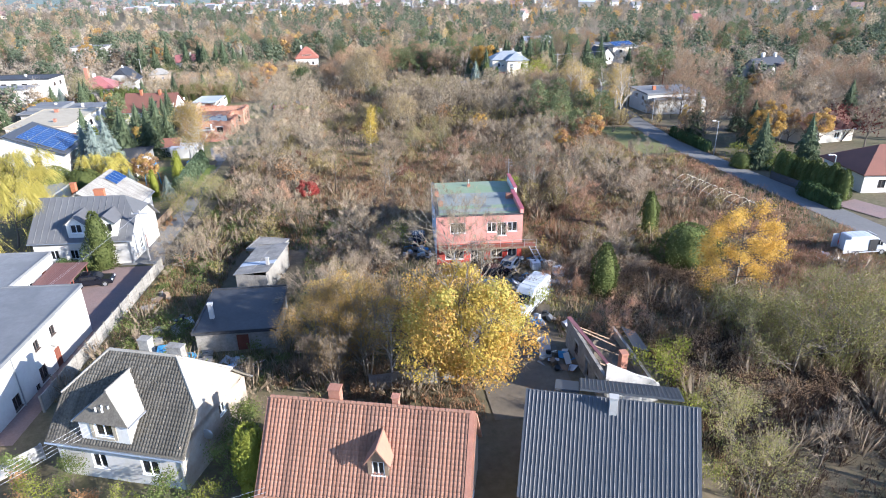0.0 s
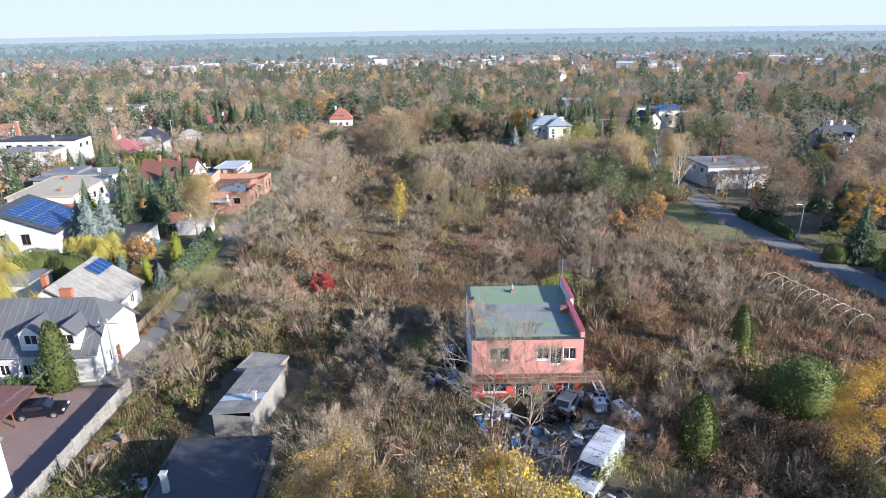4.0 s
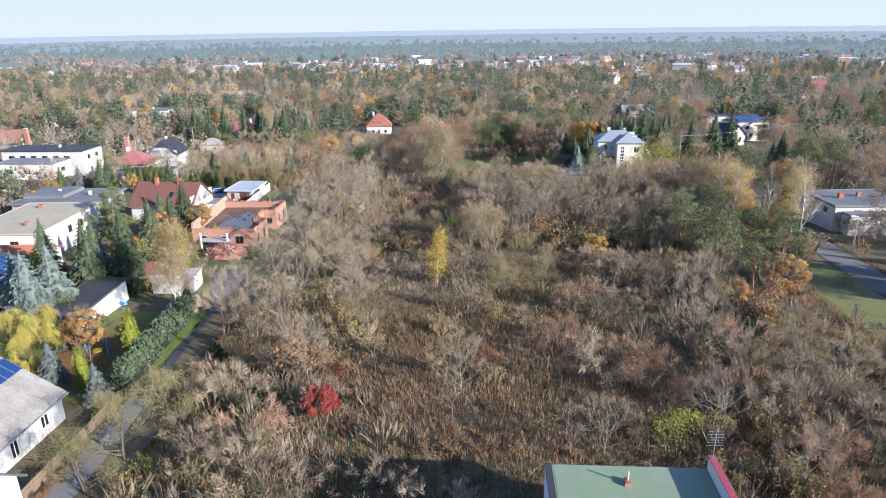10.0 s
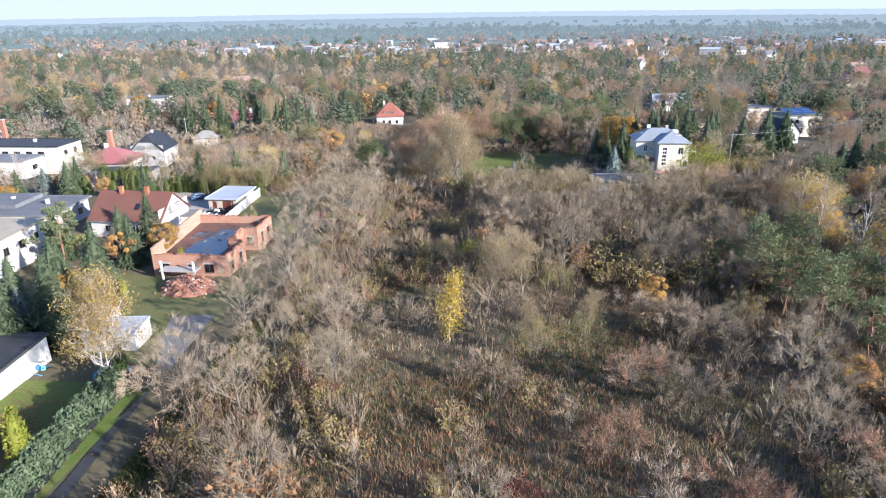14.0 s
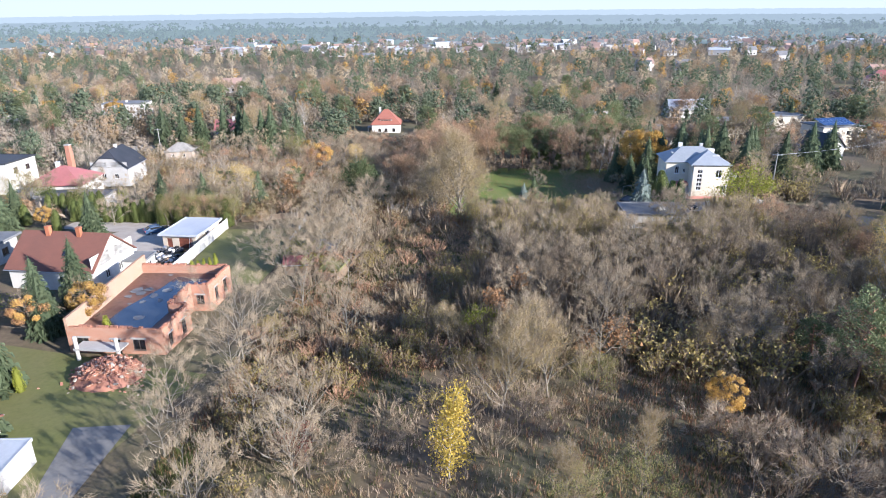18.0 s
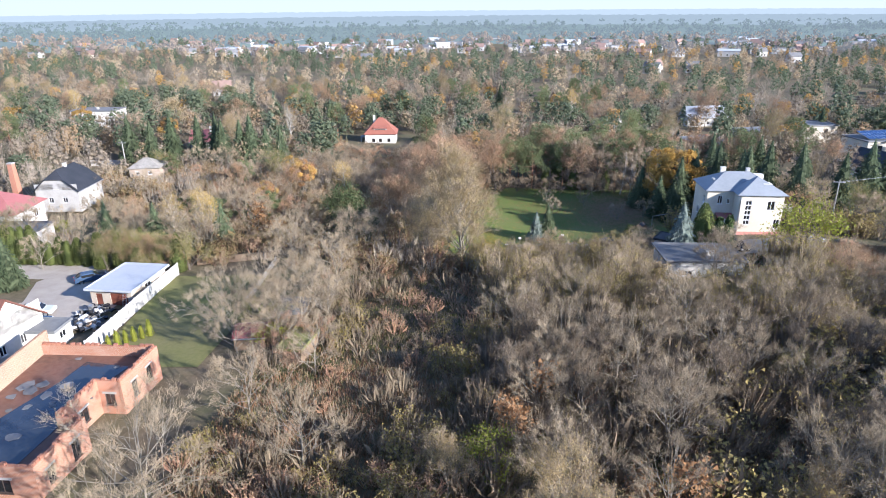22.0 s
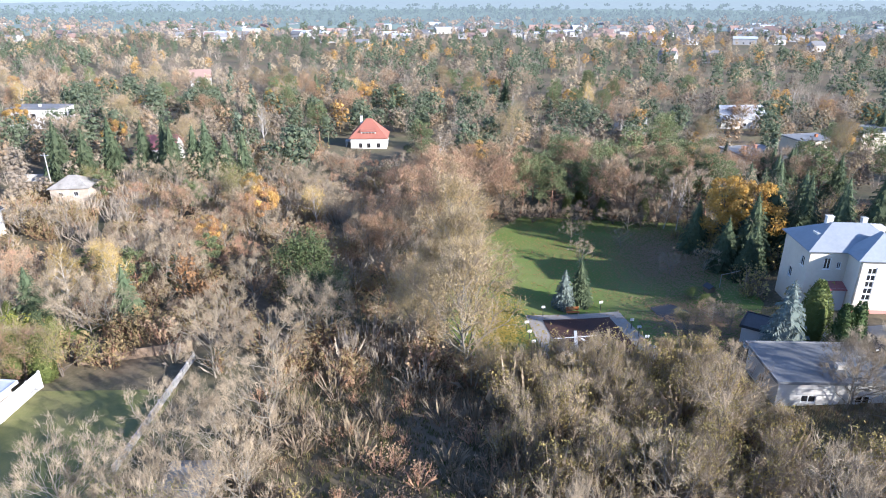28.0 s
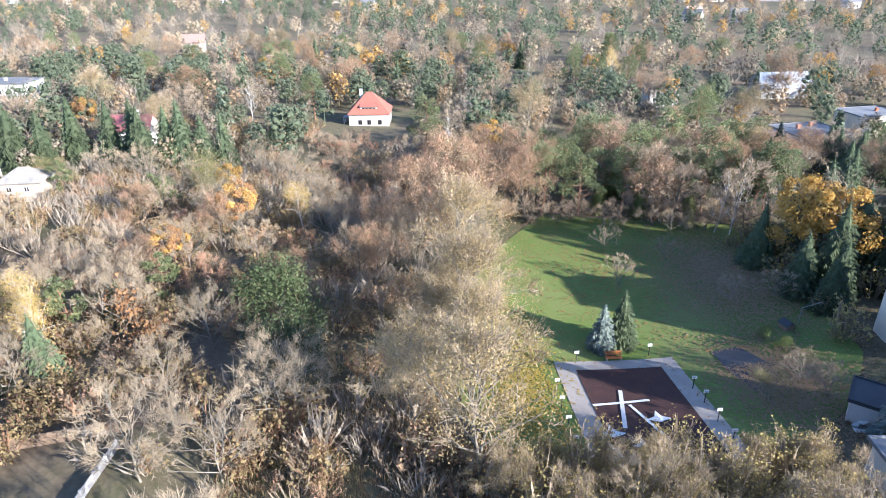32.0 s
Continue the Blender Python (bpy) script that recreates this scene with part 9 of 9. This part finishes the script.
tr = thing("trampoline", -39.7, 119.0, None, 0, "round blue garden trampoline beneath birches", "trampoline")
part("mat", T((0, 0, .62), (0, 0, .66), 1.4, n=24), M["black"], tr)
bm = bmesh.new()
rr0 = [[bm.verts.new((r * math.cos(i * .2618), r * math.sin(i * .2618), .68)) for i in range(24)] for r in (1.3, 1.65)]
for i in range(24):
    bm.faces.new((rr0[0][i], rr0[1][i], rr0[1][(i + 1) % 24], rr0[0][(i + 1) % 24]))
part("padding", bm, M["tarp_blue"], tr)
for k in range(6):
    part("leg", T((1.5 * math.cos(k * 1.047), 1.5 * math.sin(k * 1.047), 0), (1.5 * math.cos(k * 1.047), 1.5 * math.sin(k * 1.047), .66), .04, n=6), M["steel"], tr)
sw = thing("garden_swing", -43.0, 106.0, None, 20, "blue and yellow hanging basket swing", "swing")
bm = bmesh.new()
for s in (-1, 1):
    tube(bm, (s * 1.2, -.7, 0), (s * 1.0, 0, 2.0), .05, n=6)
    tube(bm, (s * 1.2, .7, 0), (s * 1.0, 0, 2.0), .05, n=6)
tube(bm, (-1.0, 0, 2.0), (1.0, 0, 2.0), .05, n=6)
part("frame", bm, M["tarp_blue"], sw)
part("basket", T((0, 0, .45), (0, 0, .55), .5, n=16), M["lf_yellow"], sw)

# ---- small outbuildings, walls and fences ----
house("garden_store", -50.2, 115.6, 4, 4.6, 13, 2.6, 2.7, "flat", M["white"], M["bitumen"], "long white garden store with a dark flat roof", "shed", over=.2, wins=[("S", 2.3, 0, 1, 2, "door")])
house("brick_roofed_store", -48.5, 128.5, 10, 6, 5, 2.2, 3.2, "gx", M["white"], M["tile_brown"], "small white store with a brown roof", "shed")
house("pale_canopy", -43.4, 126.5, 6, 5.5, 4, 2.0, 2.05, "flat", M["grey_render"], M["sheet_pale"], "pale blue sheet canopy behind the birches", "canopy", over=.1)
house("red_canvas_shed", -33.2, 174.6, 10, 3.4, 3.6, 1.6, 2.3, "gx", M["wood"], M["roof_magenta"], "small shed with a faded red roof", "shed", over=.15)
house("mossy_shed", -27.0, 172.4, -8, 2.6, 4.6, 1.7, 1.8, "flat", M["wood"], M["rough_grass"], "long low shed with a mossy roof", "shed", over=.2)
house("mossy_hut", -30.5, 181.5, 6, 3.4, 4.2, 1.7, 1.8, "flat", M["wood"], M["felt_grey"], "low hut with a mossy flat roof", "shed", over=.2)
house("grey_kiosk", -56.8, 172.6, 4, 4, 3.2, 2.2, 2.3, "flat", M["white"], M["felt_grey"], "small white kiosk with a grey roof", "shed", over=.2, wins=[("E", 1.5, .9, 1.2, .9)])
plants("thuja_yellow", [(-48.8 + k * .55, 171.6 + k * .75) for k in range(6)], 2.0, "row of small golden thujas")
lad = thing("ladder", -53.6, 183.4, None, 0, "aluminium ladder leaning on the hangar", "ladder")
for s in (-1, 1):
    part("rail", T((s * .22, -.7, 0), (s * .22, .1, 2.4), .03, n=5), M["steel"], lad)
for k in range(8):
    q = (k + .5) / 8
    part("rung", T((-.22, -.7 + .8 * q, 2.4 * q), (.22, -.7 + .8 * q, 2.4 * q), .018, n=5), M["steel"], lad)


def panel_fence(name, a, b, h, material, label, bay=2.0, t=.08, rows=4, post_m=None, group=""):
    """A fence of posts and stacked panels along a line."""
    a, b = Vector(a), Vector(b)
    n = max(1, round((b - a).length / bay))
    u = (b - a) / n
    yaw = math.degrees(math.atan2(u.y, u.x))
    f = thing(name, a.x, a.y, gz(a.x, a.y), 0, label, "fence", group)
    L = u.length
    pm = mesh_from(lambda q: box(q, 0, L - .12, -t / 2, t / 2, .012, h / rows - .012), "panel", material)
    qm = mesh_from(lambda q: box(q, -.08, .08, -.09, .09, -.4, h + .06), "post", post_m or material)
    z0 = gz(a.x, a.y)
    for i in range(n + 1):
        p = a + u * i
        dz = gz(p.x, p.y) - z0
        linked("post", qm, f, pose(p.x - a.x, p.y - a.y, dz, 0, 0, yaw))
        if i < n:
            slope = math.degrees(math.atan2(gz(*(p + u)) - gz(p.x, p.y), L))
            for r in range(rows):
                linked("panel", pm, f, pose(p.x - a.x, p.y - a.y, dz + h * r / rows, 0, 0, yaw) @ pose(.06, 0, 0, 0, -slope, 0))
    return f


panel_fence("concrete_fence", (-29.2, 42), (-29.5, 70), 1.5, M["asbestos"], "weathered grey concrete panel fence beside the yard", rows=3)
panel_fence("white_fence", (-50.4, 170), (-52.9, 196), 1.9, M["white"], "white concrete panel fence beside the hangar", rows=4)
panel_fence("garden_wall", (-38.0, 184), (-40.3, 203), .9, M["concrete"], "low grey wall along the garden", rows=2)
panel_fence("garden_fence", (-52, 200.5), (-41.5, 205), 1.2, M["wood"], "brown board fence behind the garden", rows=3)
panel_fence("north_wall", (-120, 279), (-66, 294), 1.7, M["concrete"], "pale concrete wall in front of the spruces", 3, rows=2)
panel_fence("brown_fence", (-34.8, 81.8), (-35.2, 96.5), 1.1, M["wood"], "brown board fence along the alley", rows=5)
panel_fence("dark_fence", (-35.3, 97.5), (-37.0, 118), .8, M["black"], "low dark fence along the juniper row", rows=2)
panel_fence("dark_lane_fence", (60.2, 97), (63.2, 84), 1.3, M["sheet_dark"], "dark sheet fence along the lane", rows=2)
panel_fence("old_yard_wall", (-3.6, 42.6), (3.6, 43.4), 1.5, M["asbestos"], "broken whitewashed wall under the maple", rows=2)
panel_fence("palisade", (-30.5, 32.0), (-26.5, 36.5), 1.2, M["concrete"], "ornamental concrete garden fence", rows=2)
for k in range(5):
    x, y = -33.6 + rng.uniform(-.1, .1), 82.8 + k * 1.0
    plant("orange_shrub", x, y, .7, "flower_pot_plant", "small pot plant with orange flowers", "pots along the alley")

# ---- greenhouse hoops ----
hoops = thing("greenhouse_frame", 45.9, 87.3, None, -74, "bare white hoops of an old greenhouse tunnel", "greenhouse")
for k in range(10):
    bm = bmesh.new()
    x = -6.8 + k * 1.5
    pts = [(x, 2.1 * math.cos(a), 2.15 * math.sin(a)) for a in np.linspace(0, math.pi, 15)]
    for p, q in zip(pts, pts[1:]):
        tube(bm, p, q, .026, n=5)
    part("hoop", bm, M["tank_cream"], hoops)
part("ridge_bar", T((-6.8, 0, 2.15), (6.7, 0, 2.15), .03, n=5), M["wood_red"], hoops)
for s in (-1, 1):
    part("side_bar", T((-6.8, s * 1.55, 1.48), (6.7, s * 1.55, 1.48), .025, n=5), M["steel"], hoops)

# ---- lamps, poles, wires ----
def street_lamp(x, y, h, yaw):
    t = thing("street_lamp", x, y, None, yaw, "tall grey steel street lamp beside the lane", "lamp", "street lamps")
    part("pole", T((0, 0, -.2), (0, 0, h), .1, .06, n=8), M["steel"], t)
    part("arm", T((0, 0, h), (-.7, 0, h + .15), .045, n=6), M["steel"], t)
    part("lamp_head", B(-1.25, -.6, -.14, .14, h + .08, h + .22, bevel=.03), M["frame_white"], t)


street_lamp(58.3, 113.5, 6.3, 0)
street_lamp(64.6, 88.5, 6.0, 0)
street_lamp(58.5, 146, 6, 0)


def pole(x, y, h, label="grey concrete power pole with crossarm", arm=1.0):
    t = thing("power_pole", x, y, None, rng.uniform(-10, 10), label, "pole")
    part("pole", T((0, 0, -.5), (0, 0, h), .15, .1, n=8), M["concrete"], t)
    part("crossarm", B(-arm, arm, -.05, .05, h - .5, h - .4), M["steel"], t)
    for k in (-1, 0, 1):
        part("insulator", T((k * arm * .85, 0, h - .4), (k * arm * .85, 0, h - .22), .04, n=6), M["white"], t)
    return t


pole(53.8, 225, 9.5)
pole(-106, 273, 9)
pole(-32.0, 72.8, 6.6)
pole(-84, 300, 9)
pole(60.5, 170, 8)


def wire(p, q, sag, label="thin overhead power wire"):
    c = bpy.data.curves.new("power_wire", "CURVE")
    c.dimensions, c.bevel_depth, c.bevel_resolution = "3D", .011, 0
    sp = c.splines.new("POLY")
    sp.points.add(16)
    for i in range(17):
        s = i / 16
        w = Vector(p).lerp(Vector(q), s)
        sp.points[i].co = (w.x, w.y, w.z - sag * 4 * s * (1 - s), 1)
    c.materials.append(M["steel"])
    return tagged(new("power_wire", c), label + " across the gardens", "wire", "power wires")


for k in range(4):
    wire((-33, 21 - k * .1, 8.2 - k * .25), (-21.2 + k * .25, 33.2, 8.9 - k * .15), .25)
for k in range(3):
    wire((-33, 20, 8.0 - k * .3), (-8.8, 27.9, 7.9 - k * .35), .3)
for k in (-.8, 0, .8):
    wire((53.8 + k, 225, gz(53.8, 225) + 9.1), (95, 248 + k, 6.5), .6)
for k in range(2):
    wire((-32.0, 72.8, gz(-32, 72.8) + 6.3), (-37 + k * .5, 40, 8), .5)

# ---- litter of leaves ----
def litter(name, n, cx, cy, sx, sy, material, label):
    """Fallen leaves lying flat on the grass."""
    r = np.random.default_rng(n)
    c = np.stack([r.normal(cx, sx, n), r.normal(cy, sy, n)], -1)
    z = ground_z(c[:, 0], c[:, 1]) + .13
    a = r.uniform(0, 6.28, n)
    s = r.uniform(.08, .2, n)
    v = np.stack([np.stack([c[:, 0] + s * np.cos(a + k), c[:, 1] + s * np.sin(a + k), z + r.uniform(0, .04, n)], -1) for k in (0, 2.1, 4.2)], 1).reshape(-1, 3)
    tagged(new(name, mesh_of(name, v, np.arange(3 * n).reshape(-1, 3), material)), label, "leaves", "", "stuff")


litter("fallen_leaves", 14000, 21, 245, 4.5, 8, M["lf_rust"], "rust-coloured fallen leaves on the lawn")
litter("fallen_leaves", 7000, 18, 219, 3, 5, M["lf_rust"], "brown fallen leaves round the pond")
litter("fallen_leaves", 5000, 8, 250, 10, 12, M["lf_orange"], "scattered orange leaves on the lawn")
litter("fallen_leaves", 5000, -44, 104, 3, 5, M["lf_orange"], "orange leaves under the garden trees")
litter("fallen_leaves", 3500, -7, 218, 2, 7, M["lf_yellow"], "yellow leaves along the lawn edge")
